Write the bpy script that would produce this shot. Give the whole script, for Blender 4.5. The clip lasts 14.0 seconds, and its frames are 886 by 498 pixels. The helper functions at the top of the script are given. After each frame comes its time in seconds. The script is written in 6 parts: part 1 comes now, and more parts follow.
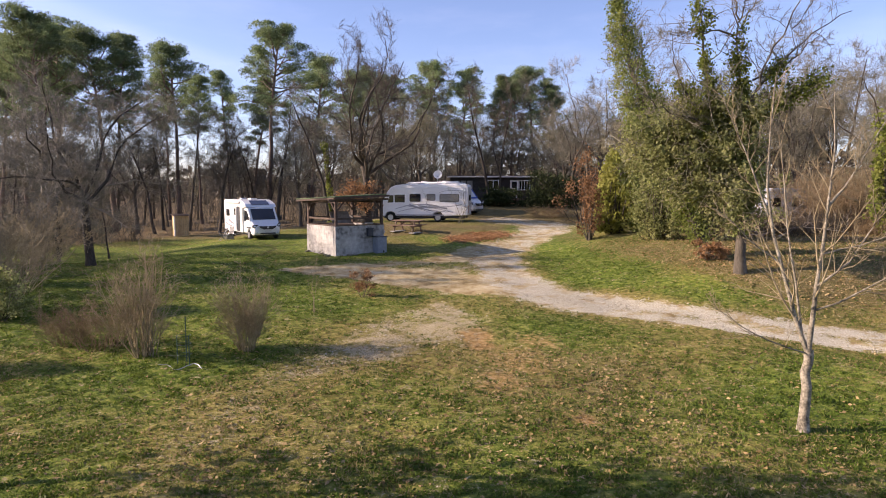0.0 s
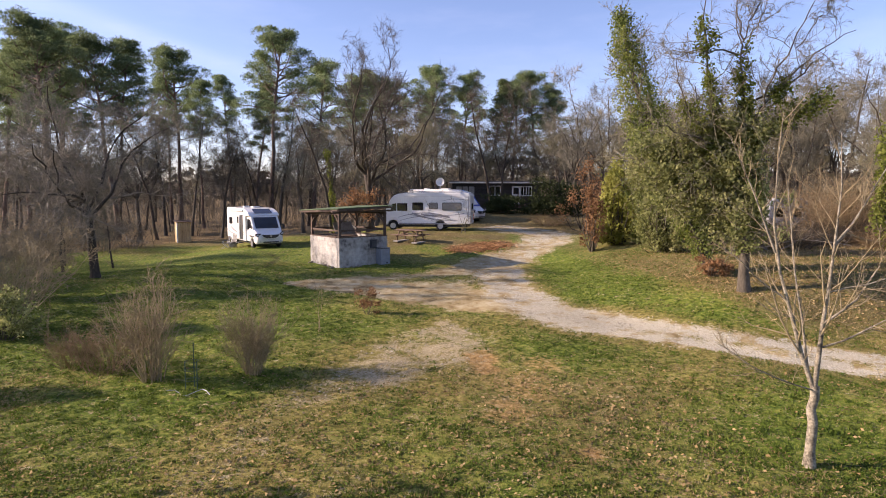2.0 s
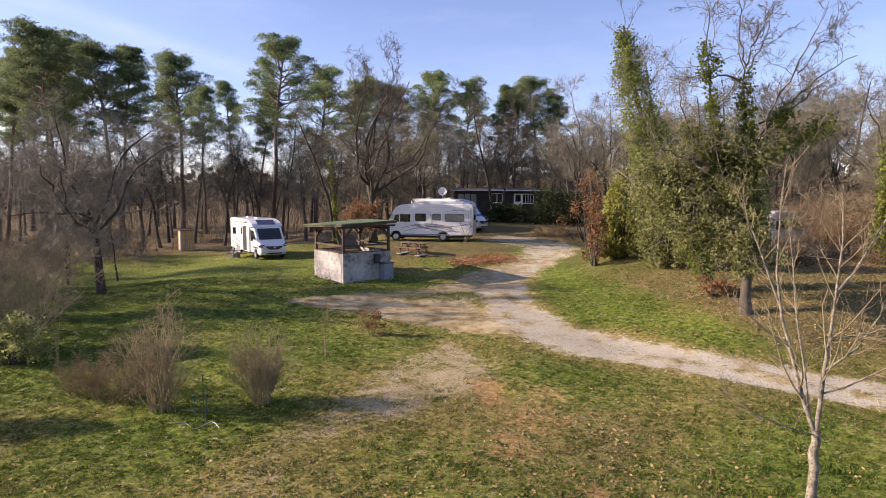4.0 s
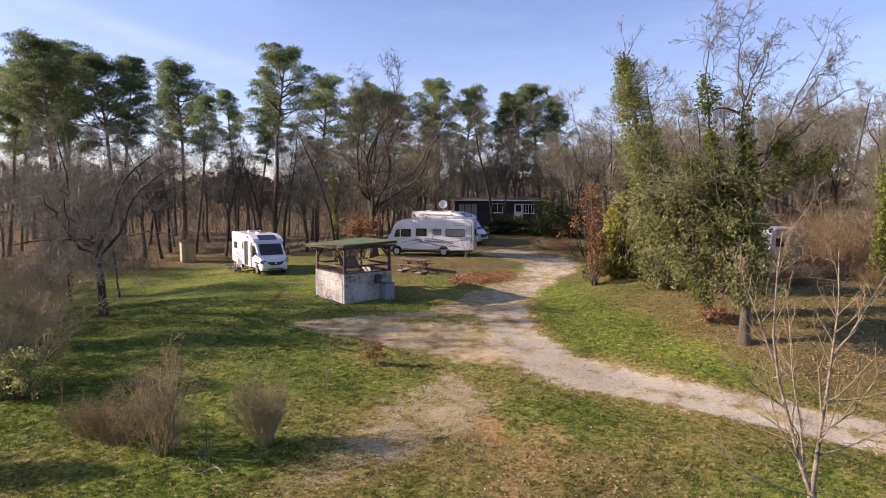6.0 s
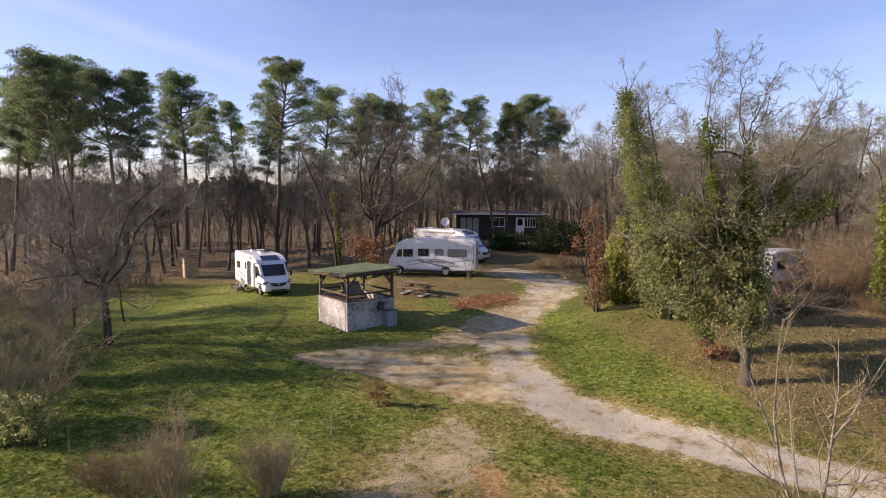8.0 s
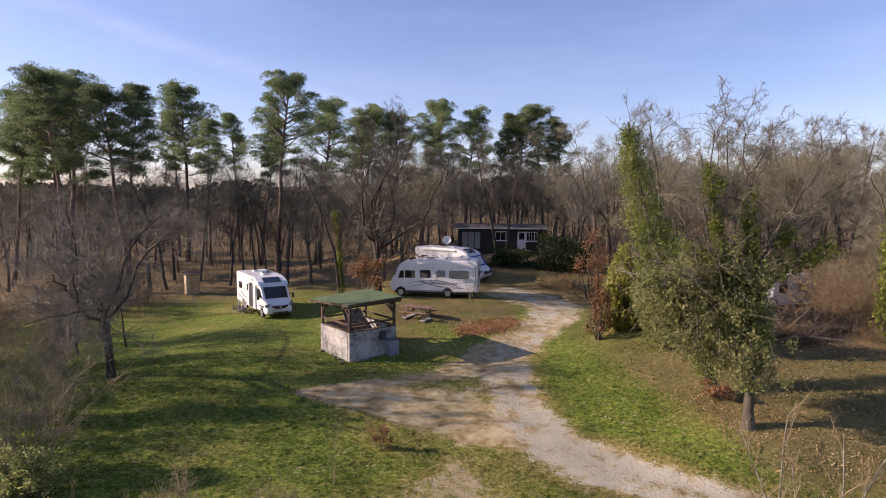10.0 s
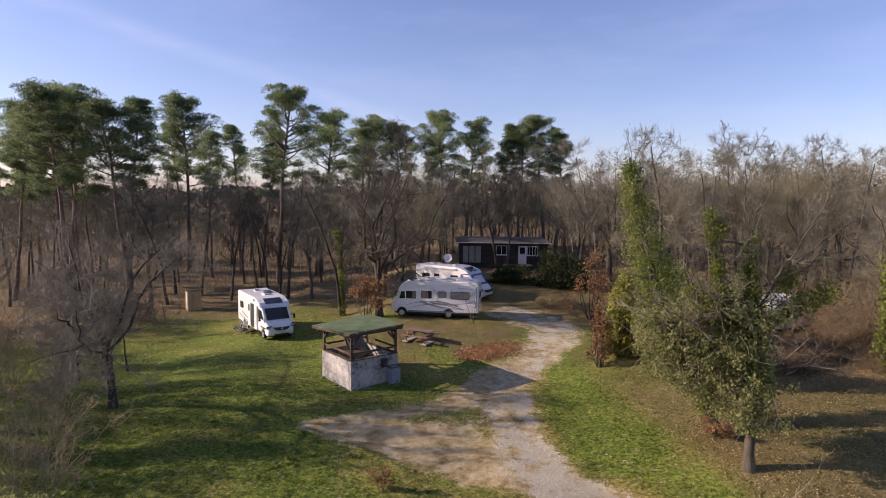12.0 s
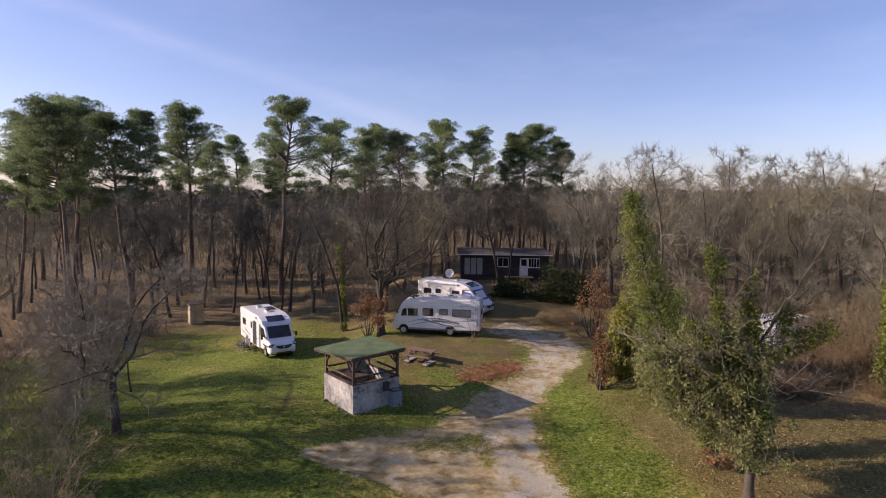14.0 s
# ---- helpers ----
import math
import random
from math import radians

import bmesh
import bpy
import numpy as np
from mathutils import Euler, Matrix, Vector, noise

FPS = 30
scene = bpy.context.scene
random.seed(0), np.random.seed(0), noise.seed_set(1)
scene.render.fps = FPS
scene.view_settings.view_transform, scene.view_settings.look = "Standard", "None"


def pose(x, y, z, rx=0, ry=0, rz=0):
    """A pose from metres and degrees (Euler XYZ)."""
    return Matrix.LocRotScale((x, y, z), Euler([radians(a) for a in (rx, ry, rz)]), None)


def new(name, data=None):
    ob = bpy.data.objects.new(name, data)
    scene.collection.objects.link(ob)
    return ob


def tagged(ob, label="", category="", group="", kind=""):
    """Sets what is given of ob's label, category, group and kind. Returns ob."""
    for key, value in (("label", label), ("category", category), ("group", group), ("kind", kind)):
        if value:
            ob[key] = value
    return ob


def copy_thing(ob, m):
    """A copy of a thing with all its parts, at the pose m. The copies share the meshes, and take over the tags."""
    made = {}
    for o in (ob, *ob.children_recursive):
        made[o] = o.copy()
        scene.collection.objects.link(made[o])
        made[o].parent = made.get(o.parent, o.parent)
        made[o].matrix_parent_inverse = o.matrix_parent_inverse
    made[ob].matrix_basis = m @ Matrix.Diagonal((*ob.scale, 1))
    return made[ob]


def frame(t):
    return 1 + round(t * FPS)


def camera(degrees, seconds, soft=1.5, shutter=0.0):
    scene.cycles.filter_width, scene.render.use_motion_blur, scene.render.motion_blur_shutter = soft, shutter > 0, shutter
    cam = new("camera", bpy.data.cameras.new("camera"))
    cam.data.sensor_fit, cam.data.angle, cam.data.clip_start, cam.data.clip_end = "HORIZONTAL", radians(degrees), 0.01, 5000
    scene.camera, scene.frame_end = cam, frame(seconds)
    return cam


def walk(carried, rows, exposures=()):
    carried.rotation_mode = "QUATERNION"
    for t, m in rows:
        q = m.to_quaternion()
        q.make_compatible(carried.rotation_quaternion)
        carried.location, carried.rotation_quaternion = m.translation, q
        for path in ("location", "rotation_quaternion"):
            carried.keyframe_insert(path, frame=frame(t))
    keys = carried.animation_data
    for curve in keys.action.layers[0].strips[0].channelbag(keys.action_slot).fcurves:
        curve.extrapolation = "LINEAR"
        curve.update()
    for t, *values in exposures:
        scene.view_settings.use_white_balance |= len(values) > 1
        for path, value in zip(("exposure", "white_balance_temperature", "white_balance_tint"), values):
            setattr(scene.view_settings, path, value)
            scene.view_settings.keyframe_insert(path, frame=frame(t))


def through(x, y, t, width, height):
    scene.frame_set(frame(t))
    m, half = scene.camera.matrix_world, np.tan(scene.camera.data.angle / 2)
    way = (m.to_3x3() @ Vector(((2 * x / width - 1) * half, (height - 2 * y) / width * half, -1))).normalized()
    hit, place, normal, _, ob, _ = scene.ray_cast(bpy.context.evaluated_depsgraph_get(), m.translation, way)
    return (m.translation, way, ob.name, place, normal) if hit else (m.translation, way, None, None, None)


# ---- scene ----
cam = camera(71.8, 14.0, 1.0)
METRES, EYE, TILT, LEAN, TURN = 8.8, 4.0, -5.3, 0.0, 0.0
ROWS = [
    (0.0, 0.0, 0.0, 0.0, 0.0, 0.0, 0.0),
    (0.5, 0.0003, -0.0038, 0.0179, -0.0, -0.0, -0.04),
    (1.0, -0.0043, -0.0028, 0.0375, 0.01, 0.01, -0.08),
    (1.5, -0.0116, -0.0039, 0.0553, 0.03, 0.01, -0.1),
    (2.0, -0.0173, -0.0092, 0.0722, 0.04, 0.01, -0.14),
    (2.5, -0.017, -0.0158, 0.0918, 0.07, 0.02, -0.18),
    (3.0, -0.0219, -0.0235, 0.1148, 0.08, 0.01, -0.2),
    (5.5, -0.0378, -0.042, 0.2589, 0.17, -0.0, -0.33),
    (6.0, -0.0341, -0.0485, 0.2951, 0.17, -0.0, -0.32),
    (6.5, -0.0336, -0.0578, 0.3376, 0.19, -0.0, -0.35),
    (7.0, -0.038, -0.0661, 0.3808, 0.22, 0.01, -0.38),
    (7.5, -0.0424, -0.0678, 0.4227, 0.24, 0.03, -0.42),
    (8.0, -0.0457, -0.0688, 0.4671, 0.25, 0.03, -0.43),
    (10.5, -0.0572, -0.07, 0.7029, 0.36, -0.02, -0.52),
    (11.0, -0.0592, -0.0734, 0.748, 0.34, 0.0, -0.58),
    (11.5, -0.0623, -0.0765, 0.7918, 0.33, 0.02, -0.62),
    (12.0, -0.0658, -0.0778, 0.8321, 0.35, 0.04, -0.67),
    (12.5, -0.0703, -0.082, 0.8727, 0.37, 0.04, -0.69),
    (13.0, -0.0729, -0.0877, 0.9143, 0.4, 0.05, -0.72),
    (13.5, -0.071, -0.092, 0.9564, 0.43, 0.04, -0.72),
    (14.0, -0.069, -0.0958, 0.985, 0.49, 0.05, -0.75),
]
walk(cam, [(t, pose(0, 0, EYE, TILT, LEAN, TURN) @ pose(METRES * x, METRES * y, METRES * z, 90 + pitch, roll, yaw)) for t, x, y, z, yaw, pitch, roll in ROWS],
     [(0.0, 0.96, 6550, 30), (5.5, 0.85, 6520, 31), (11.0, 0.52, 6400, 32), (14.0, 0.4, 6350, 33)])

# ---- sky, sun ----
SUN_AZ, SUN_EL = 180.5, 23.0          # degrees anticlockwise from +x, and above the horizon
sun = new("sun", bpy.data.lights.new("sun", "SUN"))
sun.data.energy, sun.data.angle, sun.data.color = 5.0, radians(0.55), (1.0, 0.86, 0.64)
toward = Vector((math.cos(radians(SUN_AZ)) * math.cos(radians(SUN_EL)), math.sin(radians(SUN_AZ)) * math.cos(radians(SUN_EL)), math.sin(radians(SUN_EL))))
sun.matrix_world = Matrix.Translation((-40, 20, 40)) @ toward.to_track_quat("Z", "Y").to_matrix().to_4x4()

world = bpy.data.worlds.new("sky")
scene.world = world
world.use_nodes = True
wn, wl = world.node_tree.nodes, world.node_tree.links
sky = wn.new("ShaderNodeTexSky")
sky.sky_type, sky.sun_disc = "NISHITA", False
sky.sun_elevation, sky.sun_rotation = radians(SUN_EL), radians(90 - SUN_AZ)
sky.altitude, sky.air_density, sky.dust_density, sky.ozone_density = 100, 0.88, 0.7, 2.7
tint = wn.new("ShaderNodeMix")
tint.data_type, tint.blend_type = "RGBA", "MULTIPLY"
tint.inputs[0].default_value = 1.0
tint.inputs["B"].default_value = (1.05, 1.0, 1.0, 1)
wl.new(sky.outputs[0], tint.inputs["A"])
# a thin veil of cirrus, drawn out along one line
way = wn.new("ShaderNodeTexCoord")
a_, b_ = Vector((-0.52, 1.0, 0.26)).normalized(), Vector((-0.17, 1.0, 0.14)).normalized()
across = a_.cross(b_).normalized()
lay = wn.new("ShaderNodeMapping")
lay.inputs["Scale"].default_value = (2.2, 2.2, 9.0)
lay.inputs["Rotation"].default_value = (0, radians(-17), 0)
wl.new(way.outputs["Generated"], lay.inputs[0])
veil = wn.new("ShaderNodeTexNoise")
veil.inputs["Scale"].default_value, veil.inputs["Detail"].default_value, veil.inputs["Roughness"].default_value = 1.6, 7, 0.6
wl.new(lay.outputs[0], veil.inputs["Vector"])
thin = wn.new("ShaderNodeMapRange")
thin.inputs["From Min"].default_value, thin.inputs["From Max"].default_value = 0.46, 0.8
thin.inputs["To Max"].default_value = 0.09
wl.new(veil.outputs[0], thin.inputs[0])
off_ = wn.new("ShaderNodeVectorMath")
off_.operation = "DOT_PRODUCT"
off_.inputs[1].default_value = across
wl.new(way.outputs["Generated"], off_.inputs[0])
far_ = wn.new("ShaderNodeMath")
far_.operation = "ABSOLUTE"
wl.new(off_.outputs["Value"], far_.inputs[0])
trail = wn.new("ShaderNodeMapRange")
trail.interpolation_type = "SMOOTHSTEP"
trail.inputs["From Min"].default_value, trail.inputs["From Max"].default_value = 0.0, 0.022
trail.inputs["To Min"].default_value, trail.inputs["To Max"].default_value = 0.17, 0.0
wl.new(far_.outputs[0], trail.inputs[0])
amount = wn.new("ShaderNodeMath")
amount.operation = "ADD"
wl.new(thin.outputs[0], amount.inputs[0])
patchy = wn.new("ShaderNodeMath")
patchy.operation = "MULTIPLY"
wl.new(trail.outputs[0], patchy.inputs[0])
wl.new(veil.outputs[0], patchy.inputs[1])
wl.new(patchy.outputs[0], amount.inputs[1])
cloudy = wn.new("ShaderNodeMix")
cloudy.data_type = "RGBA"
cloudy.inputs["B"].default_value = (6.3, 6.7, 7.6, 1)
wl.new(amount.outputs[0], cloudy.inputs[0])
wl.new(tint.outputs["Result"], cloudy.inputs["A"])
wl.new(cloudy.outputs["Result"], wn["Background"].inputs[0])
wn["Background"].inputs[1].default_value = 0.118


# ---- materials ----
def mat(name, stops, rough=0.85, scale=6.0, fine=40.0, bump=0.3, dist=0.02, metal=0.0, spread=0.0, coat=0.0, stretch=(1, 1, 1), placed_=False):
    """A surface of two mixed noises between the given colours; spread: how far single objects or islands vary."""
    m = bpy.data.materials.new(name)
    m.use_nodes = True
    n, l = m.node_tree.nodes, m.node_tree.links
    b = n["Principled BSDF"]
    co = n.new("ShaderNodeTexCoord")
    mp = n.new("ShaderNodeMapping")
    mp.inputs["Scale"].default_value = stretch
    l.new(n.new("ShaderNodeNewGeometry").outputs["Position"] if placed_ else co.outputs["Object"], mp.inputs[0])
    a = n.new("ShaderNodeTexNoise")
    a.inputs["Scale"].default_value, a.inputs["Detail"].default_value = scale, 6
    c = n.new("ShaderNodeTexNoise")
    c.inputs["Scale"].default_value, c.inputs["Detail"].default_value = fine, 5
    l.new(mp.outputs[0], a.inputs["Vector"])
    l.new(mp.outputs[0], c.inputs["Vector"])
    mix = n.new("ShaderNodeMath")
    mix.operation = "MULTIPLY_ADD"
    mix.inputs[1].default_value = 0.45
    l.new(c.outputs[0], mix.inputs[0])
    half = n.new("ShaderNodeMath")
    half.operation = "MULTIPLY"
    half.inputs[1].default_value = 0.55
    l.new(a.outputs[0], half.inputs[0])
    l.new(half.outputs[0], mix.inputs[2])
    ramp = n.new("ShaderNodeValToRGB")
    lo, hi = 0.33, 0.67
    el = ramp.color_ramp.elements
    while len(el) < len(stops):
        el.new(0.5)
    for i, col in enumerate(stops):
        el[i].position = lo + (hi - lo) * i / max(1, len(stops) - 1)
        el[i].color = (*col, 1)
    l.new(mix.outputs[0], ramp.inputs[0])
    out = ramp.outputs[0]
    if spread:
        g = n.new("ShaderNodeNewGeometry")
        o = n.new("ShaderNodeObjectInfo")
        add = n.new("ShaderNodeMath")
        add.operation = "ADD"
        l.new(g.outputs["Random Per Island"], add.inputs[0])
        l.new(o.outputs["Random"], add.inputs[1])
        rng = n.new("ShaderNodeMapRange")
        rng.inputs["From Max"].default_value = 2.0
        rng.inputs["To Min"].default_value, rng.inputs["To Max"].default_value = 1 - spread, 1 + spread
        l.new(add.outputs[0], rng.inputs[0])
        hsv = n.new("ShaderNodeHueSaturation")
        l.new(out, hsv.inputs["Color"])
        l.new(rng.outputs[0], hsv.inputs["Value"])
        out = hsv.outputs[0]
    l.new(out, b.inputs["Base Color"])
    b.inputs["Roughness"].default_value, b.inputs["Metallic"].default_value = rough, metal
    b.inputs["Coat Weight"].default_value = coat
    if bump:
        bp = n.new("ShaderNodeBump")
        bp.inputs["Strength"].default_value, bp.inputs["Distance"].default_value = bump, dist
        l.new(mix.outputs[0], bp.inputs["Height"])
        l.new(bp.outputs[0], b.inputs["Normal"])
    return m


def leafy(name, stops, through=0.35, rough=0.55, spread=0.45, scale=0.6):
    """Thin leaves or needles, which let some light through."""
    m = mat(name, stops, rough, scale, 3.0, 0, spread=spread)
    n, l = m.node_tree.nodes, m.node_tree.links
    b = n["Principled BSDF"]
    b.inputs["Specular IOR Level"].default_value = 0.14
    t = n.new("ShaderNodeBsdfTranslucent")
    l.new(b.inputs["Base Color"].links[0].from_socket, t.inputs[0])
    mixer = n.new("ShaderNodeMixShader")
    mixer.inputs[0].default_value = through
    l.new(b.outputs[0], mixer.inputs[1])
    l.new(t.outputs[0], mixer.inputs[2])
    l.new(mixer.outputs[0], n["Material Output"].inputs[0])
    return m


BARK = mat("bark_grey_brown", [(0.035, 0.03, 0.022), (0.085, 0.071, 0.052), (0.15, 0.13, 0.1)], 0.9, 3, 22, 0.6, 0.03, stretch=(1, 1, 0.3), spread=0.25)
BARK_DARK = mat("bark_dark", [(0.018, 0.015, 0.012), (0.045, 0.036, 0.027), (0.085, 0.07, 0.054)], 0.9, 3, 22, 0.6, 0.03, stretch=(1, 1, 0.3), spread=0.25)
TWIG = mat("twig_brown", [(0.078, 0.07, 0.045), (0.155, 0.142, 0.096), (0.245, 0.225, 0.158)], 0.85, 1.2, 9, 0, spread=0.35)
TWIG_OLIVE = mat("twig_olive", [(0.095, 0.088, 0.05), (0.177, 0.163, 0.095), (0.27, 0.248, 0.152)], 0.85, 1.2, 9, 0, spread=0.35)
TWIG_GREY = mat("twig_grey", [(0.1, 0.094, 0.066), (0.182, 0.171, 0.125), (0.28, 0.265, 0.2)], 0.85, 1.2, 9, 0, spread=0.3)
TWIG_DARK = mat("twig_dark", [(0.038, 0.032, 0.023), (0.077, 0.065, 0.045), (0.13, 0.11, 0.076)], 0.85, 1.2, 9, 0, spread=0.35)
TWIG_RED = mat("twig_red_brown", [(0.1, 0.068, 0.034), (0.185, 0.13, 0.068), (0.28, 0.205, 0.118)], 0.85, 1.2, 9, 0, spread=0.3)
TWIG_PALE = mat("twig_pale_grey", [(0.13, 0.115, 0.085), (0.225, 0.2, 0.155), (0.33, 0.3, 0.24)], 0.85, 1.2, 9, 0, spread=0.3)
TWIG_TAN = mat("twig_tan", [(0.16, 0.125, 0.07), (0.25, 0.2, 0.115), (0.34, 0.28, 0.17)], 0.85, 1.2, 9, 0, spread=0.3)
BIRCH = mat("bark_pale_young", [(0.045, 0.038, 0.027), (0.13, 0.113, 0.08), (0.26, 0.23, 0.17), (0.4, 0.36, 0.28)], 0.85, 7, 30, 0.4, 0.008, stretch=(1, 1, 0.9))
PINE_BARK = mat("bark_pine", [(0.06, 0.042, 0.034), (0.13, 0.09, 0.07), (0.2, 0.14, 0.105)], 0.9, 3, 18, 0.6, 0.04, stretch=(1, 1, 0.35))
NEEDLE = leafy("pine_needles", [(0.1, 0.145, 0.066), (0.17, 0.225, 0.105), (0.25, 0.3, 0.15)], 0.5, 0.7, 0.45)
IVY = leafy("ivy_leaves", [(0.13, 0.175, 0.046), (0.25, 0.3, 0.09), (0.42, 0.43, 0.19)], 0.55, 0.62, 0.6)
IVY_LIGHT = leafy("ivy_leaves_yellow_green", [(0.115, 0.15, 0.03), (0.18, 0.215, 0.046), (0.26, 0.27, 0.075)], 0.52, 0.62, 0.5)
LAUREL = leafy("evergreen_leaves", [(0.13, 0.16, 0.056), (0.27, 0.29, 0.112), (0.46, 0.44, 0.22)], 0.55, 0.62, 0.6)
DARK_LEAF = leafy("dark_evergreen_leaves", [(0.016, 0.024, 0.01), (0.034, 0.048, 0.018), (0.062, 0.076, 0.032)], 0.2, 0.85, 0.5)
BAMBOO = leafy("bamboo_leaves", [(0.2, 0.22, 0.045), (0.3, 0.31, 0.075), (0.42, 0.4, 0.13)], 0.6, 0.5, 0.4)
RUST = leafy("withered_oak_leaves", [(0.16, 0.085, 0.04), (0.27, 0.155, 0.078), (0.37, 0.235, 0.13)], 0.35, 0.7, 0.4)
LITTER = leafy("fallen_leaves", [(0.17, 0.115, 0.048), (0.31, 0.22, 0.1), (0.47, 0.36, 0.19)], 0.1, 0.8, 0.5)
LITTER_RED = leafy("fallen_leaves_russet", [(0.24, 0.125, 0.055), (0.38, 0.21, 0.1), (0.5, 0.32, 0.17)], 0.1, 0.8, 0.4)
GRASS = leafy("grass_blades", [(0.055, 0.095, 0.012), (0.105, 0.158, 0.022), (0.2, 0.225, 0.046)], 0.35, 0.6, 0.5, 0.35)
DRY_GRASS = leafy("dry_grass_blades", [(0.2, 0.15, 0.06), (0.3, 0.24, 0.11), (0.42, 0.35, 0.19)], 0.3, 0.7, 0.35)
STONE = mat("pale_gravel", [(0.3, 0.27, 0.2), (0.46, 0.42, 0.33), (0.62, 0.58, 0.48)], 0.9, 2, 30, 0.2, 0.01, spread=0.35)
WHITE = mat("white_vehicle_paint", [(0.68, 0.68, 0.67), (0.76, 0.76, 0.75), (0.8, 0.8, 0.8)], 0.28, 1.2, 14, 0.03, 0.003, coat=0.4)
WHITE_PLASTIC = mat("white_plastic", [(0.6, 0.6, 0.58), (0.7, 0.7, 0.68)], 0.5, 3, 20, 0.05, 0.003)
GREY_TRIM = mat("grey_decal", [(0.22, 0.22, 0.24), (0.3, 0.3, 0.33)], 0.4, 3, 20, 0)
BLACK_TRIM = mat("black_plastic", [(0.015, 0.015, 0.017), (0.03, 0.03, 0.033)], 0.55, 5, 40, 0.1, 0.003)
TYRE = mat("tyre_rubber", [(0.012, 0.012, 0.012), (0.03, 0.03, 0.03)], 0.9, 10, 60, 0.3, 0.005)
ALLOY = mat("silver_rim", [(0.45, 0.45, 0.46), (0.6, 0.6, 0.6)], 0.35, 10, 60, 0.05, 0.003, metal=0.8)
LAMP_GLASS = mat("headlight_glass", [(0.5, 0.52, 0.55), (0.75, 0.76, 0.78)], 0.08, 20, 60, 0.05, 0.003, coat=1.0)
ORANGE_LAMP = mat("amber_lamp", [(0.5, 0.15, 0.02), (0.65, 0.2, 0.03)], 0.2, 20, 60, 0)
RED_LAMP = mat("red_lamp", [(0.35, 0.02, 0.015), (0.5, 0.03, 0.02)], 0.2, 20, 60, 0)
GLASS = mat("dark_tinted_glass", [(0.01, 0.012, 0.015), (0.02, 0.023, 0.028)], 0.04, 2, 8, 0.01, 0.003, coat=1.0)
PANEL_DARK = mat("dark_solar_glass", [(0.01, 0.013, 0.03), (0.02, 0.026, 0.05)], 0.1, 2, 20, 0.02, 0.003, coat=0.7)
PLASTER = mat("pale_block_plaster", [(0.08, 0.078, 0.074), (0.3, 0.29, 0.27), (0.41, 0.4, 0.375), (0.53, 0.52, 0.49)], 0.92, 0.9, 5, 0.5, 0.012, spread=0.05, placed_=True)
MORTAR = mat("mortar", [(0.26, 0.25, 0.235), (0.42, 0.41, 0.385)], 0.95, 3, 30, 0.5, 0.01)
OLD_WOOD = mat("dark_stained_timber", [(0.035, 0.022, 0.015), (0.075, 0.048, 0.033), (0.12, 0.082, 0.058)], 0.8, 3, 25, 0.5, 0.01, stretch=(1, 1, 0.25), spread=0.25)
TABLE_WOOD = mat("weathered_table_wood", [(0.08, 0.05, 0.036), (0.16, 0.1, 0.072), (0.24, 0.165, 0.12)], 0.8, 3, 25, 0.4, 0.01, stretch=(0.3, 1, 1), spread=0.25)
FRESH_WOOD = mat("yellow_new_boards", [(0.36, 0.24, 0.11), (0.5, 0.35, 0.17), (0.6, 0.45, 0.25)], 0.75, 3, 25, 0.4, 0.01, stretch=(1, 1, 0.2), spread=0.2, placed_=True)
ROOF_GREEN = mat("green_roofing_felt", [(0.05, 0.085, 0.035), (0.085, 0.13, 0.055), (0.13, 0.18, 0.085)], 0.85, 1.5, 30, 0.4, 0.01)
BLACK_BOARD = mat("dark_weatherboard", [(0.014, 0.012, 0.012), (0.03, 0.027, 0.026), (0.05, 0.045, 0.042)], 0.8, 2, 25, 0.4, 0.01, stretch=(0.2, 1, 1), spread=0.3)
FELT = mat("grey_roof_felt", [(0.03, 0.027, 0.024), (0.058, 0.05, 0.044), (0.1, 0.085, 0.07)], 0.9, 1, 20, 0.4, 0.01)
WHITE_PAINT = mat("white_window_paint", [(0.66, 0.66, 0.64), (0.78, 0.78, 0.76)], 0.5, 3, 20, 0.1, 0.004)
DARK_METAL = mat("dark_blue_grey_metal", [(0.03, 0.035, 0.045), (0.06, 0.068, 0.08)], 0.5, 4, 30, 0.15, 0.004, metal=0.3)
STEEL = mat("galvanised_steel", [(0.28, 0.3, 0.32), (0.42, 0.44, 0.46)], 0.45, 4, 30, 0.1, 0.004, metal=0.7)
SINK = mat("blue_grey_enamel", [(0.16, 0.19, 0.23), (0.27, 0.3, 0.35)], 0.5, 4, 30, 0.1, 0.004)
BLIND = mat("grey_blind_behind_glass", [(0.2, 0.19, 0.17), (0.3, 0.285, 0.26)], 0.25, 3, 14, 0.02, 0.003, coat=0.8)
WEATHERED = mat("weathered_grey_board", [(0.12, 0.1, 0.09), (0.2, 0.17, 0.15), (0.28, 0.245, 0.22)], 0.85, 3, 25, 0.4, 0.01)
BLUE_CLOTH = mat("blue_cover_cloth", [(0.03, 0.07, 0.3), (0.05, 0.11, 0.42)], 0.7, 3, 30, 0.1, 0.004)
GREEN_METAL = mat("green_wire", [(0.02, 0.05, 0.03), (0.04, 0.09, 0.055)], 0.5, 10, 60, 0)
CONCRETE = mat("concrete", [(0.25, 0.24, 0.22), (0.36, 0.35, 0.32)], 0.9, 3, 30, 0.4, 0.01)


# ---- geometry helpers ----
def mesh_of(name, verts, faces, smooth=True):
    me = bpy.data.meshes.new(name)
    me.from_pydata(verts, [], faces)
    if smooth:
        me.polygons.foreach_set("use_smooth", [True] * len(me.polygons))
    me.update()
    return me


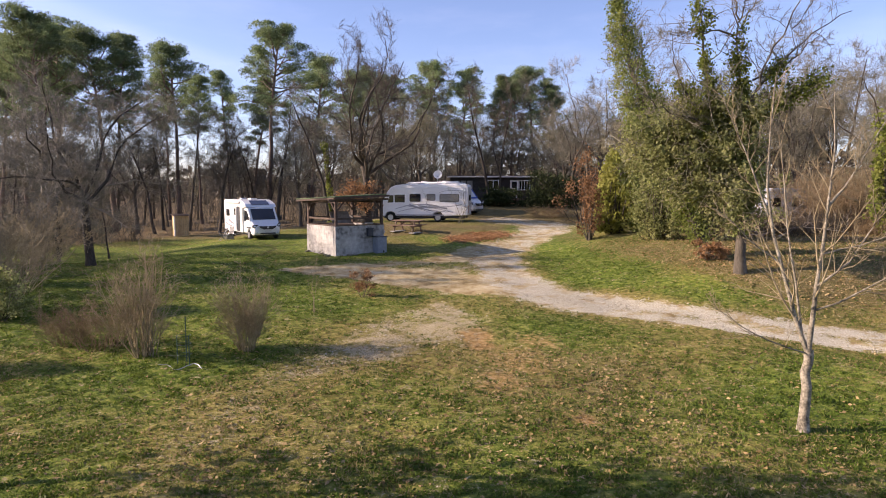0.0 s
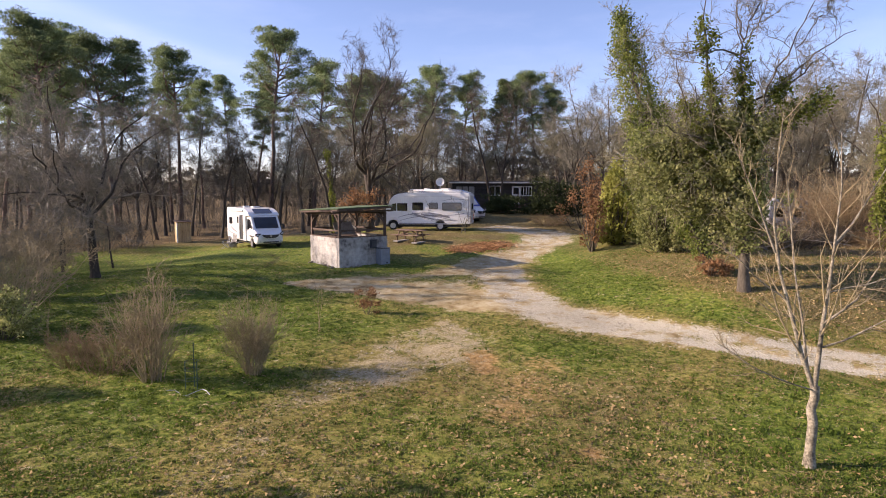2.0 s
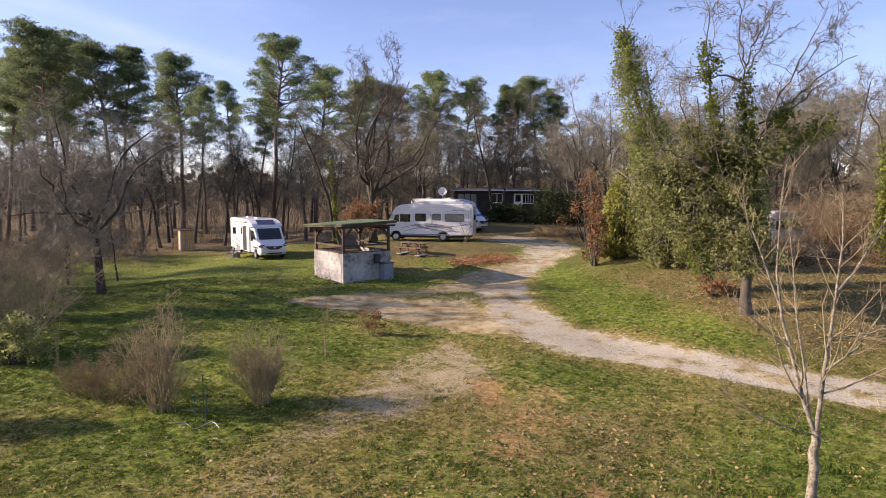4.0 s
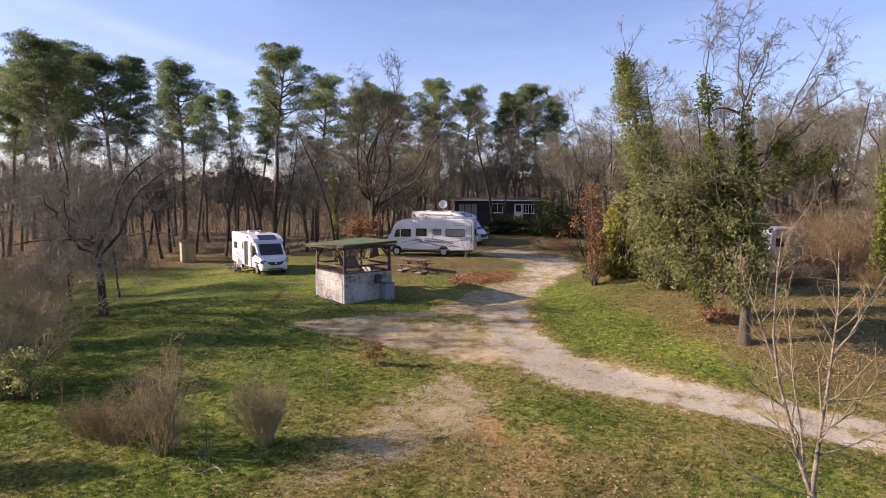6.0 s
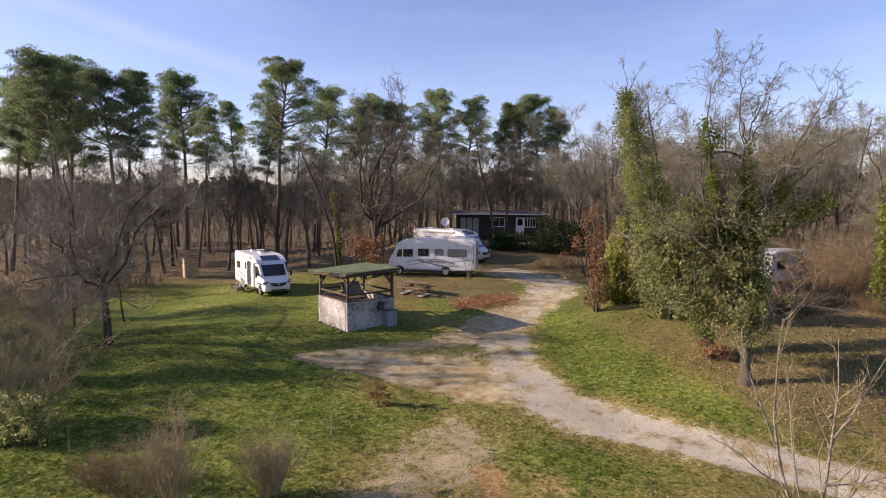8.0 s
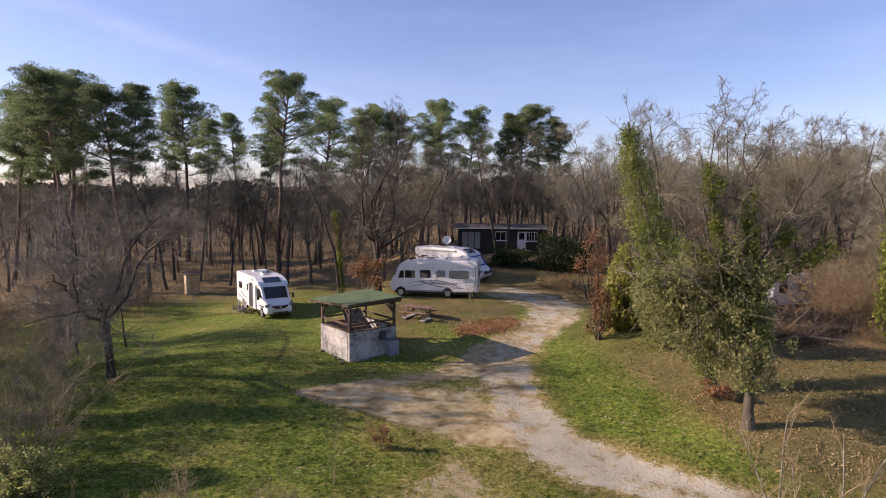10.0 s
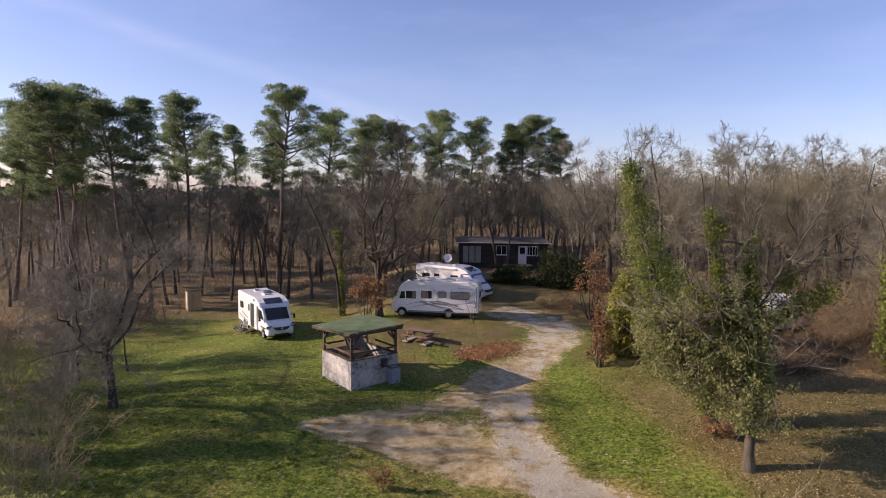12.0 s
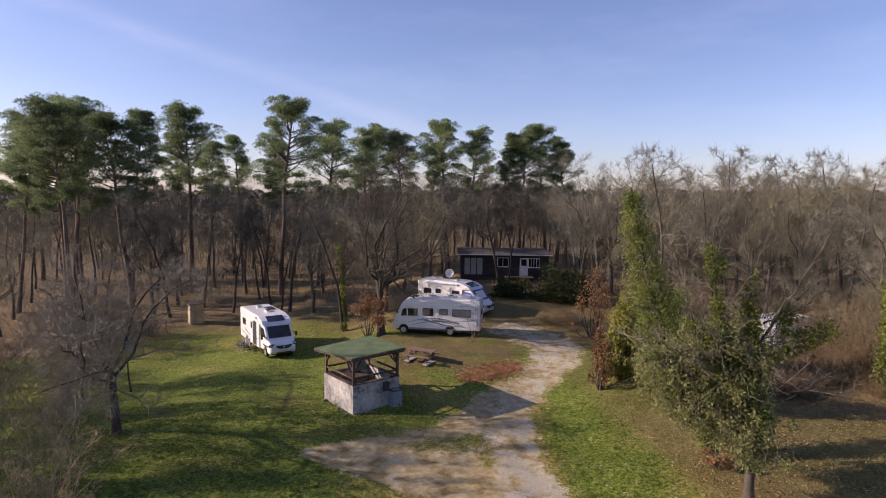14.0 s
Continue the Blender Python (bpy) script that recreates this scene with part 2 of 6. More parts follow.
def put(name, me, material, parent=None, label="", m=None):
    ob = new(name, me)
    if not me.materials:
        for ma in material if isinstance(material, tuple) else (material,):
            me.materials.append(ma)
    if parent is not None:
        ob.parent = parent
    if m is not None:
        ob.matrix_basis = m
    if label:
        ob["label"] = label
    return ob


def part(name, bm, material, parent, label="", m=None):
    me = bpy.data.meshes.new(name)
    bm.to_mesh(me)
    bm.free()
    return put(name, me, material, parent, label, m)


def thing(name, label, category, m, group=""):
    e = new(name)
    e.empty_display_size = 0.3
    e.matrix_basis = m
    return tagged(e, label, category, group)


def box(size, at=(0, 0, 0), bevel=0.0, turn=None, bm=None):
    bm = bm or bmesh.new()
    m = Matrix.Translation(at) @ (turn or Matrix()) @ Matrix.Diagonal((*size, 1))
    made = bmesh.ops.create_cube(bm, size=1, matrix=m)["verts"]
    if bevel:
        edges = list({e for v in made for e in v.link_edges})
        bmesh.ops.bevel(bm, geom=edges, offset=bevel, segments=2, affect="EDGES", profile=0.5)
    return bm


def beam(a, b, w, d, bevel=0.006, bm=None):
    """A bar of w x d from a to b."""
    a, b = Vector(a), Vector(b)
    m = (b - a).to_track_quat("Z", "Y").to_matrix().to_4x4()
    return box((w, d, (b - a).length), (a + b) / 2, bevel, m, bm)


def prism(profile, y0, y1, bevel=0.0, segments=3):
    """The outline (x, z), given anticlockwise as seen from -y, drawn out from y0 to y1."""
    bm = bmesh.new()
    front = [bm.verts.new((x, y0, z)) for x, z in profile]
    back = [bm.verts.new((x, y1, z)) for x, z in profile]
    bm.faces.new(front)
    bm.faces.new(back[::-1])
    rim = []
    n = len(profile)
    for i in range(n):
        j = (i + 1) % n
        bm.faces.new((front[j], front[i], back[i], back[j]))
    bm.normal_update()
    if bevel:
        for ring in (front, back):
            for i in range(n):
                e = bm.edges.get((ring[i], ring[(i + 1) % n]))
                rim.append(e)
        bmesh.ops.bevel(bm, geom=rim, offset=bevel, segments=segments, affect="EDGES", profile=0.5)
    bmesh.ops.recalc_face_normals(bm, faces=bm.faces)
    return bm


def cyl(r, h, at=(0, 0, 0), turn=None, r2=None, sides=20, bm=None, bevel=0.0):
    bm = bm or bmesh.new()
    m = Matrix.Translation(at) @ (turn or Matrix())
    made = bmesh.ops.create_cone(bm, cap_ends=True, segments=sides, radius1=r, radius2=r if r2 is None else r2, depth=h, matrix=m)["verts"]
    if bevel:
        edges = [e for e in {e for v in made for e in v.link_edges} if len(e.link_faces) == 2 and e.calc_face_angle(0) > 0.9]
        bmesh.ops.bevel(bm, geom=edges, offset=bevel, segments=2, affect="EDGES")
    return bm


def step(u):
    u = np.clip(u, 0, 1)
    return u * u * (3 - 2 * u)


def height(x, y):
    """The ground's height: a meadow that climbs gently to a terrace, with a bank beside the track."""
    x, y = np.asarray(x, float), np.asarray(y, float)
    h = -0.15 + 0.8 * step((y - 10) / 24) + 1.1 * step((y - 32) / 14) * step((x + 10) / 5)
    h = h + 0.95 * step((x - 4.5) / 8.5) * step((y - 18) / 5) * (1 - step((y - 34) / 10))
    h = h + 1.0 * step((y - 46) / 16) * step((x + 5) / 10) - 0.8 * step((-x - 13) / 8) * step((y - 22) / 18)
    return h


def on(x, y, dz=0.0):
    return float(height(x, y)) + dz


# ---- growing things ----
def unit(v):
    return v / np.maximum(np.linalg.norm(v, axis=-1, keepdims=True), 1e-9)


def sprout(rng, P, R, k, span, angle, length, n=4, up=0.0, wob=0.25, rf=0.6, taper=0.25, rmin=0.004, shrink=0.5):
    """k children on each of the branches P (m, n, 3) with the radii R (m, n). Returns their paths and radii."""
    m, n0 = R.shape
    t = np.sort(rng.uniform(span[0], span[1], (m, k)), axis=1)
    i = np.minimum((t * (n0 - 1)).astype(int), n0 - 2)
    f = t * (n0 - 1) - i
    rows = np.arange(m)[:, None]
    a, b = P[rows, i], P[rows, i + 1]
    pos = a + (b - a) * f[..., None]
    rad = R[rows, i] * (1 - f) + R[rows, i + 1] * f
    T = unit(b - a)
    side = unit(np.cross(T, rng.normal(size=T.shape)))
    ang = np.radians(rng.uniform(angle[0], angle[1], (m, k)))[..., None]
    d = np.cos(ang) * T + np.sin(ang) * side
    whole = np.linalg.norm(P[:, 1:] - P[:, :-1], axis=2).sum(1)[:, None]
    L = whole * rng.uniform(length[0], length[1], (m, k)) * (1 - shrink * t)
    pos, d, L = pos.reshape(-1, 3), d.reshape(-1, 3), L.reshape(-1)
    r0 = np.maximum(rad.reshape(-1) * rf, rmin)
    path = [pos]
    for s in range(n - 1):
        d = unit(d + rng.normal(size=d.shape) * wob + np.array((0, 0, up)))
        pos = pos + d * (L / (n - 1))[:, None]
        path.append(pos)
    P2 = np.stack(path, 1)
    R2 = np.maximum(r0[:, None] * np.linspace(1, taper, n)[None], rmin * 0.6)
    return P2, R2


def stem(rng, base, d, L, r, n=7, wob=0.06, up=0.05, taper=0.3, flare=1.3):
    d = unit(np.array(d, float))
    p = np.array(base, float)
    path = [p]
    for s in range(n - 1):
        d = unit(d + rng.normal(size=3) * wob + np.array((0, 0, up)))
        p = p + d * L / (n - 1)
        path.append(p)
    R = r * np.linspace(1, taper, n)
    R[0] *= flare
    return np.array(path)[None], R[None]


def tubes(lots):
    """One mesh's verts and faces from lots of (P, R, sides)."""
    V, F, off = [], [], 0
    for P, R, s in lots:
        m, n, _ = P.shape
        if m == 0:
            continue
        T = unit(np.gradient(P, axis=1))
        ref = np.where(np.abs(T[..., 2:3]) > 0.9, np.array((1.0, 0, 0)), np.array((0, 0, 1.0)))
        U = unit(np.cross(T, ref))
        W = np.cross(T, U)
        a = np.arange(s) / s * 2 * np.pi
        ring = P[:, :, None] + R[:, :, None, None] * (np.cos(a)[:, None] * U[:, :, None] + np.sin(a)[:, None] * W[:, :, None])
        V.append(ring.reshape(-1, 3))
        idx = off + np.arange(m * n * s).reshape(m, n, s)
        nx = np.roll(idx, -1, axis=2)
        q = np.stack([idx[:, :-1], nx[:, :-1], nx[:, 1:], idx[:, 1:]], -1).reshape(-1, 4)
        F.append(q)
        off += m * n * s
    return np.concatenate(V), np.concatenate(F)


def quick(name, V, F, smooth=True, more=()):
    """A mesh from arrays; more: further lots (verts, faces), each of which takes the next material."""
    lots = [(V, F), *more]
    me = bpy.data.meshes.new(name)
    nv = [len(v) for v, f in lots]
    off = np.cumsum([0] + nv[:-1])
    me.vertices.add(sum(nv))
    me.vertices.foreach_set("co", np.concatenate([np.asarray(v, np.float32).ravel() for v, f in lots]))
    loops = np.concatenate([(np.asarray(f) + o).ravel() for (v, f), o in zip(lots, off)]).astype(np.int32)
    size = np.concatenate([np.full(len(f), f.shape[1]) for v, f in lots])
    me.loops.add(len(loops))
    me.loops.foreach_set("vertex_index", loops)
    me.polygons.add(len(size))
    me.polygons.foreach_set("loop_start", np.concatenate([[0], np.cumsum(size)[:-1]]).astype(np.int32))
    me.polygons.foreach_set("material_index", np.concatenate([np.full(len(f), k) for k, (v, f) in enumerate(lots)]).astype(np.int32))
    if smooth:
        me.polygons.foreach_set("use_smooth", np.ones(len(size), bool))
    me.update(calc_edges=True)
    me.validate()
    return me


def leaves(rng, C, size, long=1.0, flat=0.0):
    """A folded leaf of four corners at each centre C; flat: how much they lie level."""
    n = len(C)
    d = unit(rng.normal(size=(n, 3)) * np.array((1, 1, 1 - flat)))
    s = unit(np.cross(d, rng.normal(size=(n, 3)) * np.array((1 - flat, 1 - flat, 1)) + 1e-6))
    L = (size * rng.uniform(0.6, 1.3, n))[:, None]
    lift = np.cross(d, s) * L * 0.15
    V = np.stack([C - d * L * long * 0.5, C + s * L * 0.35 + lift, C + d * L * long * 0.5, C - s * L * 0.35 + lift], 1).reshape(-1, 3)
    return V, np.arange(n * 4).reshape(n, 4)


def needles(rng, C, size, width=0.16, out=None):
    """Thin tufts: a sharp triangle at each centre."""
    n = len(C)
    d = unit(rng.normal(size=(n, 3)) * (1.0 if out is None else 0.5) + (np.array((0, 0, 0.5)) if out is None else out))
    s = unit(np.cross(d, rng.normal(size=(n, 3))))
    L = (size * rng.uniform(0.6, 1.4, n))[:, None]
    V = np.stack([C - s * L * width - d * L * 0.35, C + s * L * width - d * L * 0.35, C + d * L * 0.65], 1).reshape(-1, 3)
    return V, np.arange(n * 3).reshape(n, 3)


def cloud(rng, C, per, spread):
    """per points scattered round each centre."""
    n = len(C)
    return (C[:, None] + rng.normal(size=(n, per, 3)) * np.asarray(spread)).reshape(-1, 3)


def bare_meshes(seed, H=14, r=0.2, limbs=14, subs=6, twigs=7, start=0.35, angle=(25, 60), lean=(0, 0), up=0.05, reach=(0.3, 0.5), fork=0, fine=0.009, open_=(14, 40), low=0.5, tips=4, tip=0.75):
    """A leafless tree: its trunk with limbs, and its branches, twigs and fine tips."""
    rng = np.random.default_rng(seed)
    T, TR = stem(rng, (0, 0, -0.15), (lean[0], lean[1], 1), H * (0.9 if not fork else low), r, 9, 0.07, 0.04, 0.2 if not fork else 0.7)
    if fork:
        L, LR = sprout(rng, T, TR, fork, (0.7, 1.0), open_, (0.75 * (1 - low) / low, 1.05 * (1 - low) / low), 10, up, 0.22, 0.52, 0.2, shrink=0.1)
        L1, LR1 = sprout(rng, L, LR, max(3, limbs // fork), (0.12, 0.95), angle, reach, 6, up * 0.4, 0.34, 0.55, 0.25)
        limbs_ = [quick("limb", *tubes([(L[i:i + 1], LR[i:i + 1], 7)])) for i in range(len(L))]
    else:
        L1, LR1 = sprout(rng, T, TR, limbs, (start, 0.98), angle, reach, 6, up, 0.3, 0.45, 0.25)
        limbs_ = []
    S, SR = sprout(rng, L1, LR1, subs, (0.15, 1.0), (30, 75), (0.3, 0.6), 4, 0.05, 0.36, 0.6, 0.4, fine * 2.0)
    W, WR = sprout(rng, S, SR, twigs, (0.1, 1.0), (25, 75), (0.3, 0.65), 2, 0.08, 0.3, 0.55, 0.5, fine, shrink=0.3)
    f = rng.uniform(0.1, 1.0, (len(W) * tips, 1))
    a, b = np.repeat(W[:, 0], tips, 0), np.repeat(W[:, 1], tips, 0)
    d = unit(unit(b - a) + rng.normal(size=a.shape) * 0.55 + np.array((0, 0, 0.25)))
    V, F = needles(rng, a + (b - a) * f + d * tip * 0.35, tip, fine * 0.9 / tip, d * 3)
    return quick("trunk", *tubes([(T, TR, 9)])), quick("crown", *tubes([(L1, LR1, 4), (S, SR, 3), (W, WR, 3)]), True, [(V, F)]), *limbs_


def tree_of(name, meshes, mats, label, category, m, group=""):
    t = thing(name, label, category, m, group)
    put("trunk", meshes[0], mats[0], t)
    put("crown", meshes[1], (mats[1], mats[1]), t)
    for me in meshes[2:]:
        put("limb", me, mats[0], t)
    return t


def pose_tree(x, y, turn=0.0, size=1.0, dz=0.0, wide=1.0):
    return pose(x, y, on(x, y, dz), 0, 0, turn) @ Matrix.Diagonal((size * wide, size * wide, size, 1))


def pine_meshes(seed, H=21, r=0.22, crown=0.42, spread=0.2, lean=(0.02, 0.0), limbs=26, subs=6, per=115, cone=0.0):
    """A tall pine: bare trunk, limbs bent upwards, and flat tufts of needles at their ends; cone: how pointed the crown is."""
    rng = np.random.default_rng(seed)
    T, TR = stem(rng, (0, 0, -0.15), (lean[0], lean[1], 1), H * 0.96, r, 10, 0.04, 0.06, 0.25)
    D, DR = sprout(rng, T, TR, 10, (0.3, 1 - crown), (60, 95), (0.04, 0.13), 3, 0.0, 0.2, 0.25, 0.4, 0.014)
    u = np.linspace(0, 1, limbs) ** 0.85
    a = np.arange(limbs) * 2.4 + rng.uniform(-0.5, 0.5, limbs)
    dome = np.interp(u, [0, 0.25, 0.55, 0.8, 1.0], [0.62, 0.95, 1.0, 0.8, 0.32])
    reach = spread * H * 0.74 * (dome * (1 - cone) + cone * (1.05 - 0.8 * u)) * rng.uniform(0.55, 1.15, limbs)
    z = H * (1 - crown + crown * 0.93 * u)
    rise = np.radians(8 + 42 * u + rng.normal(size=limbs) * 7)
    at_ = lambda h, k: np.interp(h, T[0, :, 2], T[0, :, k])
    p = np.stack([at_(z, 0), at_(z, 1), z], 1)
    d = np.stack([np.cos(a) * np.cos(rise), np.sin(a) * np.cos(rise), np.sin(rise)], 1)
    path = [p]
    for q in range(5):
        d = unit(d + rng.normal(size=d.shape) * 0.16 + np.array((0, 0, 0.06)))
        p = p + d * (reach / 5)[:, None]
        path.append(p)
    L = np.stack(path, 1)
    LR = (0.035 + 0.012 * reach)[:, None] * np.linspace(1, 0.3, 6)[None]
    S, SR = sprout(rng, L, LR, subs, (0.3, 1.0), (25, 65), (0.2, 0.42), 4, 0.12, 0.18, 0.6, 0.5, 0.014)
    ends = np.concatenate([S[:, -1], L[:, -1], L[:, 3], np.array([(at_(H * 0.95, 0), at_(H * 0.95, 1), H * 0.965)])])
    ends = ends[rng.random(len(ends)) < 0.92]
    size = np.repeat(rng.uniform(0.5, 1.0, len(ends)), per)[:, None]
    d = unit(rng.normal(size=(len(ends) * per, 3)) + np.array((0, 0, 0.5)))
    N = np.repeat(ends, per, 0) + d * size * rng.uniform(0.2, 1.0, (len(d), 1)) ** 0.5 * np.array((1.0, 1.0, 0.58))
    wood = tubes([(L, LR, 4), (D, DR, 3), (S, SR, 3)])
    return quick("trunk", *tubes([(T, TR, 8)])), quick("crown", *wood, False, [needles(rng, N, 0.21, 0.15, d)])


def shrub_meshes(seed, stems=40, H=1.8, spread=0.5, side=6, twig=4, r=0.012, base=0.25, wob=0.12, angle=(15, 55)):
    """A leafless bush of many thin stems."""
    rng = np.random.default_rng(seed)
    a = rng.uniform(0, 2 * np.pi, stems)
    q = np.sqrt(rng.uniform(0, 1, stems)) * base
    B = np.stack([q * np.cos(a), q * np.sin(a), np.full(stems, -0.05)], 1)
    lean = rng.uniform(0, spread, stems)
    d = unit(np.stack([np.cos(a) * lean, np.sin(a) * lean, np.ones(stems)], 1))
    L = H * rng.uniform(0.6, 1.1, stems)
    path, p = [B], B
    for s in range(4):
        d = unit(d + rng.normal(size=d.shape) * wob)
        p = p + d * (L / 4)[:, None]
        path.append(p)
    P = np.stack(path, 1)
    R = r * np.linspace(1, 0.35, 5)[None] * np.ones((stems, 1))
    S, SR = sprout(rng, P, R, side, (0.25, 1.0), angle, (0.25, 0.5), 3, 0.08, 0.2 + wob, 0.6, 0.4, r * 0.35)
    W, WR = sprout(rng, S, SR, twig, (0.1, 1.0), angle, (0.3, 0.65), 2, 0.1, 0.2, 0.7, 0.4, r * 0.35)
    return quick("branchwork", *tubes([(P, R, 4)])), quick("crown", *tubes([(S, SR, 3), (W, WR, 3)]))


# ---- the ground ----
def along(x, y, line):
    """How deep (x, y) lies in a strip whose points are (x, y, half width): over 0 inside, in half widths."""
    best = np.full(x.shape, -9.0)
    for (x0, y0, w0), (x1, y1, w1) in zip(line, line[1:]):
        dx, dy = x1 - x0, y1 - y0
        t = np.clip(((x - x0) * dx + (y - y0) * dy) / (dx * dx + dy * dy), 0, 1)
        d = np.hypot(x - x0 - t * dx, y - y0 - t * dy)
        best = np.maximum(best, 1 - d / (w0 + (w1 - w0) * t))
    return best


TRACK = [(60, -5, 1.5), (22, 11.2, 1.4), (16, 14.1, 1.3), (11.3, 16.65, 1.15), (10.0, 17.5, 1.25), (8.6, 18.4, 1.25), (7.6, 19.1, 1.2), (6.3, 19.8, 1.3), (5.0, 20.9, 1.6), (3.8, 22.5, 1.6), (3.0, 24.6, 1.35), (2.6, 27.6, 1.25), (2.7, 30.7, 1.4), (2.9, 33.6, 1.4), (4.1, 36.0, 1.45), (5.1, 37.9, 1.45), (6.6, 40.5, 1.8), (7.2, 43.6, 2.1), (6.4, 46.4, 2.3), (4.6, 48.6, 2.2)]
LOBE = [(2.6, 23.0, 1.3), (0.8, 24.6, 2.2), (-1.2, 25.9, 2.3), (-3.4, 26.9, 1.9), (-5.4, 27.4, 1.3), (-7.0, 27.7, 0.6), (-4.0, 28.0, 1.5), (-1.0, 28.5, 2.3), (1.0, 30.4, 2.3), (2.0, 33.0, 1.7), (3.2, 36.0, 1.5)]
SIDE = [(-0.1, 20.6, 0.6), (-0.1, 18.8, 1.5), (-0.7, 17.2, 1.75), (-1.8, 15.6, 1.2), (-3.0, 14.2, 0.75), (-4.0, 12.2, 0.8), (-3.8, 10.5, 0.8), (-4.2, 8.5, 0.5)]
RUT = [(-12.6, 41.2, 0.1), (-11.4, 39.6, 0.13), (-10.4, 37.6, 0.14), (-9.95, 35.6, 0.14), (-9.8, 33.6, 0.14), (-9.7, 30.9, 0.12), (-9.6, 27.8, 0.1)]
ORANGE = [(0.9, 16.7, 0.7), (0.95, 15.9, 0.5), (2.55, 16.4, 0.85), (1.25, 12.8, 0.8), (2.59, 10.8, 0.28), (2.0, 14.6, 1.4)]
PILE = [(1.0, 38.2, 0.6), (2.5, 38.9, 1.0), (3.6, 39.7, 0.7)]


def wobble(x, y, size, seed=0.0):
    """A cheap smooth field between about -1 and 1."""
    u, v = x / size + seed, y / size - seed * 0.7
    return (np.sin(u * 1.9 + 1.3 * np.sin(v * 1.1)) + np.sin(v * 2.3 + 1.7 * np.sin(u * 0.9 + 2)) + np.sin((u + v) * 1.3 + seed)) / 3


def masks(x, y):
    w = wobble(x, y, 0.9) * 0.14 + wobble(x, y, 0.31, 3) * 0.1
    deep = along(x, y, TRACK)
    track = step((deep + w) * 1.15 + 0.42)
    # grass comes up between the wheel lines where the track leaves the meadow
    crest = step((deep - 0.62) / 0.25) * step((22 - y) / 3)
    track = track * (1 - 0.5 * crest * (0.6 + 0.5 * wobble(x, y, 1.7, 8)))
    track = track * (1 - 0.25 * step((y - 26) / 4) * (0.5 + 0.8 * wobble(x * 1.6, y * 0.5, 0.8, 6)))
    lobe = step((along(x, y, LOBE) + w) * 1.3 + 0.4)
    lobe = lobe * (1 - 0.62 * step(1.35 - np.hypot((x + 0.2 - (y - 28.7) * 0.5) / 3.0, (y - 28.9) / 1.3) + w)) * (1 - 0.18 * step(1.3 - np.hypot(x + 0.3, y - 25.4) / 1.5))
    side = step((along(x, y, SIDE) + w * 1.6) * 1.05 + 0.36) * (0.25 + 0.5 * step((y - 12.5) / 3)) * (0.82 + 0.4 * wobble(x, y, 0.6, 7))
    orange = np.zeros(x.shape)
    for ox, oy, r in ORANGE:
        orange = np.maximum(orange, step(1.25 - np.hypot((x - ox), (y - oy) * 0.75) / r + w * 1.5) * (0.9 if r < 0.8 else 0.52))
    gravelly = track * (0.88 - 0.36 * step((y - 26) / 4) + 0.25 * wobble(x * 1.5, y * 0.6, 0.7, 2))
    rut = step(along(x, y, RUT) * 1.4 + 0.45)
    pile = step((along(x, y, PILE) + w * 1.5) * 1.6 + 0.3)
    litter = (0.64 - 0.2 * step((y - 29) / 5) * step((14 - x) / 3)) * step((x - 7.4 - (28.8 - y) * 0.224) / 2.2) * step((y - 17.5) / 3)
    litter = np.maximum(litter, 0.85 * step((y - 48 + np.maximum(0, x + 4) * 1.5 - 3 * wobble(x, y, 3, 1)) / 16) * step((y - 40) / 6))
    litter = np.maximum(litter, (0.74 + 0.28 * wobble(x, y, 1.1, 4)) * step((6.5 - np.hypot((x + 1.5) * 0.7, y - 42.5) + 1.5 * wobble(x, y, 1.6, 9)) / 4))
    litter = np.maximum(litter, 0.72 * step((y - 43 - 0.15 * (x + 10) - 7 * step((-x - 8) / 4)) / 9) * step((2 - x) / 3))
    litter = np.maximum(litter, (0.4 + 0.22 * wobble(x, y, 0.8, 3)) * step(1.2 - np.hypot((x - 2.6) / 4.0, (y - 13.2) / 4.5)))
    wood = step((y - 57 - 3 * wobble(x, y, 6) + np.maximum(0, -x - 22) * 1.4) / 8) + step((x - 14.5 + 2 * wobble(x, y, 5)) / 6) * step((y - 28) / 5)
    wood = np.clip(wood, 0, 1)
    dry = 0.4 + 0.38 * wobble(x, y, 2.3, 5) + 0.3 * step(1.2 - np.hypot((x - 2.0) / 4.5, (y - 14) / 4.5)) + 0.25 * step((x + 6) / 3) * step((1 - x) / 3) * step((13 - y) / 3)
    dry = dry - 0.32 * step((-x - 3) / 5) * step((y - 13) / 5) - 0.12 * step((10.5 - y) / 2.5) * step((x + 2) / 3) - 0.55 * step((x - 3) / 3) * step((y - 22) / 4) * step((9.5 - x) / 3)
    dry = dry + 0.3 * step((x - 8.5) / 3) * step((26 - y) / 4) + 0.45 * step((deep + 0.9) / 0.9) * (y < 36) + 0.3 * step((along(x, y, SIDE) + 1.1) / 1.1)
    dry = np.clip(dry + 0.35 * step((y - 40) / 10) * step((-x - 2) / 5), 0, 1)
    return dict(gravelly=gravelly, track=track, lobe=lobe, side=side, orange=orange, rut=rut, pile=pile, litter=litter, wood=wood, dry=dry)


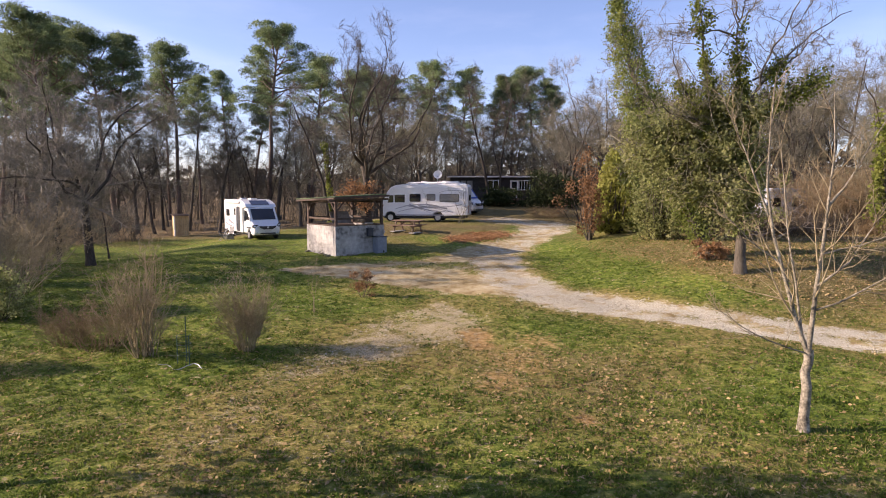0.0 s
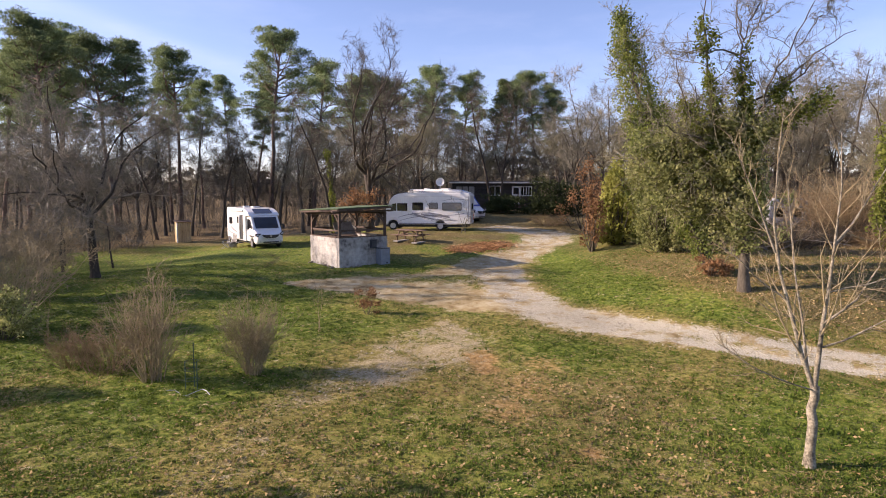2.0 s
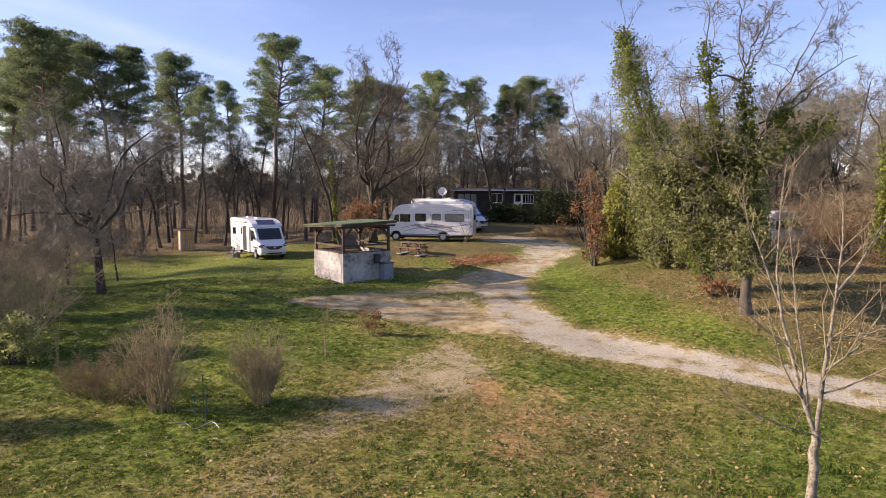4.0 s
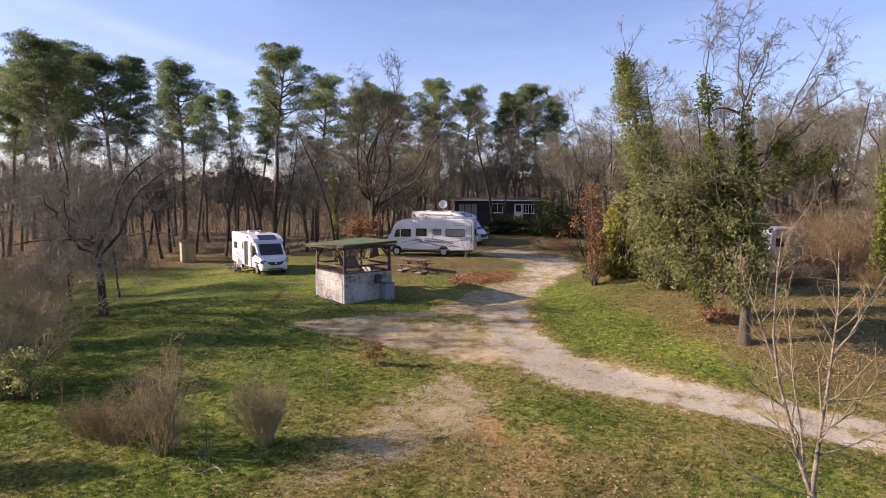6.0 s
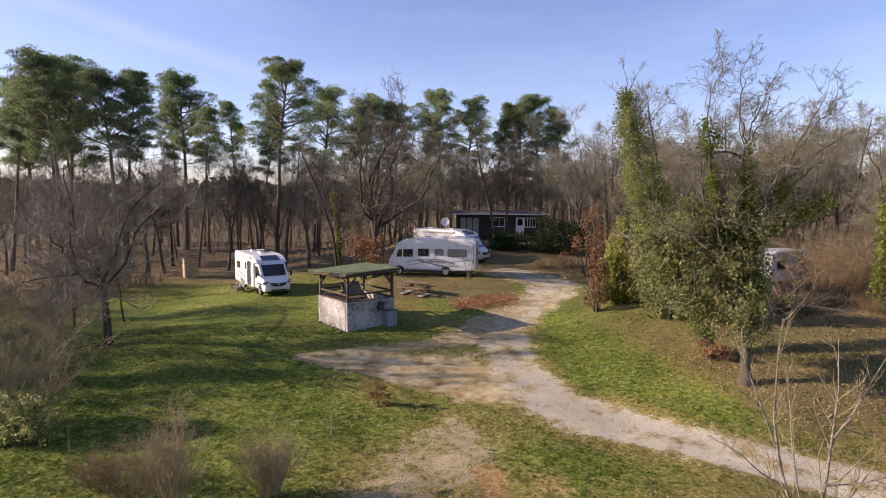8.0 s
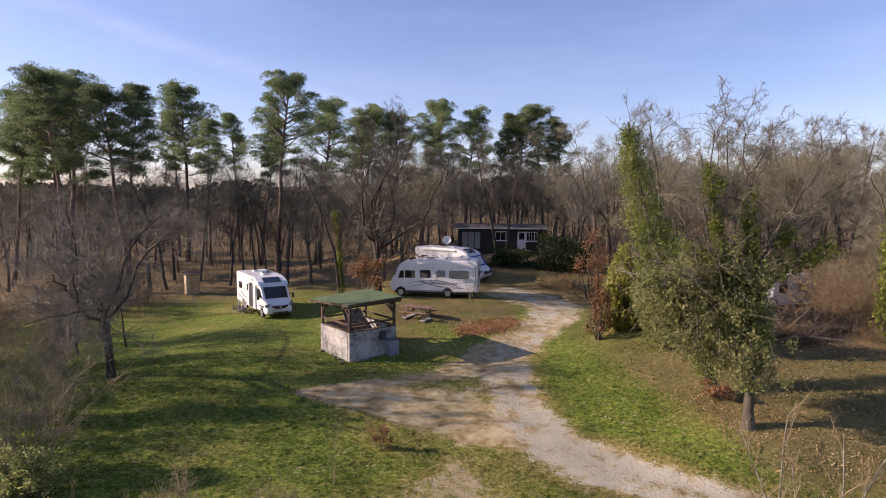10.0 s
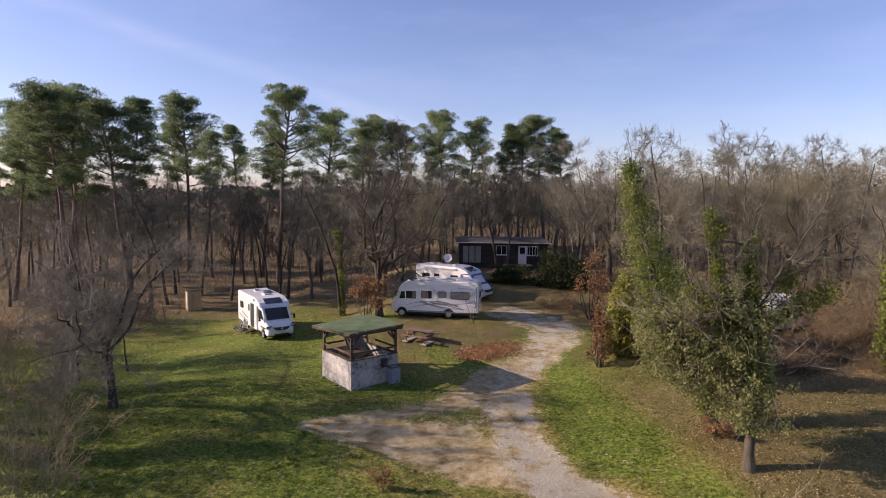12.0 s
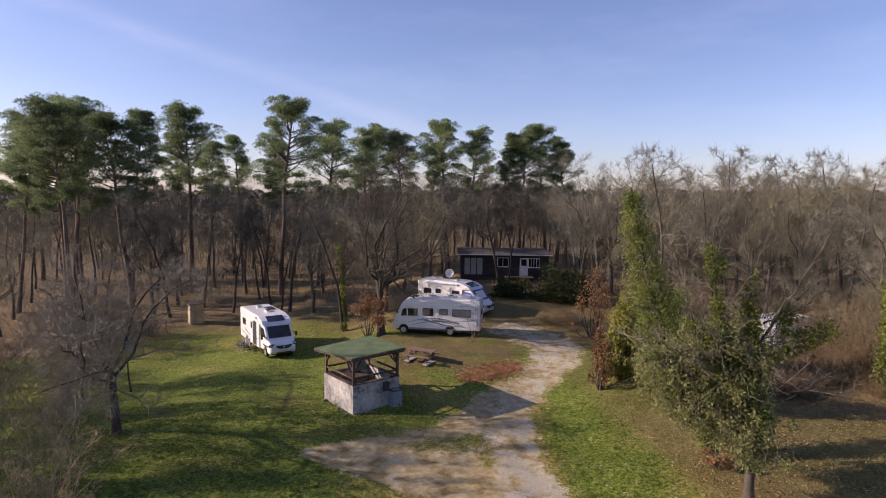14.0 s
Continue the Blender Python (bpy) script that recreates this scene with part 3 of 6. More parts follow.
def ground_material():
    m = bpy.data.materials.new("meadow_with_gravel_track")
    m.use_nodes = True
    n, l = m.node_tree.nodes, m.node_tree.links
    b = n["Principled BSDF"]
    co = n.new("ShaderNodeTexCoord")

    def noise_at(scale, detail=6, rough=0.6):
        t = n.new("ShaderNodeTexNoise")
        t.inputs["Scale"].default_value, t.inputs["Detail"].default_value, t.inputs["Roughness"].default_value = scale, detail, rough
        l.new(co.outputs["Object"], t.inputs["Vector"])
        return t.outputs[0]

    def ramp(src, stops):
        r = n.new("ShaderNodeValToRGB")
        el = r.color_ramp.elements
        while len(el) < len(stops):
            el.new(0.5)
        for e, (p, c) in zip(el, stops):
            e.position, e.color = p, (*c, 1)
        l.new(src, r.inputs[0])
        return r.outputs[0]

    def attr(name):
        a = n.new("ShaderNodeAttribute")
        a.attribute_name = name
        return a.outputs["Fac"]

    def broken(mask, src, amount=0.9, soft=0.18):
        """The mask with its edge broken up by a noise."""
        a = n.new("ShaderNodeMath")
        a.operation = "MULTIPLY_ADD"
        l.new(src, a.inputs[0])
        a.inputs[1].default_value, a.inputs[2].default_value = amount, -amount * 0.5
        s = n.new("ShaderNodeMath")
        s.operation = "ADD"
        l.new(mask, s.inputs[0])
        l.new(a.outputs[0], s.inputs[1])
        r = n.new("ShaderNodeMapRange")
        r.interpolation_type = "SMOOTHSTEP"
        r.inputs["From Min"].default_value, r.inputs["From Max"].default_value = 0.5 - soft, 0.5 + soft
        l.new(s.outputs[0], r.inputs[0])
        return r.outputs[0]

    def mixed(fac, a, c):
        k = n.new("ShaderNodeMix")
        k.data_type = "RGBA"
        l.new(fac, k.inputs[0])
        l.new(a, k.inputs["A"])
        l.new(c, k.inputs["B"])
        return k.outputs["Result"]

    big, mid, small, tiny = noise_at(0.35), noise_at(1.6), noise_at(7), noise_at(38, 4)
    both_ = n.new("ShaderNodeMix")
    both_.inputs[0].default_value = 0.5
    l.new(noise_at(2.6, 8, 0.7), both_.inputs[2])
    l.new(noise_at(15, 5, 0.7), both_.inputs[3])
    wide = n.new("ShaderNodeMapRange")
    wide.inputs["From Min"].default_value, wide.inputs["From Max"].default_value = 0.34, 0.66
    l.new(both_.outputs[0], wide.inputs[0])
    both = wide.outputs[0]
    green = ramp(small, [(0.3, (0.018, 0.038, 0.006)), (0.48, (0.1, 0.148, 0.018)), (0.68, (0.235, 0.255, 0.048))])
    tan = ramp(small, [(0.3, (0.07, 0.065, 0.016)), (0.5, (0.2, 0.172, 0.044)), (0.7, (0.36, 0.3, 0.105))])
    col = mixed(broken(attr("dry"), mid, 1.1, 0.4), green, tan)
    leaf = ramp(tiny, [(0.3, (0.05, 0.045, 0.016)), (0.5, (0.16, 0.125, 0.05)), (0.7, (0.36, 0.28, 0.13))])
    col = mixed(broken(attr("litter"), small, 1.3, 0.35), col, leaf)
    floor_c = ramp(small, [(0.3, (0.065, 0.048, 0.024)), (0.5, (0.19, 0.138, 0.07)), (0.7, (0.33, 0.25, 0.14))])
    col = mixed(broken(attr("wood"), mid, 0.9, 0.3), col, floor_c)
    pile_c = ramp(tiny, [(0.3, (0.13, 0.06, 0.028)), (0.6, (0.32, 0.17, 0.08))])
    col = mixed(broken(attr("pile"), small, 0.9, 0.25), col, pile_c)
    earth = ramp(small, [(0.3, (0.17, 0.105, 0.035)), (0.55, (0.35, 0.22, 0.085)), (0.75, (0.46, 0.33, 0.16))])
    col = mixed(broken(attr("orange"), small, 1.2, 0.3), col, earth)
    straw = ramp(tiny, [(0.3, (0.1, 0.08, 0.035)), (0.42, (0.27, 0.22, 0.12)), (0.55, (0.43, 0.36, 0.225)), (0.7, (0.6, 0.53, 0.38))])
    col = mixed(broken(attr("side"), both, 1.7, 0.3), col, straw)
    sand = ramp(mid, [(0.32, (0.19, 0.135, 0.06)), (0.44, (0.33, 0.25, 0.12)), (0.55, (0.42, 0.345, 0.195)), (0.68, (0.51, 0.445, 0.29))])
    col = mixed(broken(attr("lobe"), both, 1.4, 0.2), col, sand)
    st = n.new("ShaderNodeMapRange")
    st.inputs["From Min"].default_value, st.inputs["From Max"].default_value = 0.36, 0.64
    l.new(noise_at(0.9, 9, 0.75), st.inputs[0])
    streaks = st.outputs[0]
    gravel = ramp(tiny, [(0.3, (0.12, 0.105, 0.07)), (0.42, (0.36, 0.33, 0.24)), (0.55, (0.56, 0.52, 0.4)), (0.7, (0.72, 0.69, 0.575))])
    worn = mixed(broken(attr("gravelly"), streaks, 1.5, 0.3), sand, gravel)
    col = mixed(broken(attr("track"), both, 1.5, 0.2), col, worn)
    rut_c = ramp(small, [(0.3, (0.05, 0.042, 0.018)), (0.7, (0.1, 0.08, 0.035))])
    dim = n.new("ShaderNodeMath")
    dim.operation = "MULTIPLY"
    dim.inputs[1].default_value = 0.6
    l.new(broken(attr("rut"), small, 0.5, 0.35), dim.inputs[0])
    col = mixed(dim.outputs[0], col, rut_c)
    tone = n.new("ShaderNodeHueSaturation")
    v = n.new("ShaderNodeMapRange")
    v.inputs["From Min"].default_value, v.inputs["From Max"].default_value = 0.25, 0.75
    v.inputs["To Min"].default_value, v.inputs["To Max"].default_value = 0.75, 1.25
    l.new(big, v.inputs[0])
    l.new(v.outputs[0], tone.inputs["Value"])
    l.new(col, tone.inputs["Color"])
    l.new(tone.outputs[0], b.inputs["Base Color"])
    b.inputs["Roughness"].default_value = 0.95
    b.inputs["Specular IOR Level"].default_value = 0.15
    h = n.new("ShaderNodeMath")
    h.operation = "ADD"
    l.new(small, h.inputs[0])
    l.new(tiny, h.inputs[1])
    bp = n.new("ShaderNodeBump")
    bp.inputs["Strength"].default_value, bp.inputs["Distance"].default_value = 0.8, 0.05
    l.new(h.outputs[0], bp.inputs["Height"])
    l.new(bp.outputs[0], b.inputs["Normal"])
    return m


def ground():
    far = lambda a, b, n: np.geomspace(a, b, n)
    xs = np.concatenate([-26 - far(0.6, 1500, 34)[::-1], np.arange(-26, 26.01, 0.22), 26 + far(0.6, 1500, 34)])
    ys = np.concatenate([2 - far(0.6, 600, 26)[::-1], np.arange(2, 62.01, 0.22), 62 + far(0.6, 2500, 40)])
    X, Y = np.meshgrid(xs, ys)
    near = step((90 - np.hypot(X, Y - 30)) / 40)
    Z = height(X, Y) + near * (0.05 * wobble(X, Y, 2.1) + 0.03 * wobble(X, Y, 0.7, 4))
    Z = Z + near * np.random.default_rng(7).normal(size=Z.shape) * 0.016 * (1 - 0.8 * masks(X, Y)["track"])
    k = masks(X, Y)
    Z = Z - 0.05 * np.maximum(k["track"], k["lobe"]) - 0.03 * k["rut"]
    nx, ny = len(xs), len(ys)
    idx = np.arange(nx * ny).reshape(ny, nx)
    F = np.stack([idx[:-1, :-1], idx[:-1, 1:], idx[1:, 1:], idx[1:, :-1]], -1).reshape(-1, 4)
    me = quick("ground", np.stack([X, Y, Z], -1).reshape(-1, 3), F)
    for key, val in k.items():
        me.attributes.new(key, "FLOAT", "POINT").data.foreach_set("value", val.astype(np.float32).ravel())
    ob = put("ground", me, ground_material())
    tagged(ob, "winter meadow with gravel track, fallen leaves and forest floor", "ground", kind="structure")


ground()


def surface(x, y):
    """The ground's height with its small bumps."""
    near = step((90 - np.hypot(x, y - 30)) / 40)
    k = masks(x, y)
    return height(x, y) + near * (0.05 * wobble(x, y, 2.1) + 0.025 * wobble(x, y, 0.7, 4)) - 0.05 * np.maximum(k["track"], k["lobe"]), k


# ---- the open shelter ----
def shelter():
    W, D, H = 3.1, 3.2, 1.6
    s = thing("shelter", "open timber shelter with green felt roof on pale block walls", "shelter", pose(-5.68, 32.25, 0.6, 0, 0, 40))
    # local x runs along the wall that faces the track, y along the other one; the near corner is the origin
    rows, ch = 8, H / 8
    wall_list = [("x", 0.0, 0.0, W), ("y", 0.0, 0.0, D), ("x", D - 0.2, 0.0, W), ("y", W - 0.2, 0.0, D)]
    me_cache = {}
    rng = random.Random(4)
    for axis, off, a0, a1 in wall_list:
        lo, hi = (a0 + 0.21, a1 - 0.21) if axis == "y" else (a0 + 0.01, a1 - 0.01)
        at = ((lo + hi) / 2, off + 0.1, H / 2) if axis == "x" else (off + 0.1, (lo + hi) / 2, H / 2)
        size = (hi - lo, 0.17, H - 0.02) if axis == "x" else (0.17, hi - lo, H - 0.02)
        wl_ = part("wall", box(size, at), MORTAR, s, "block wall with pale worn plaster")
        for r in range(rows):
            u = lo - (0.25 if r % 2 else 0)
            while u < hi - 0.02:
                c0, c1 = max(u, lo), min(u + 0.5, hi)
                u += 0.5
                if c1 - c0 < 0.06:
                    continue
                key = (axis, round(c1 - c0, 2))
                if key not in me_cache:
                    ln = c1 - c0 - 0.004
                    bm = box((ln, 0.2, ch - 0.004) if axis == "x" else (0.2, ln, ch - 0.004), (0, 0, 0), 0.004)
                    me = bpy.data.meshes.new("block")
                    bm.to_mesh(me)
                    bm.free()
                    me_cache[key] = me
                mid = (c0 + c1) / 2
                j = rng.uniform(-0.004, 0.004)
                p = (mid, off + 0.1 + j, (r + 0.5) * ch) if axis == "x" else (off + 0.1 + j, mid, (r + 0.5) * ch)
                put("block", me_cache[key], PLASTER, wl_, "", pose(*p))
    for x, y, w, d in ((W / 2, 0.1, W, 0.24), (W / 2, D - 0.1, W, 0.24), (0.1, D / 2, 0.24, D - 0.5), (W - 0.1, D / 2, 0.24, D - 0.5)):
        part("coping", box((w, d, 0.05), (x, y, H + 0.025), 0.01), OLD_WOOD, s)
    top = 3.08
    posts = [(0.1, 0.1), (W - 0.1, 0.1), (0.1, D - 0.1), (W - 0.1, D - 0.1)]
    for x, y in posts:
        part("post", beam((x, y, H + 0.05), (x, y, top - 0.12), 0.13, 0.13), OLD_WOOD, s)
    # knee braces at each post
    for x, y in posts:
        sx, sy = (1 if x < W / 2 else -1), (1 if y < D / 2 else -1)
        part("brace", beam((x, y, top - 0.75), (x + sx * 0.5, y, top - 0.18), 0.08, 0.08), OLD_WOOD, s)
        part("brace", beam((x, y, top - 0.75), (x, y + sy * 0.5, top - 0.18), 0.08, 0.08), OLD_WOOD, s)
    for y, dz in ((0.1, 0.0), (D - 0.1, -0.12)):
        part("beam", beam((-0.35, y, top - 0.1 + dz), (W + 0.35, y, top - 0.06 + dz), 0.14, 0.1), OLD_WOOD, s)
    for x in (0.1, W - 0.1):
        part("beam", beam((x, 0.0, top - 0.2), (x, D, top - 0.2), 0.1, 0.12), OLD_WOOD, s)
    for (x0, y0), (x1, y1) in (((0.1, 0.1), (W - 0.1, 0.1)), ((0.1, 0.1), (0.1, D - 0.1)), ((0.1, D - 0.1), (W - 0.1, D - 0.1)), ((W - 0.1, 0.1), (W - 0.1, D - 0.1))):
        part("rail", beam((x0, y0, H + 0.38), (x1, y1, H + 0.38), 0.06, 0.1), OLD_WOOD, s)
    # nearly flat roof of two felted panels that meet along a diagonal
    o = 0.42
    cn, cr, cf, cl = (Vector((-0.1, -0.1, 3.14)), Vector((W + o - 0.2, -o + 0.15, 3.28)), Vector((W + o, D + o, 3.2)), Vector((-o, D + o, 3.0)))
    for tri in ((cn, cr, cl), (cr, cf, cl)):
        bm = bmesh.new()
        up = Vector((0, 0, 0.04))
        lo_ = [bm.verts.new(v) for v in tri]
        hi_ = [bm.verts.new(v + up) for v in tri]
        bm.faces.new(lo_[::-1])
        bm.faces.new(hi_)
        for q in range(3):
            w_ = (q + 1) % 3
            bm.faces.new((lo_[q], lo_[w_], hi_[w_], hi_[q]))
        part("roof_panel", bm, ROOF_GREEN, s, "green roofing felt panel")
    dn = Vector((0, 0, -0.07))
    for a, b in ((cn, cr), (cr, cf), (cf, cl), (cl, cn)):
        part("fascia", beam(a + dn + (b - a) * 0.01, b + dn - (b - a) * 0.01, 0.03, 0.1), OLD_WOOD, s)
    for i in range(6):
        t = (i + 0.5) / 6
        part("rafter", beam(cn + (cr - cn) * t + dn, cl + (cf - cl) * t + dn * 1.6, 0.06, 0.1), OLD_WOOD, s)
    # inside: a table with a tilted board, and a pale dish on the coping
    t = thing("shelter_table", "dark timber table inside the shelter", "table", pose(-5.68, 32.25, 0.6, 0, 0, 40) @ pose(1.2, 1.7, 0))
    part("tabletop", box((1.1, 1.6, 0.06), (0, 0, 1.62), 0.01), OLD_WOOD, t)
    for x in (-0.45, 0.45):
        for y in (-0.7, 0.7):
            part("leg", box((0.08, 0.08, 1.59), (x, y, 0.795), 0.008), OLD_WOOD, t)
    d = thing("stone_basin", "pale stone basin lying on the wall coping", "basin", pose(-5.68, 32.25, 0.6, 0, 0, 40) @ pose(2.2, 0.12, H + 0.05))
    bm = cyl(0.2, 0.09, (0, 0, 0.045), r2=0.26, sides=18, bevel=0.02)
    part("bowl", bm, CONCRETE, d)
    part("leaning_panel", box((1.25, 0.04, 0.8), (1.75, D - 0.75, H + 0.36), 0.01, pose(0, 0, 0, -32)), WEATHERED, s, "weathered grey-brown panel leaning inside")
    part("slanted_board", beam((2.35, D - 0.5, H + 0.55), (2.58, D - 0.78, H + 0.32), 0.03, 0.09), CONCRETE, s, "pale slanted board")
    # outside: meter box, sink with tap
    bx = thing("meter_box", "dark blue-grey metal box fixed to the block wall", "box", pose(-5.68, 32.25, 0.6, 0, 0, 40) @ pose(2.1, -0.0, 1.0))
    part("case", box((0.34, 0.2, 0.42), (0, -0.1, 0.2), 0.02), DARK_METAL, bx)
    part("lid", box((0.38, 0.25, 0.04), (0, -0.11, 0.43), 0.01), DARK_METAL, bx)
    part("door", box((0.28, 0.015, 0.34), (0, -0.208, 0.19), 0.004), DARK_METAL, bx)
    sk = thing("outdoor_sink", "blue-grey metal sink cabinet with curved tap beside block wall", "sink", pose(-5.68, 32.25, 0.55, 0, 0, 40) @ pose(2.62, -0.27, 0))
    part("cabinet", box((0.62, 0.5, 1.0), (0, 0, 0.5), 0.02), SINK, sk)
    part("cabinet_door", box((0.5, 0.02, 0.75), (0, -0.252, 0.45), 0.006), SINK, sk)
    part("drain_hole", cyl(0.05, 0.02, (0.08, -0.264, 0.22), pose(0, 0, 0, 90), sides=14), BLACK_TRIM, sk)
    part("worktop", box((0.7, 0.56, 0.04), (0, 0, 1.02), 0.01), DARK_METAL, sk)
    part("basin", box((0.46, 0.34, 0.02), (0, -0.02, 1.045), 0.006), STEEL, sk)
    P = [(0.25, 0.16, 1.03)] + [(0.25, 0.16 - 0.14 * (1 - math.cos(a)), 1.26 + 0.14 * math.sin(a)) for a in np.linspace(0, math.pi, 8)] + [(0.25, -0.12, 1.2)]
    P = np.array(P)[None]
    put("tap", quick("tap", *tubes([(P, np.full(P.shape[:2], 0.018), 8)])), STEEL, sk)


shelter()


# ---- motorhomes ----
def arc(cx, r, z, n=8):
    """The wheel's arch, from rear to front, along the sill at height z."""
    a0 = math.asin(max(-1, min(1, (z - 0.34) / r)))
    return [(cx - r * math.cos(a), 0.34 + r * math.sin(a)) for a in np.linspace(a0, math.pi - a0, n)]


def wheel(parent, x, y, side):
    w = part("wheel", cyl(0.33, 0.22, (0, 0, 0), pose(0, 0, 0, 90), sides=28, bevel=0.04), TYRE, parent, "", pose(x, y, 0.33))
    bm = cyl(0.21, 0.02, (0, side * 0.112, 0), pose(0, 0, 0, 90), sides=24)
    cyl(0.06, 0.03, (0, side * 0.122, 0), pose(0, 0, 0, 90), sides=12, bm=bm)
    for i in range(5):
        a = i / 5 * 2 * math.pi
        box((0.05, 0.02, 0.14), (0.12 * math.cos(a), side * 0.126, 0.12 * math.sin(a)), 0, pose(0, 0, 0, 0, -math.degrees(a) + 90), bm)
    part("rim", bm, ALLOY, w, "silver wheel rim")


def rounded(w, h, r=0.06, n=4):
    pts = []
    for cx, cz, a0 in ((w / 2 - r, -h / 2 + r, -90), (w / 2 - r, h / 2 - r, 0), (-w / 2 + r, h / 2 - r, 90), (-w / 2 + r, -h / 2 + r, 180)):
        pts += [(cx + r * math.cos(radians(a0 + k * 90 / n)), cz + r * math.sin(radians(a0 + k * 90 / n))) for k in range(n + 1)]
    return pts


def side_window(parent, x, z, w, h, y, side, glass=None):
    f = part("window", prism(rounded(w + 0.07, h + 0.07, 0.09), -0.012, 0.012, 0.004, 1), BLACK_TRIM, parent, "", pose(x, y + side * 0.008, z))
    part("pane", prism(rounded(w, h, 0.07), -0.008, 0.008, 0.003, 1), glass or GLASS, f, "tinted pane", pose(0, side * 0.012, 0))


def swoosh(parent, pts, y, side, w0, w1, ma):
    """A curved stripe on a flank: pts are its bends (x, z)."""
    n = 14
    bm = bmesh.new()
    rows = []
    (xa, za), (xb, zb), (xc, zc) = pts
    for i in range(n + 1):
        t = i / n
        x = (1 - t) ** 2 * xa + 2 * t * (1 - t) * xb + t * t * xc
        z = (1 - t) ** 2 * za + 2 * t * (1 - t) * zb + t * t * zc
        w = w0 + (w1 - w0) * t
        rows.append((bm.verts.new((x, y + side * 0.004, z - w / 2)), bm.verts.new((x, y + side * 0.004, z + w / 2))))
    for a, b in zip(rows, rows[1:]):
        bm.faces.new((a[0], b[0], b[1], a[1]) if side < 0 else (a[0], a[1], b[1], b[0]))
    part("stripe", bm, ma, parent, "grey swoosh stripe")


def roof_hatch(parent, x, y, z, a, b):
    h = part("roof_hatch", box((a, b, 0.1), (x, y, z + 0.05), 0.03), WHITE_PLASTIC, parent)
    part("hatch_glass", box((a * 0.75, b * 0.75, 0.02), (x, y, z + 0.105), 0.008), PANEL_DARK, h)


def mirror(parent, x, y, z, side):
    a = part("mirror_arm", beam((x, y, z + 0.1), (x + 0.12, y + side * 0.22, z + 0.12), 0.035, 0.05), BLACK_TRIM, parent)
    part("mirror_head", box((0.1, 0.16, 0.34), (x + 0.14, y + side * 0.27, z), 0.03), BLACK_TRIM, a, "black mirror housing")


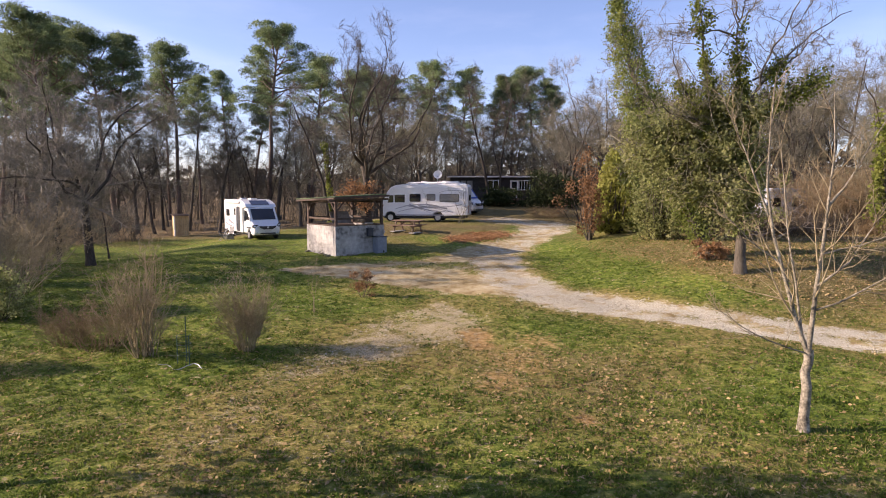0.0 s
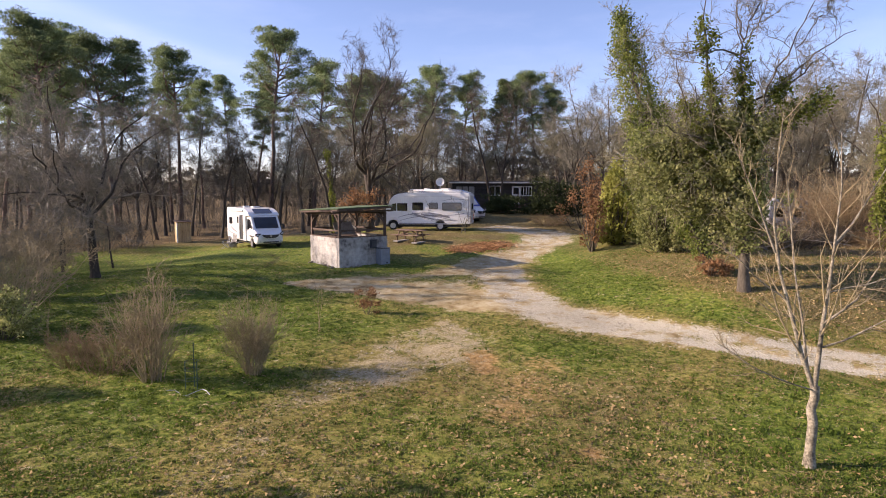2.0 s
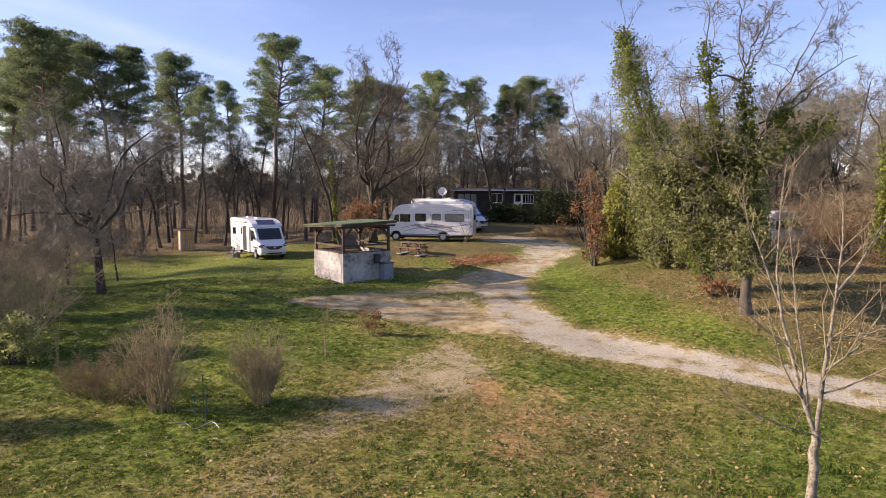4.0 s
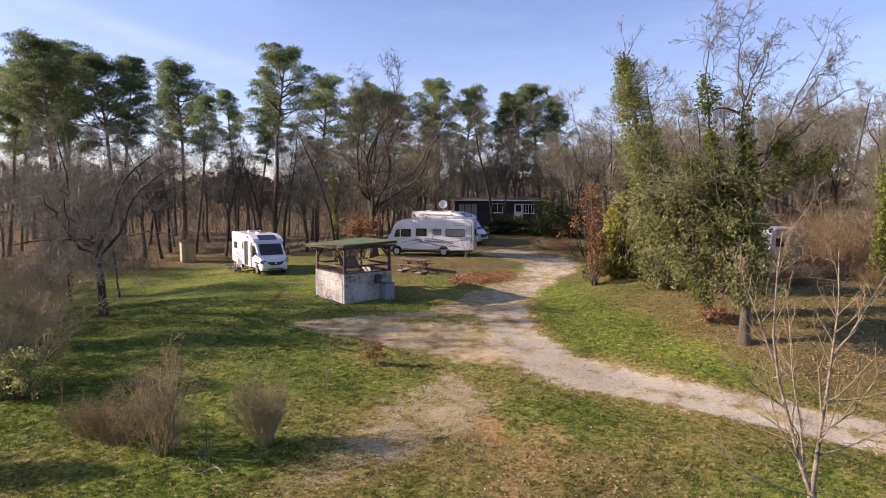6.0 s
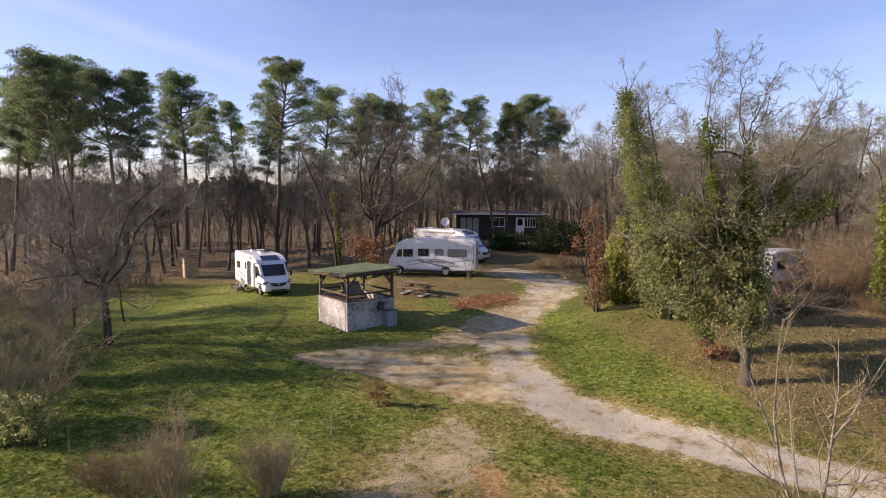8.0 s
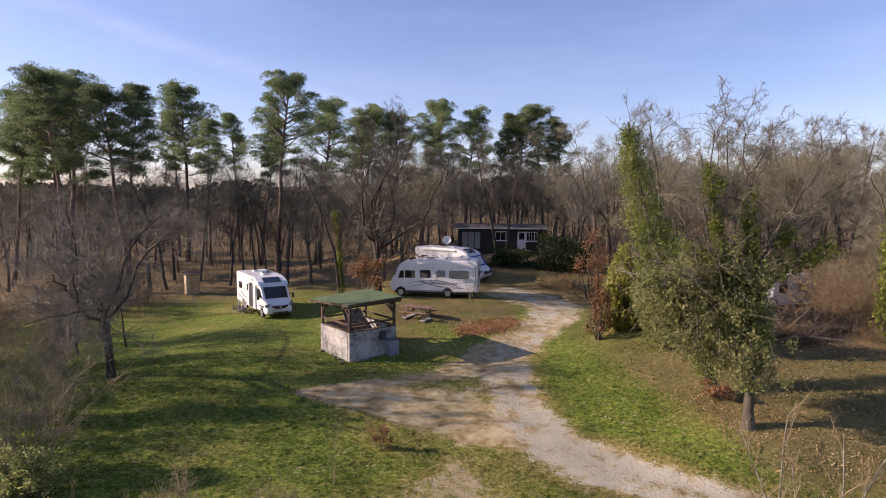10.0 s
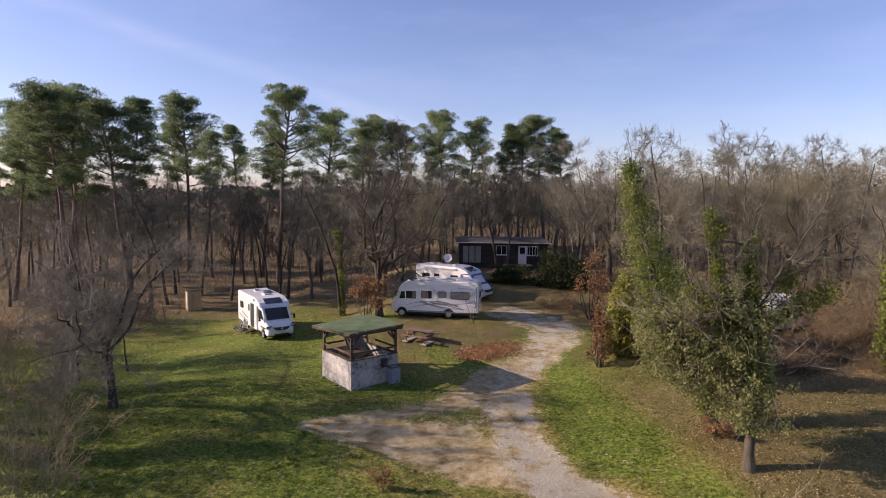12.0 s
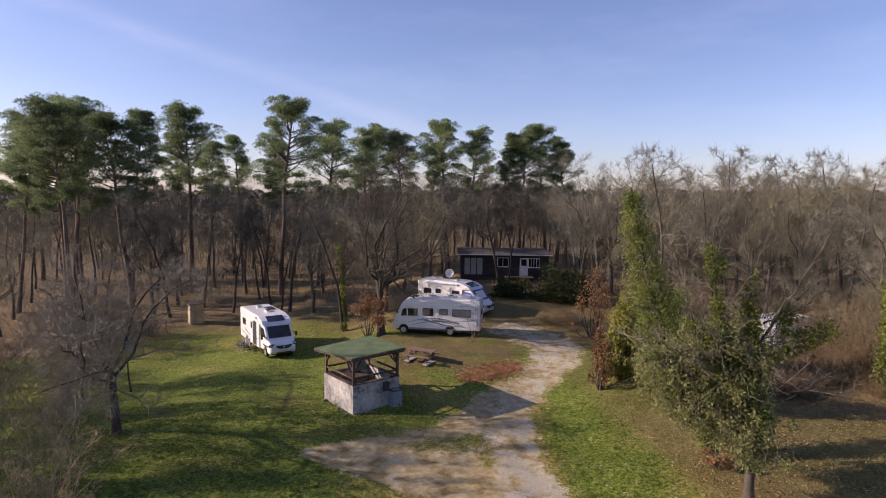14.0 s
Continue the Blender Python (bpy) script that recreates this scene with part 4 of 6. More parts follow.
def coach(name, label, m, half=3.45):
    """A fully integrated motorhome; +x is its front, the origin on the ground."""
    v = thing(name, label, "motorhome", m, "parked motorhomes")
    W = 1.14
    f, r = half, -half
    fw, rw = f - 0.83, r + 2.28
    prof = [(r, 0.5), *arc(rw, 0.42, 0.42), *arc(fw, 0.42, 0.42), (f - 0.28, 0.4), (f - 0.04, 0.52), (f, 0.85), (f - 0.06, 1.2), (f - 0.22, 1.5), (f - 0.62, 2.3), (f - 0.85, 2.58), (f - 1.2, 2.74), (f - 1.8, 2.82), (r + 0.3, 2.84), (r + 0.1, 2.78), (r, 2.62)]
    part("body", prism(prof, -W, W, 0.07), WHITE, v, "white coachwork")
    part("underbody", box((2 * half - 0.5, 1.9, 0.34), (0, 0, 0.42), 0.03), BLACK_TRIM, v)
    for x in (fw, rw):
        for side in (-1, 1):
            wheel(v, x, side * (W - 0.14), side)
    for side in (-1, 1):
        y = side * W
        part("cab_window", prism([(f - 1.08, 1.45), (f - 0.62, 1.42), (f - 0.78, 1.98), (f - 1.08, 2.02)], y - 0.012, y + 0.012, 0.004, 1), GLASS, v, "dark cab side pane")
        part("cab_window", prism([(f - 1.95, 1.45), (f - 1.16, 1.45), (f - 1.16, 2.03), (f - 1.95, 2.04)], y - 0.012, y + 0.012, 0.004, 1), GLASS, v, "dark cab side pane")
        side_window(v, f - 2.75, 1.8, 0.78, 0.52, y, side)
        side_window(v, f - 3.97, 1.84, 0.6, 0.42, y, side, BLIND)
        side_window(v, f - 5.35, 1.8, 1.4, 0.52, y, side, BLIND)
        swoosh(v, [(f - 1.2, 0.95), (f - 3.0, 1.55), (f - 4.6, 1.15)], y, side, 0.03, 0.1, GREY_TRIM)
        swoosh(v, [(f - 1.4, 0.72), (f - 3.2, 1.3), (f - 5.2, 1.0)], y, side, 0.02, 0.13, GREY_TRIM)
        swoosh(v, [(f - 2.3, 1.28), (f - 3.4, 0.95), (f - 4.7, 0.62)], y, side, 0.12, 0.02, GREY_TRIM)
        swoosh(v, [(f - 3.0, 1.2), (f - 4.3, 1.05), (f - 5.6, 0.72)], y, side, 0.1, 0.03, GREY_TRIM)
        for i in range(6):
            swoosh(v, [(f - 2.0 - 0.25 * i, 1.22 - 0.05 * i), (f - 3.1 - 0.3 * i, 1.02 - 0.06 * i), (f - 4.0 - 0.42 * i, 0.66 + 0.02 * i)], y, side, 0.05, 0.012, GREY_TRIM)
        swoosh(v, [(f - 3.8, 1.22), (f - 5.0, 1.02), (f - 6.3, 1.3)], y, side, 0.02, 0.06, GREY_TRIM)
        swoosh(v, [(f - 4.6, 2.2), (f - 5.4, 2.45), (f - 6.3, 2.3)], y, side, 0.02, 0.04, GREY_TRIM)
        # grey strip painted on the flank for the shade of the rear face
        part("corner_strip", box((0.05, 0.012, 1.9), (r + 0.16, y + side * 0.004, 1.6), 0.004), GREY_TRIM, v, "grey strip for the shaded rear face")
        part("gutter", box((2 * half - 2.4, 0.03, 0.04), (-0.5, y + side * 0.008, 2.55), 0.008), WHITE_PLASTIC, v)
        part("sill_trim", box((2 * half - 3.1, 0.02, 0.1), (0.25, y + side * 0.006, 0.5), 0.006), GREY_TRIM, v, "grey sill strip")
        part("locker_door", box((0.8, 0.012, 0.5), (f - 6.2, y + side * 0.004, 0.85), 0.004), WHITE_PLASTIC, v)
        part("roof_rail", beam((f - 2.2, side * 0.95, 2.9), (r + 0.4, side * 0.95, 2.9), 0.04, 0.05), WHITE_PLASTIC, v)
        mirror(v, f - 0.55, y, 1.85, side)
        h = part("headlight", box((0.12, 0.3, 0.18), (f - 0.07, side * 0.82, 0.92), 0.04), LAMP_GLASS, v, "clear headlight")
        part("tail_lamp", box((0.02, 0.12, 0.5), (r - 0.006, side * 0.98, 0.95), 0.006), RED_LAMP, v, "red tail lamp")
    part("awning", box((3.6, 0.14, 0.14), (-0.6, -W - 0.05, 2.66), 0.04), WHITE_PLASTIC, v, "rolled white awning case")
    # windscreen, grille, bumper
    slope = Vector((f - 0.22, 0, 1.5)), Vector((f - 0.62, 0, 2.3))
    d = slope[1] - slope[0]
    ang = math.degrees(math.atan2(d.z, d.x))
    part("windscreen", box((d.length * 0.98, 2.02, 0.02), (0, 0, 0), 0.008), GLASS, v, "large dark windscreen", pose(*((slope[0] + slope[1]) / 2 + Vector((0.012, 0, 0.006))), 0, -ang))
    part("skylight", box((0.5, 0.8, 0.05), (f - 1.55, 0, 2.83), 0.02), PANEL_DARK, v, "dark roof skylight", )
    part("grille", box((0.04, 1.0, 0.16), (f - 0.02, 0, 0.95), 0.015), BLACK_TRIM, v)
    part("bumper_grille", box((0.04, 1.2, 0.12), (f - 0.05, 0, 0.6), 0.015), BLACK_TRIM, v)
    part("plate", box((0.012, 0.5, 0.1), (f - 0.015, 0, 0.74), 0.003), WHITE_PLASTIC, v, "blank number plate")
    part("rear_window", box((0.02, 1.0, 0.45), (r - 0.006, 0, 1.8), 0.008), GLASS, v)
    roof_hatch(v, f - 2.9, 0.1, 2.83, 0.7, 0.5)
    roof_hatch(v, f - 4.3, -0.2, 2.83, 0.45, 0.45)
    part("roof_box", box((1.0, 0.7, 0.2), (r + 1.3, 0.25, 2.93), 0.06), WHITE_PLASTIC, v, "white air conditioning box")
    return v


coach("motorhome", "white integrated motorhome with grey swooshes parked on grass", pose(-1.3, 47.3, on(-1.3, 47.0, 0.03), 0, 0, 171), 3.38)


def low_camper(label, m, parked=False):
    """A low-profile motorhome: van cab in front of a coach body; +x is its front. parked: shut, its panes covered, its dish up."""
    v = thing("camper_van", label, "motorhome", m, "parked motorhomes")
    W, r = 1.13, -3.55
    rw, fw = r + 1.75, 2.35
    prof = [(r, 0.55), (r + 0.02, 0.5), *arc(rw, 0.4, 0.42), (1.2, 0.42), (1.2, 1.5), (1.25, 2.2), (2.05, 2.28), (1.75, 2.52), (1.2, 2.7), (0.6, 2.8), (r + 0.25, 2.82), (r + 0.05, 2.76), (r, 2.6)]
    part("body", prism(prof, -W, W, 0.06), WHITE, v, "white coach body")
    cab = [(1.1, 0.42), *arc(fw, 0.4, 0.42), (3.15, 0.3), (3.36, 0.36), (3.45, 0.5), (3.46, 0.72), (3.4, 0.96), (3.22, 1.12), (2.8, 1.3), (2.02, 2.26), (1.1, 2.26)]
    nose = prism(cab, -1.02, 1.02, 0.09)
    for q in nose.verts:
        if q.co.x > 2.7:
            q.co.x -= 0.22 * (abs(q.co.y) / 1.02) ** 3 * min(1, (q.co.x - 2.7) / 0.5)
            q.co.y *= 1 - 0.1 * min(1, (q.co.x - 2.7) / 0.7)
    part("cab", nose, WHITE, v, "white van cab")
    part("underbody", box((6.4, 1.75, 0.3), (-0.1, 0, 0.42), 0.03), BLACK_TRIM, v)
    for x in (fw, rw):
        for side in (-1, 1):
            wheel(v, x, side * 0.92, side)
    d = Vector((2.02, 0, 2.26)) - Vector((2.78, 0, 1.26))
    ang = math.degrees(math.atan2(d.z, d.x))
    part("windscreen", box((d.length * 0.76, 1.66, 0.02), (0, 0, 0), 0.008), GLASS, v, "dark windscreen", pose(2.42, 0, 1.785, 0, -ang))
    if parked:
        part("windscreen_cover", box((d.length * 0.84, 1.82, 0.02), (0, 0, 0), 0.008), BLUE_CLOTH, v, "blue insulating windscreen cover", pose(2.432, 0, 1.795, 0, -ang))
        part("cover_panel", box((d.length * 0.6, 1.35, 0.02), (0, 0, 0), 0.008), WHITE_PLASTIC, v, "white middle of the windscreen cover", pose(2.447, 0, 1.805, 0, -ang))
    for i, y in enumerate((-0.35, 0.35)) if not parked else ():
        part("wiper", beam((2.69, y, 1.42), (2.5, y + 0.4, 1.68), 0.02, 0.02, 0.003), BLACK_TRIM, v)
    part("skyview", box((0.72, 1.3, 0.03), (0, 0, 0), 0.01), PANEL_DARK, v, "dark panoramic roof window", pose(1.56, 0, 2.605, 0, 24))
    for side in (-1, 1):
        y = side * 1.02
        part("cab_window", prism([(1.3, 1.42), (2.5, 1.36), (2.05, 2.0), (1.3, 2.06)], y - 0.014, y + 0.014, 0.004, 1), BLUE_CLOTH if parked else GLASS, v, "blue cloth over the cab pane" if parked else "dark cab door pane")
        part("door_handle", box((0.16, 0.03, 0.04), (1.45, y + side * 0.012, 1.2), 0.01), BLACK_TRIM, v)
        lamp = part("headlight", prism([(-0.24, 0.0), (0.1, -0.08), (0.26, 0.02), (0.26, 0.2), (0.1, 0.16)], -0.05, 0.05, 0.015, 1), BLACK_TRIM, v, "dark swept headlight", pose(3.2, side * 0.8, 0.95, 0, -24, 90 - side * 22) @ Matrix.Diagonal((side, 1, 1, 1)))
        part("lens", box((0.2, 0.03, 0.08), (0.12, -0.05, 0.05), 0.02), LAMP_GLASS, lamp, "clear lens")
        part("wing_trim", prism(rounded(1.0, 0.1, 0.04), -0.012, 0.012, 0.003, 1), BLACK_TRIM, v, "", pose(fw, y + side * 0.002, 0.84))
        mirror(v, 2.3, y, 1.5, side)
        side_window(v, r + 1.1, 1.8, 0.75, 0.45, side * W, side)
        side_window(v, r + 3.4, 1.8, 0.6, 0.42, side * W, side) if side > 0 else None
        swoosh(v, [(1.1, 1.1), (-0.6, 0.75), (-2.4, 1.3)], side * W, side, 0.05, 0.16, GREY_TRIM)
        swoosh(v, [(1.1, 0.9), (-0.8, 0.6), (-3.2, 1.0)], side * W, side, 0.03, 0.1, GREY_TRIM)
        part("fog_lamp", cyl(0.06, 0.03, (3.33, side * 0.72, 0.5), pose(0, 0, 0, 0, 90), sides=16), LAMP_GLASS, v)
        part("tail_lamp", box((0.02, 0.14, 0.6), (r - 0.006, side * 0.95, 0.9), 0.006), RED_LAMP, v, "red tail lamp")
    # the grille and bumper
    part("grille", prism([(-0.62, 0.13), (-0.52, -0.02), (-0.3, -0.12), (0.3, -0.12), (0.52, -0.02), (0.62, 0.13), (0.3, 0.1), (-0.3, 0.1)], -0.06, 0.05, 0.012, 1), BLACK_TRIM, v, "black radiator grille", pose(3.4, 0, 0.86, 0, 0, 90))
    part("badge_disc", cyl(0.07, 0.03, (3.465, 0, 0.88), pose(0, 0, 0, 0, 90), sides=18), ALLOY, v)
    part("lower_grille", box((0.05, 1.1, 0.09), (3.445, 0, 0.46), 0.02), BLACK_TRIM, v)
    part("plate", box((0.014, 0.5, 0.1), (3.472, 0, 0.63), 0.003), WHITE_PLASTIC, v, "blank number plate")
    # the open door in the coach's right-hand flank, a black sheet for the doorway's shade, and the step
    if not parked:
        dx = 0.35
        part("doorway", box((0.58, 0.03, 1.8), (dx, -W - 0.002, 1.4), 0.01), BLACK_TRIM, v, "black sheet for the shade inside the open doorway")
        dr = part("door", box((0.62, 0.05, 1.78), (dx - 0.68, -W - 0.06, 1.4), 0.02), WHITE, v, "white door folded back")
        part("door_pane", box((0.34, 0.06, 0.5), (dx - 0.68, -W - 0.06, 1.9), 0.01), GLASS, dr)
        part("doorstep", box((0.6, 0.35, 0.05), (dx, -W - 0.16, 0.28), 0.01), BLACK_TRIM, v)
    else:
        part("door", box((0.62, 0.02, 1.8), (-0.3, -W - 0.006, 1.4), 0.006), WHITE_PLASTIC, v, "white entrance door")
        side_window(v, 0.55, 1.85, 0.7, 0.4, -W, -1)
        side_window(v, -1.3, 1.85, 0.5, 0.4, -W, -1)
    if parked:
        mast = part("dish_mast", cyl(0.04, 0.5, (r + 2.9, -0.3, 3.08), sides=12), STEEL, v)
        bm = bmesh.new()
        bmesh.ops.create_uvsphere(bm, u_segments=28, v_segments=20, radius=0.54)
        bmesh.ops.delete(bm, geom=[q for q in bm.verts if q.co.z > -0.38], context="VERTS")
        bmesh.ops.solidify(bm, geom=bm.faces[:], thickness=0.02)
        part("dish", bm, WHITE_PLASTIC, mast, "pale satellite dish", Matrix.Translation((r + 2.9, -0.3, 3.45)) @ m.to_3x3().to_4x4().inverted() @ Vector((-0.1, -1, 0.3)).to_track_quat("Z", "Y").to_matrix().to_4x4() @ Matrix.Translation((0, 0, 0.45)))
    roof_hatch(v, -0.3, 0.1, 2.81, 0.7, 0.5)
    roof_hatch(v, -2.3, 0.0, 2.81, 0.4, 0.4)
    part("solar_panel", box((1.1, 0.6, 0.04), (-1.3, 0.55, 2.86), 0.008), PANEL_DARK, v, "dark solar panel")
    part("awning", box((3.4, 0.14, 0.14), (-0.9, -W - 0.05, 2.62), 0.04), WHITE_PLASTIC, v, "rolled white awning case")


low_camper("white low-profile camper with open side door on grass", pose(-14.3, 46.0, on(-14.2, 45.6, 0.05), 0, 0, -55.5))
low_camper("white camper with satellite dish and blue windscreen cover on gravel", pose(0.25, 54.3, on(1.0, 53.8, 0.03), 0, 0, -33), True)


def camp_chair(x, y, turn):
    """A folding chair: crossed tube legs, seat and sloping back of dark cloth."""
    c = thing("folding_chair", "dark cloth folding camp chair beside the open camper", "chair", pose(x, y, on(x, y, 0.05), 0, 0, turn), "camp chairs beside the camper")
    for q in (-0.26, 0.26):
        part("leg", beam((-0.26, q, 0.0), (0.24, q, 0.42), 0.025, 0.025, 0.004), STEEL, c)
        part("leg", beam((0.26, q, 0.0), (-0.22, q, 0.42), 0.025, 0.025, 0.004), STEEL, c)
        part("back_post", beam((-0.2, q, 0.4), (-0.36, q, 0.95), 0.025, 0.025, 0.004), STEEL, c)
        part("armrest", box((0.46, 0.05, 0.03), (-0.02, q, 0.62), 0.01), BLACK_TRIM, c)
        part("arm_post", beam((0.18, q, 0.42), (0.18, q, 0.61), 0.02, 0.02, 0.003), STEEL, c)
    part("seat", box((0.46, 0.5, 0.03), (0, 0, 0.42), 0.01), BLACK_TRIM, c, "dark cloth seat")
    part("backrest", box((0.03, 0.5, 0.52), (-0.29, 0, 0.7), 0.01, pose(0, 0, 0, 0, -16)), BLACK_TRIM, c, "dark cloth back")


camp_chair(-16.75, 46.4, -150)
camp_chair(-16.05, 45.75, -120)
crate = thing("storage_crate", "grey plastic crate on the grass beside the camper", "crate", pose(-16.5, 47.3, on(-16.5, 47.3, 0.05), 0, 0, 20))
part("tub", box((0.55, 0.4, 0.32), (0, 0, 0.16), 0.03), GREY_TRIM, crate)
part("lid", box((0.6, 0.44, 0.05), (0, 0, 0.335), 0.02), BLACK_TRIM, crate)


def caravan():
    x, y = 23.5, 43.5
    v = thing("caravan", "white touring caravan half hidden behind ivy and brush", "caravan", pose(x, y, on(x, y), 0, 0, 25))
    prof = [(-2.0, 0.5), (1.9, 0.5), (2.2, 0.9), (2.15, 1.6), (1.8, 2.45), (1.4, 2.6), (-1.6, 2.6), (-2.05, 2.4), (-2.2, 1.2)]
    part("body", prism(prof, -1.05, 1.05, 0.08), WHITE, v)
    for x_, w in ((-1.2, 0.8), (0.9, 1.0)):
        side_window(v, x_, 1.65, w, 0.55, -1.05, -1)
    part("door", box((0.62, 0.02, 1.75), (-0.2, -1.056, 1.45), 0.006), WHITE_PLASTIC, v)
    for side in (-1, 1):
        wheel(v, 0.0, side * 0.9, side)
    part("front_window", box((0.02, 1.3, 0.5), (2.0, 0, 1.9), 0.008), GLASS, v, "", pose(0.03, 0, 0.0))
    part("drawbar", beam((2.1, 0, 0.45), (3.2, 0, 0.45), 0.1, 0.1), STEEL, v)
    part("jockey_wheel", cyl(0.1, 0.06, (3.0, 0, 0.1), pose(0, 0, 0, 90), sides=16), TYRE, v)
    part("jockey_post", cyl(0.03, 0.5, (3.0, 0, 0.33), sides=10), STEEL, v)


caravan()


# ---- the cabin ----
def cabin():
    x0, y0 = 5.9, 70.0
    L, D, H = 10.1, 5.0, 2.45
    base = on(x0, y0) + 0.1
    c = thing("cabin", "dark weatherboarded cabin with white windows and flat roof", "cabin", pose(x0, y0, base, 0, 0, 0))
    part("wall", box((L, 0.2, H), (0, 0.1, 0.45 + H / 2)), BLACK_BOARD, c, "dark weatherboard front wall")
    part("wall", box((L, 0.2, H), (0, D - 0.1, 0.45 + H / 2)), BLACK_BOARD, c)
    for s in (-1, 1):
        part("wall", box((0.2, D - 0.4, H), (s * (L / 2 - 0.1), D / 2, 0.45 + H / 2)), BLACK_BOARD, c)
    for i in range(14):
        part("board", box((L + 0.02, 0.03, 0.16), (0, -0.012, 0.56 + i * 0.172), 0, pose(0, 0, 0, 4)), BLACK_BOARD, c)
    part("plinth", box((L - 0.1, D - 0.2, 0.9), (0, D / 2, 0.0)), BLACK_BOARD, c)
    part("roof", box((L + 0.8, D + 1.0, 0.1), (0, D / 2, 0.45 + H + 0.09), 0.02, pose(0, 0, 0, 2.5)), FELT, c, "brown-grey felt roof strewn with leaves")
    part("fascia", box((L + 0.84, 0.05, 0.1), (0, -0.53, 0.45 + H - 0.03), 0.006), WHITE_PLASTIC, c, "pale eaves board")
    def window_at(x, w, h, z, leaves_):
        f = part("window", box((w + 0.14, 0.06, h + 0.14), (x, -0.06, z), 0.01), WHITE_PAINT, c, "white framed window")
        pw = (w - 0.06 * (leaves_ - 1)) / leaves_
        for i in range(leaves_):
            part("pane", box((pw, 0.02, h), (x - w / 2 + pw / 2 + i * (pw + 0.06), -0.088, z), 0.003), GLASS, f)
        part("sill", box((w + 0.2, 0.12, 0.04), (x, -0.1, z - h / 2 - 0.09), 0.006), WHITE_PAINT, f)
    window_at(-0.2, 1.15, 0.95, 2.0, 2)
    window_at(3.35, 1.15, 0.95, 1.95, 4)
    for i in range(3):
        part("porch_panel", box((0.62, 0.06, 1.9), (-4.3 + i * 0.72, -0.07, 1.5), 0.01), CONCRETE, c, "grey porch panel")
    d = part("door", box((0.95, 0.07, 2.05), (2.2, -0.06, 1.48), 0.01), WHITE_PAINT, c, "white panelled door")
    part("door_pane", box((0.6, 0.02, 0.75), (2.2, -0.1, 1.98), 0.004), GLASS, d)
    part("door_panel", box((0.6, 0.02, 0.6), (2.2, -0.1, 1.0), 0.01), WHITE_PAINT, d)
    part("door_handle", box((0.04, 0.06, 0.12), (1.84, -0.12, 1.45), 0.01), STEEL, d)
    part("deck", box((3.2, 1.4, 0.1), (1.6, -0.72, 0.38), 0.01), TABLE_WOOD, c, "weathered timber deck")
    for x in (0.1, 3.1):
        for y in (-0.2, -1.35):
            part("deck_post", box((0.1, 0.1, 0.9), (x, y, -0.1)), OLD_WOOD, c)
    for i in range(3):
        part("stair", box((1.1, 0.3, 0.06), (2.2, -1.55 - i * 0.28, 0.28 - i * 0.17), 0.008), TABLE_WOOD, c)
    for x in (0.1, 1.5):
        part("rail_post", box((0.08, 0.08, 0.9), (x, -1.38, 0.88), 0.006), OLD_WOOD, c)
    part("rail", box((1.5, 0.06, 0.08), (0.8, -1.38, 1.35), 0.006), OLD_WOOD, c)


cabin()


def privy():
    x, y = -25.0, 58.2
    p = thing("garden_hut", "small upright hut of yellow boards with flat dark lid", "hut", pose(x, y, on(x, y), 0, 0, 35))
    W, H = 1.25, 1.95
    part("frame", box((W - 0.06, W - 0.06, H - 0.02), (0, 0, H / 2)), OLD_WOOD, p)
    me = {}
    n = 8
    for side in range(4):
        for i in range(n):
            u = -W / 2 + (i + 0.5) * W / n
            if 0 not in me:
                bm = box((W / n - 0.012, 0.025, H), (0, 0, H / 2), 0.004)
                me[0] = bpy.data.meshes.new("board")
                bm.to_mesh(me[0])
                bm.free()
            put("board", me[0], FRESH_WOOD, p, "", pose(0, 0, 0, 0, 0, 90 * side) @ pose(u, -W / 2 + 0.02, 0))
    part("roof", box((W + 0.3, W + 0.35, 0.06), (0, 0, H + 0.06), 0.01, pose(0, 0, 0, 4)), OLD_WOOD, p, "flat dark lid")
    part("corner_post", box((0.1, 0.1, H), (-W / 2, -W / 2, H / 2), 0.01), WHITE_PLASTIC, p, "pale corner post")


privy()


def picnic_table(x, y, turn):
    t = thing("picnic_table", "weathered brown timber picnic table with attached benches", "table", pose(x, y, on(x, y, 0.02), 0, 0, turn))
    for i in range(5):
        part("table_board", box((2.1, 0.135, 0.045), (0, (i - 2) * 0.15, 0.75), 0.006), TABLE_WOOD, t)
    for s in (-1, 1):
        for j in range(2):
            part("bench_board", box((2.1, 0.13, 0.045), (0, s * (0.62 + j * 0.145), 0.45), 0.006), TABLE_WOOD, t)
        part("cross_bar", box((0.05, 1.6, 0.1), (s * 0.65, 0, 0.39), 0.006), TABLE_WOOD, t)
        part("top_bar", box((0.05, 0.74, 0.09), (s * 0.65, 0, 0.685), 0.006), TABLE_WOOD, t)
        for q in (-1, 1):
            part("leg", beam((s * 0.70, q * 0.62, 0.0), (s * 0.70, q * 0.25, 0.72), 0.05, 0.1), TABLE_WOOD, t)
        part("brace", beam((s * 0.62, 0, 0.4), (s * 0.1, 0, 0.72), 0.04, 0.08), TABLE_WOOD, t)


picnic_table(-2.35, 40.5, -27)

for x, y in ((-2.98, 40.82), (-1.72, 40.18)):
    s = thing("paving_slab", "pale paving slab under the picnic table's feet", "slab", pose(x, y, on(x, y, 0.0), 0, 0, -27))
    part("slab", box((0.4, 1.5, 0.07), (0, 0, 0.02), 0.012), CONCRETE, s)


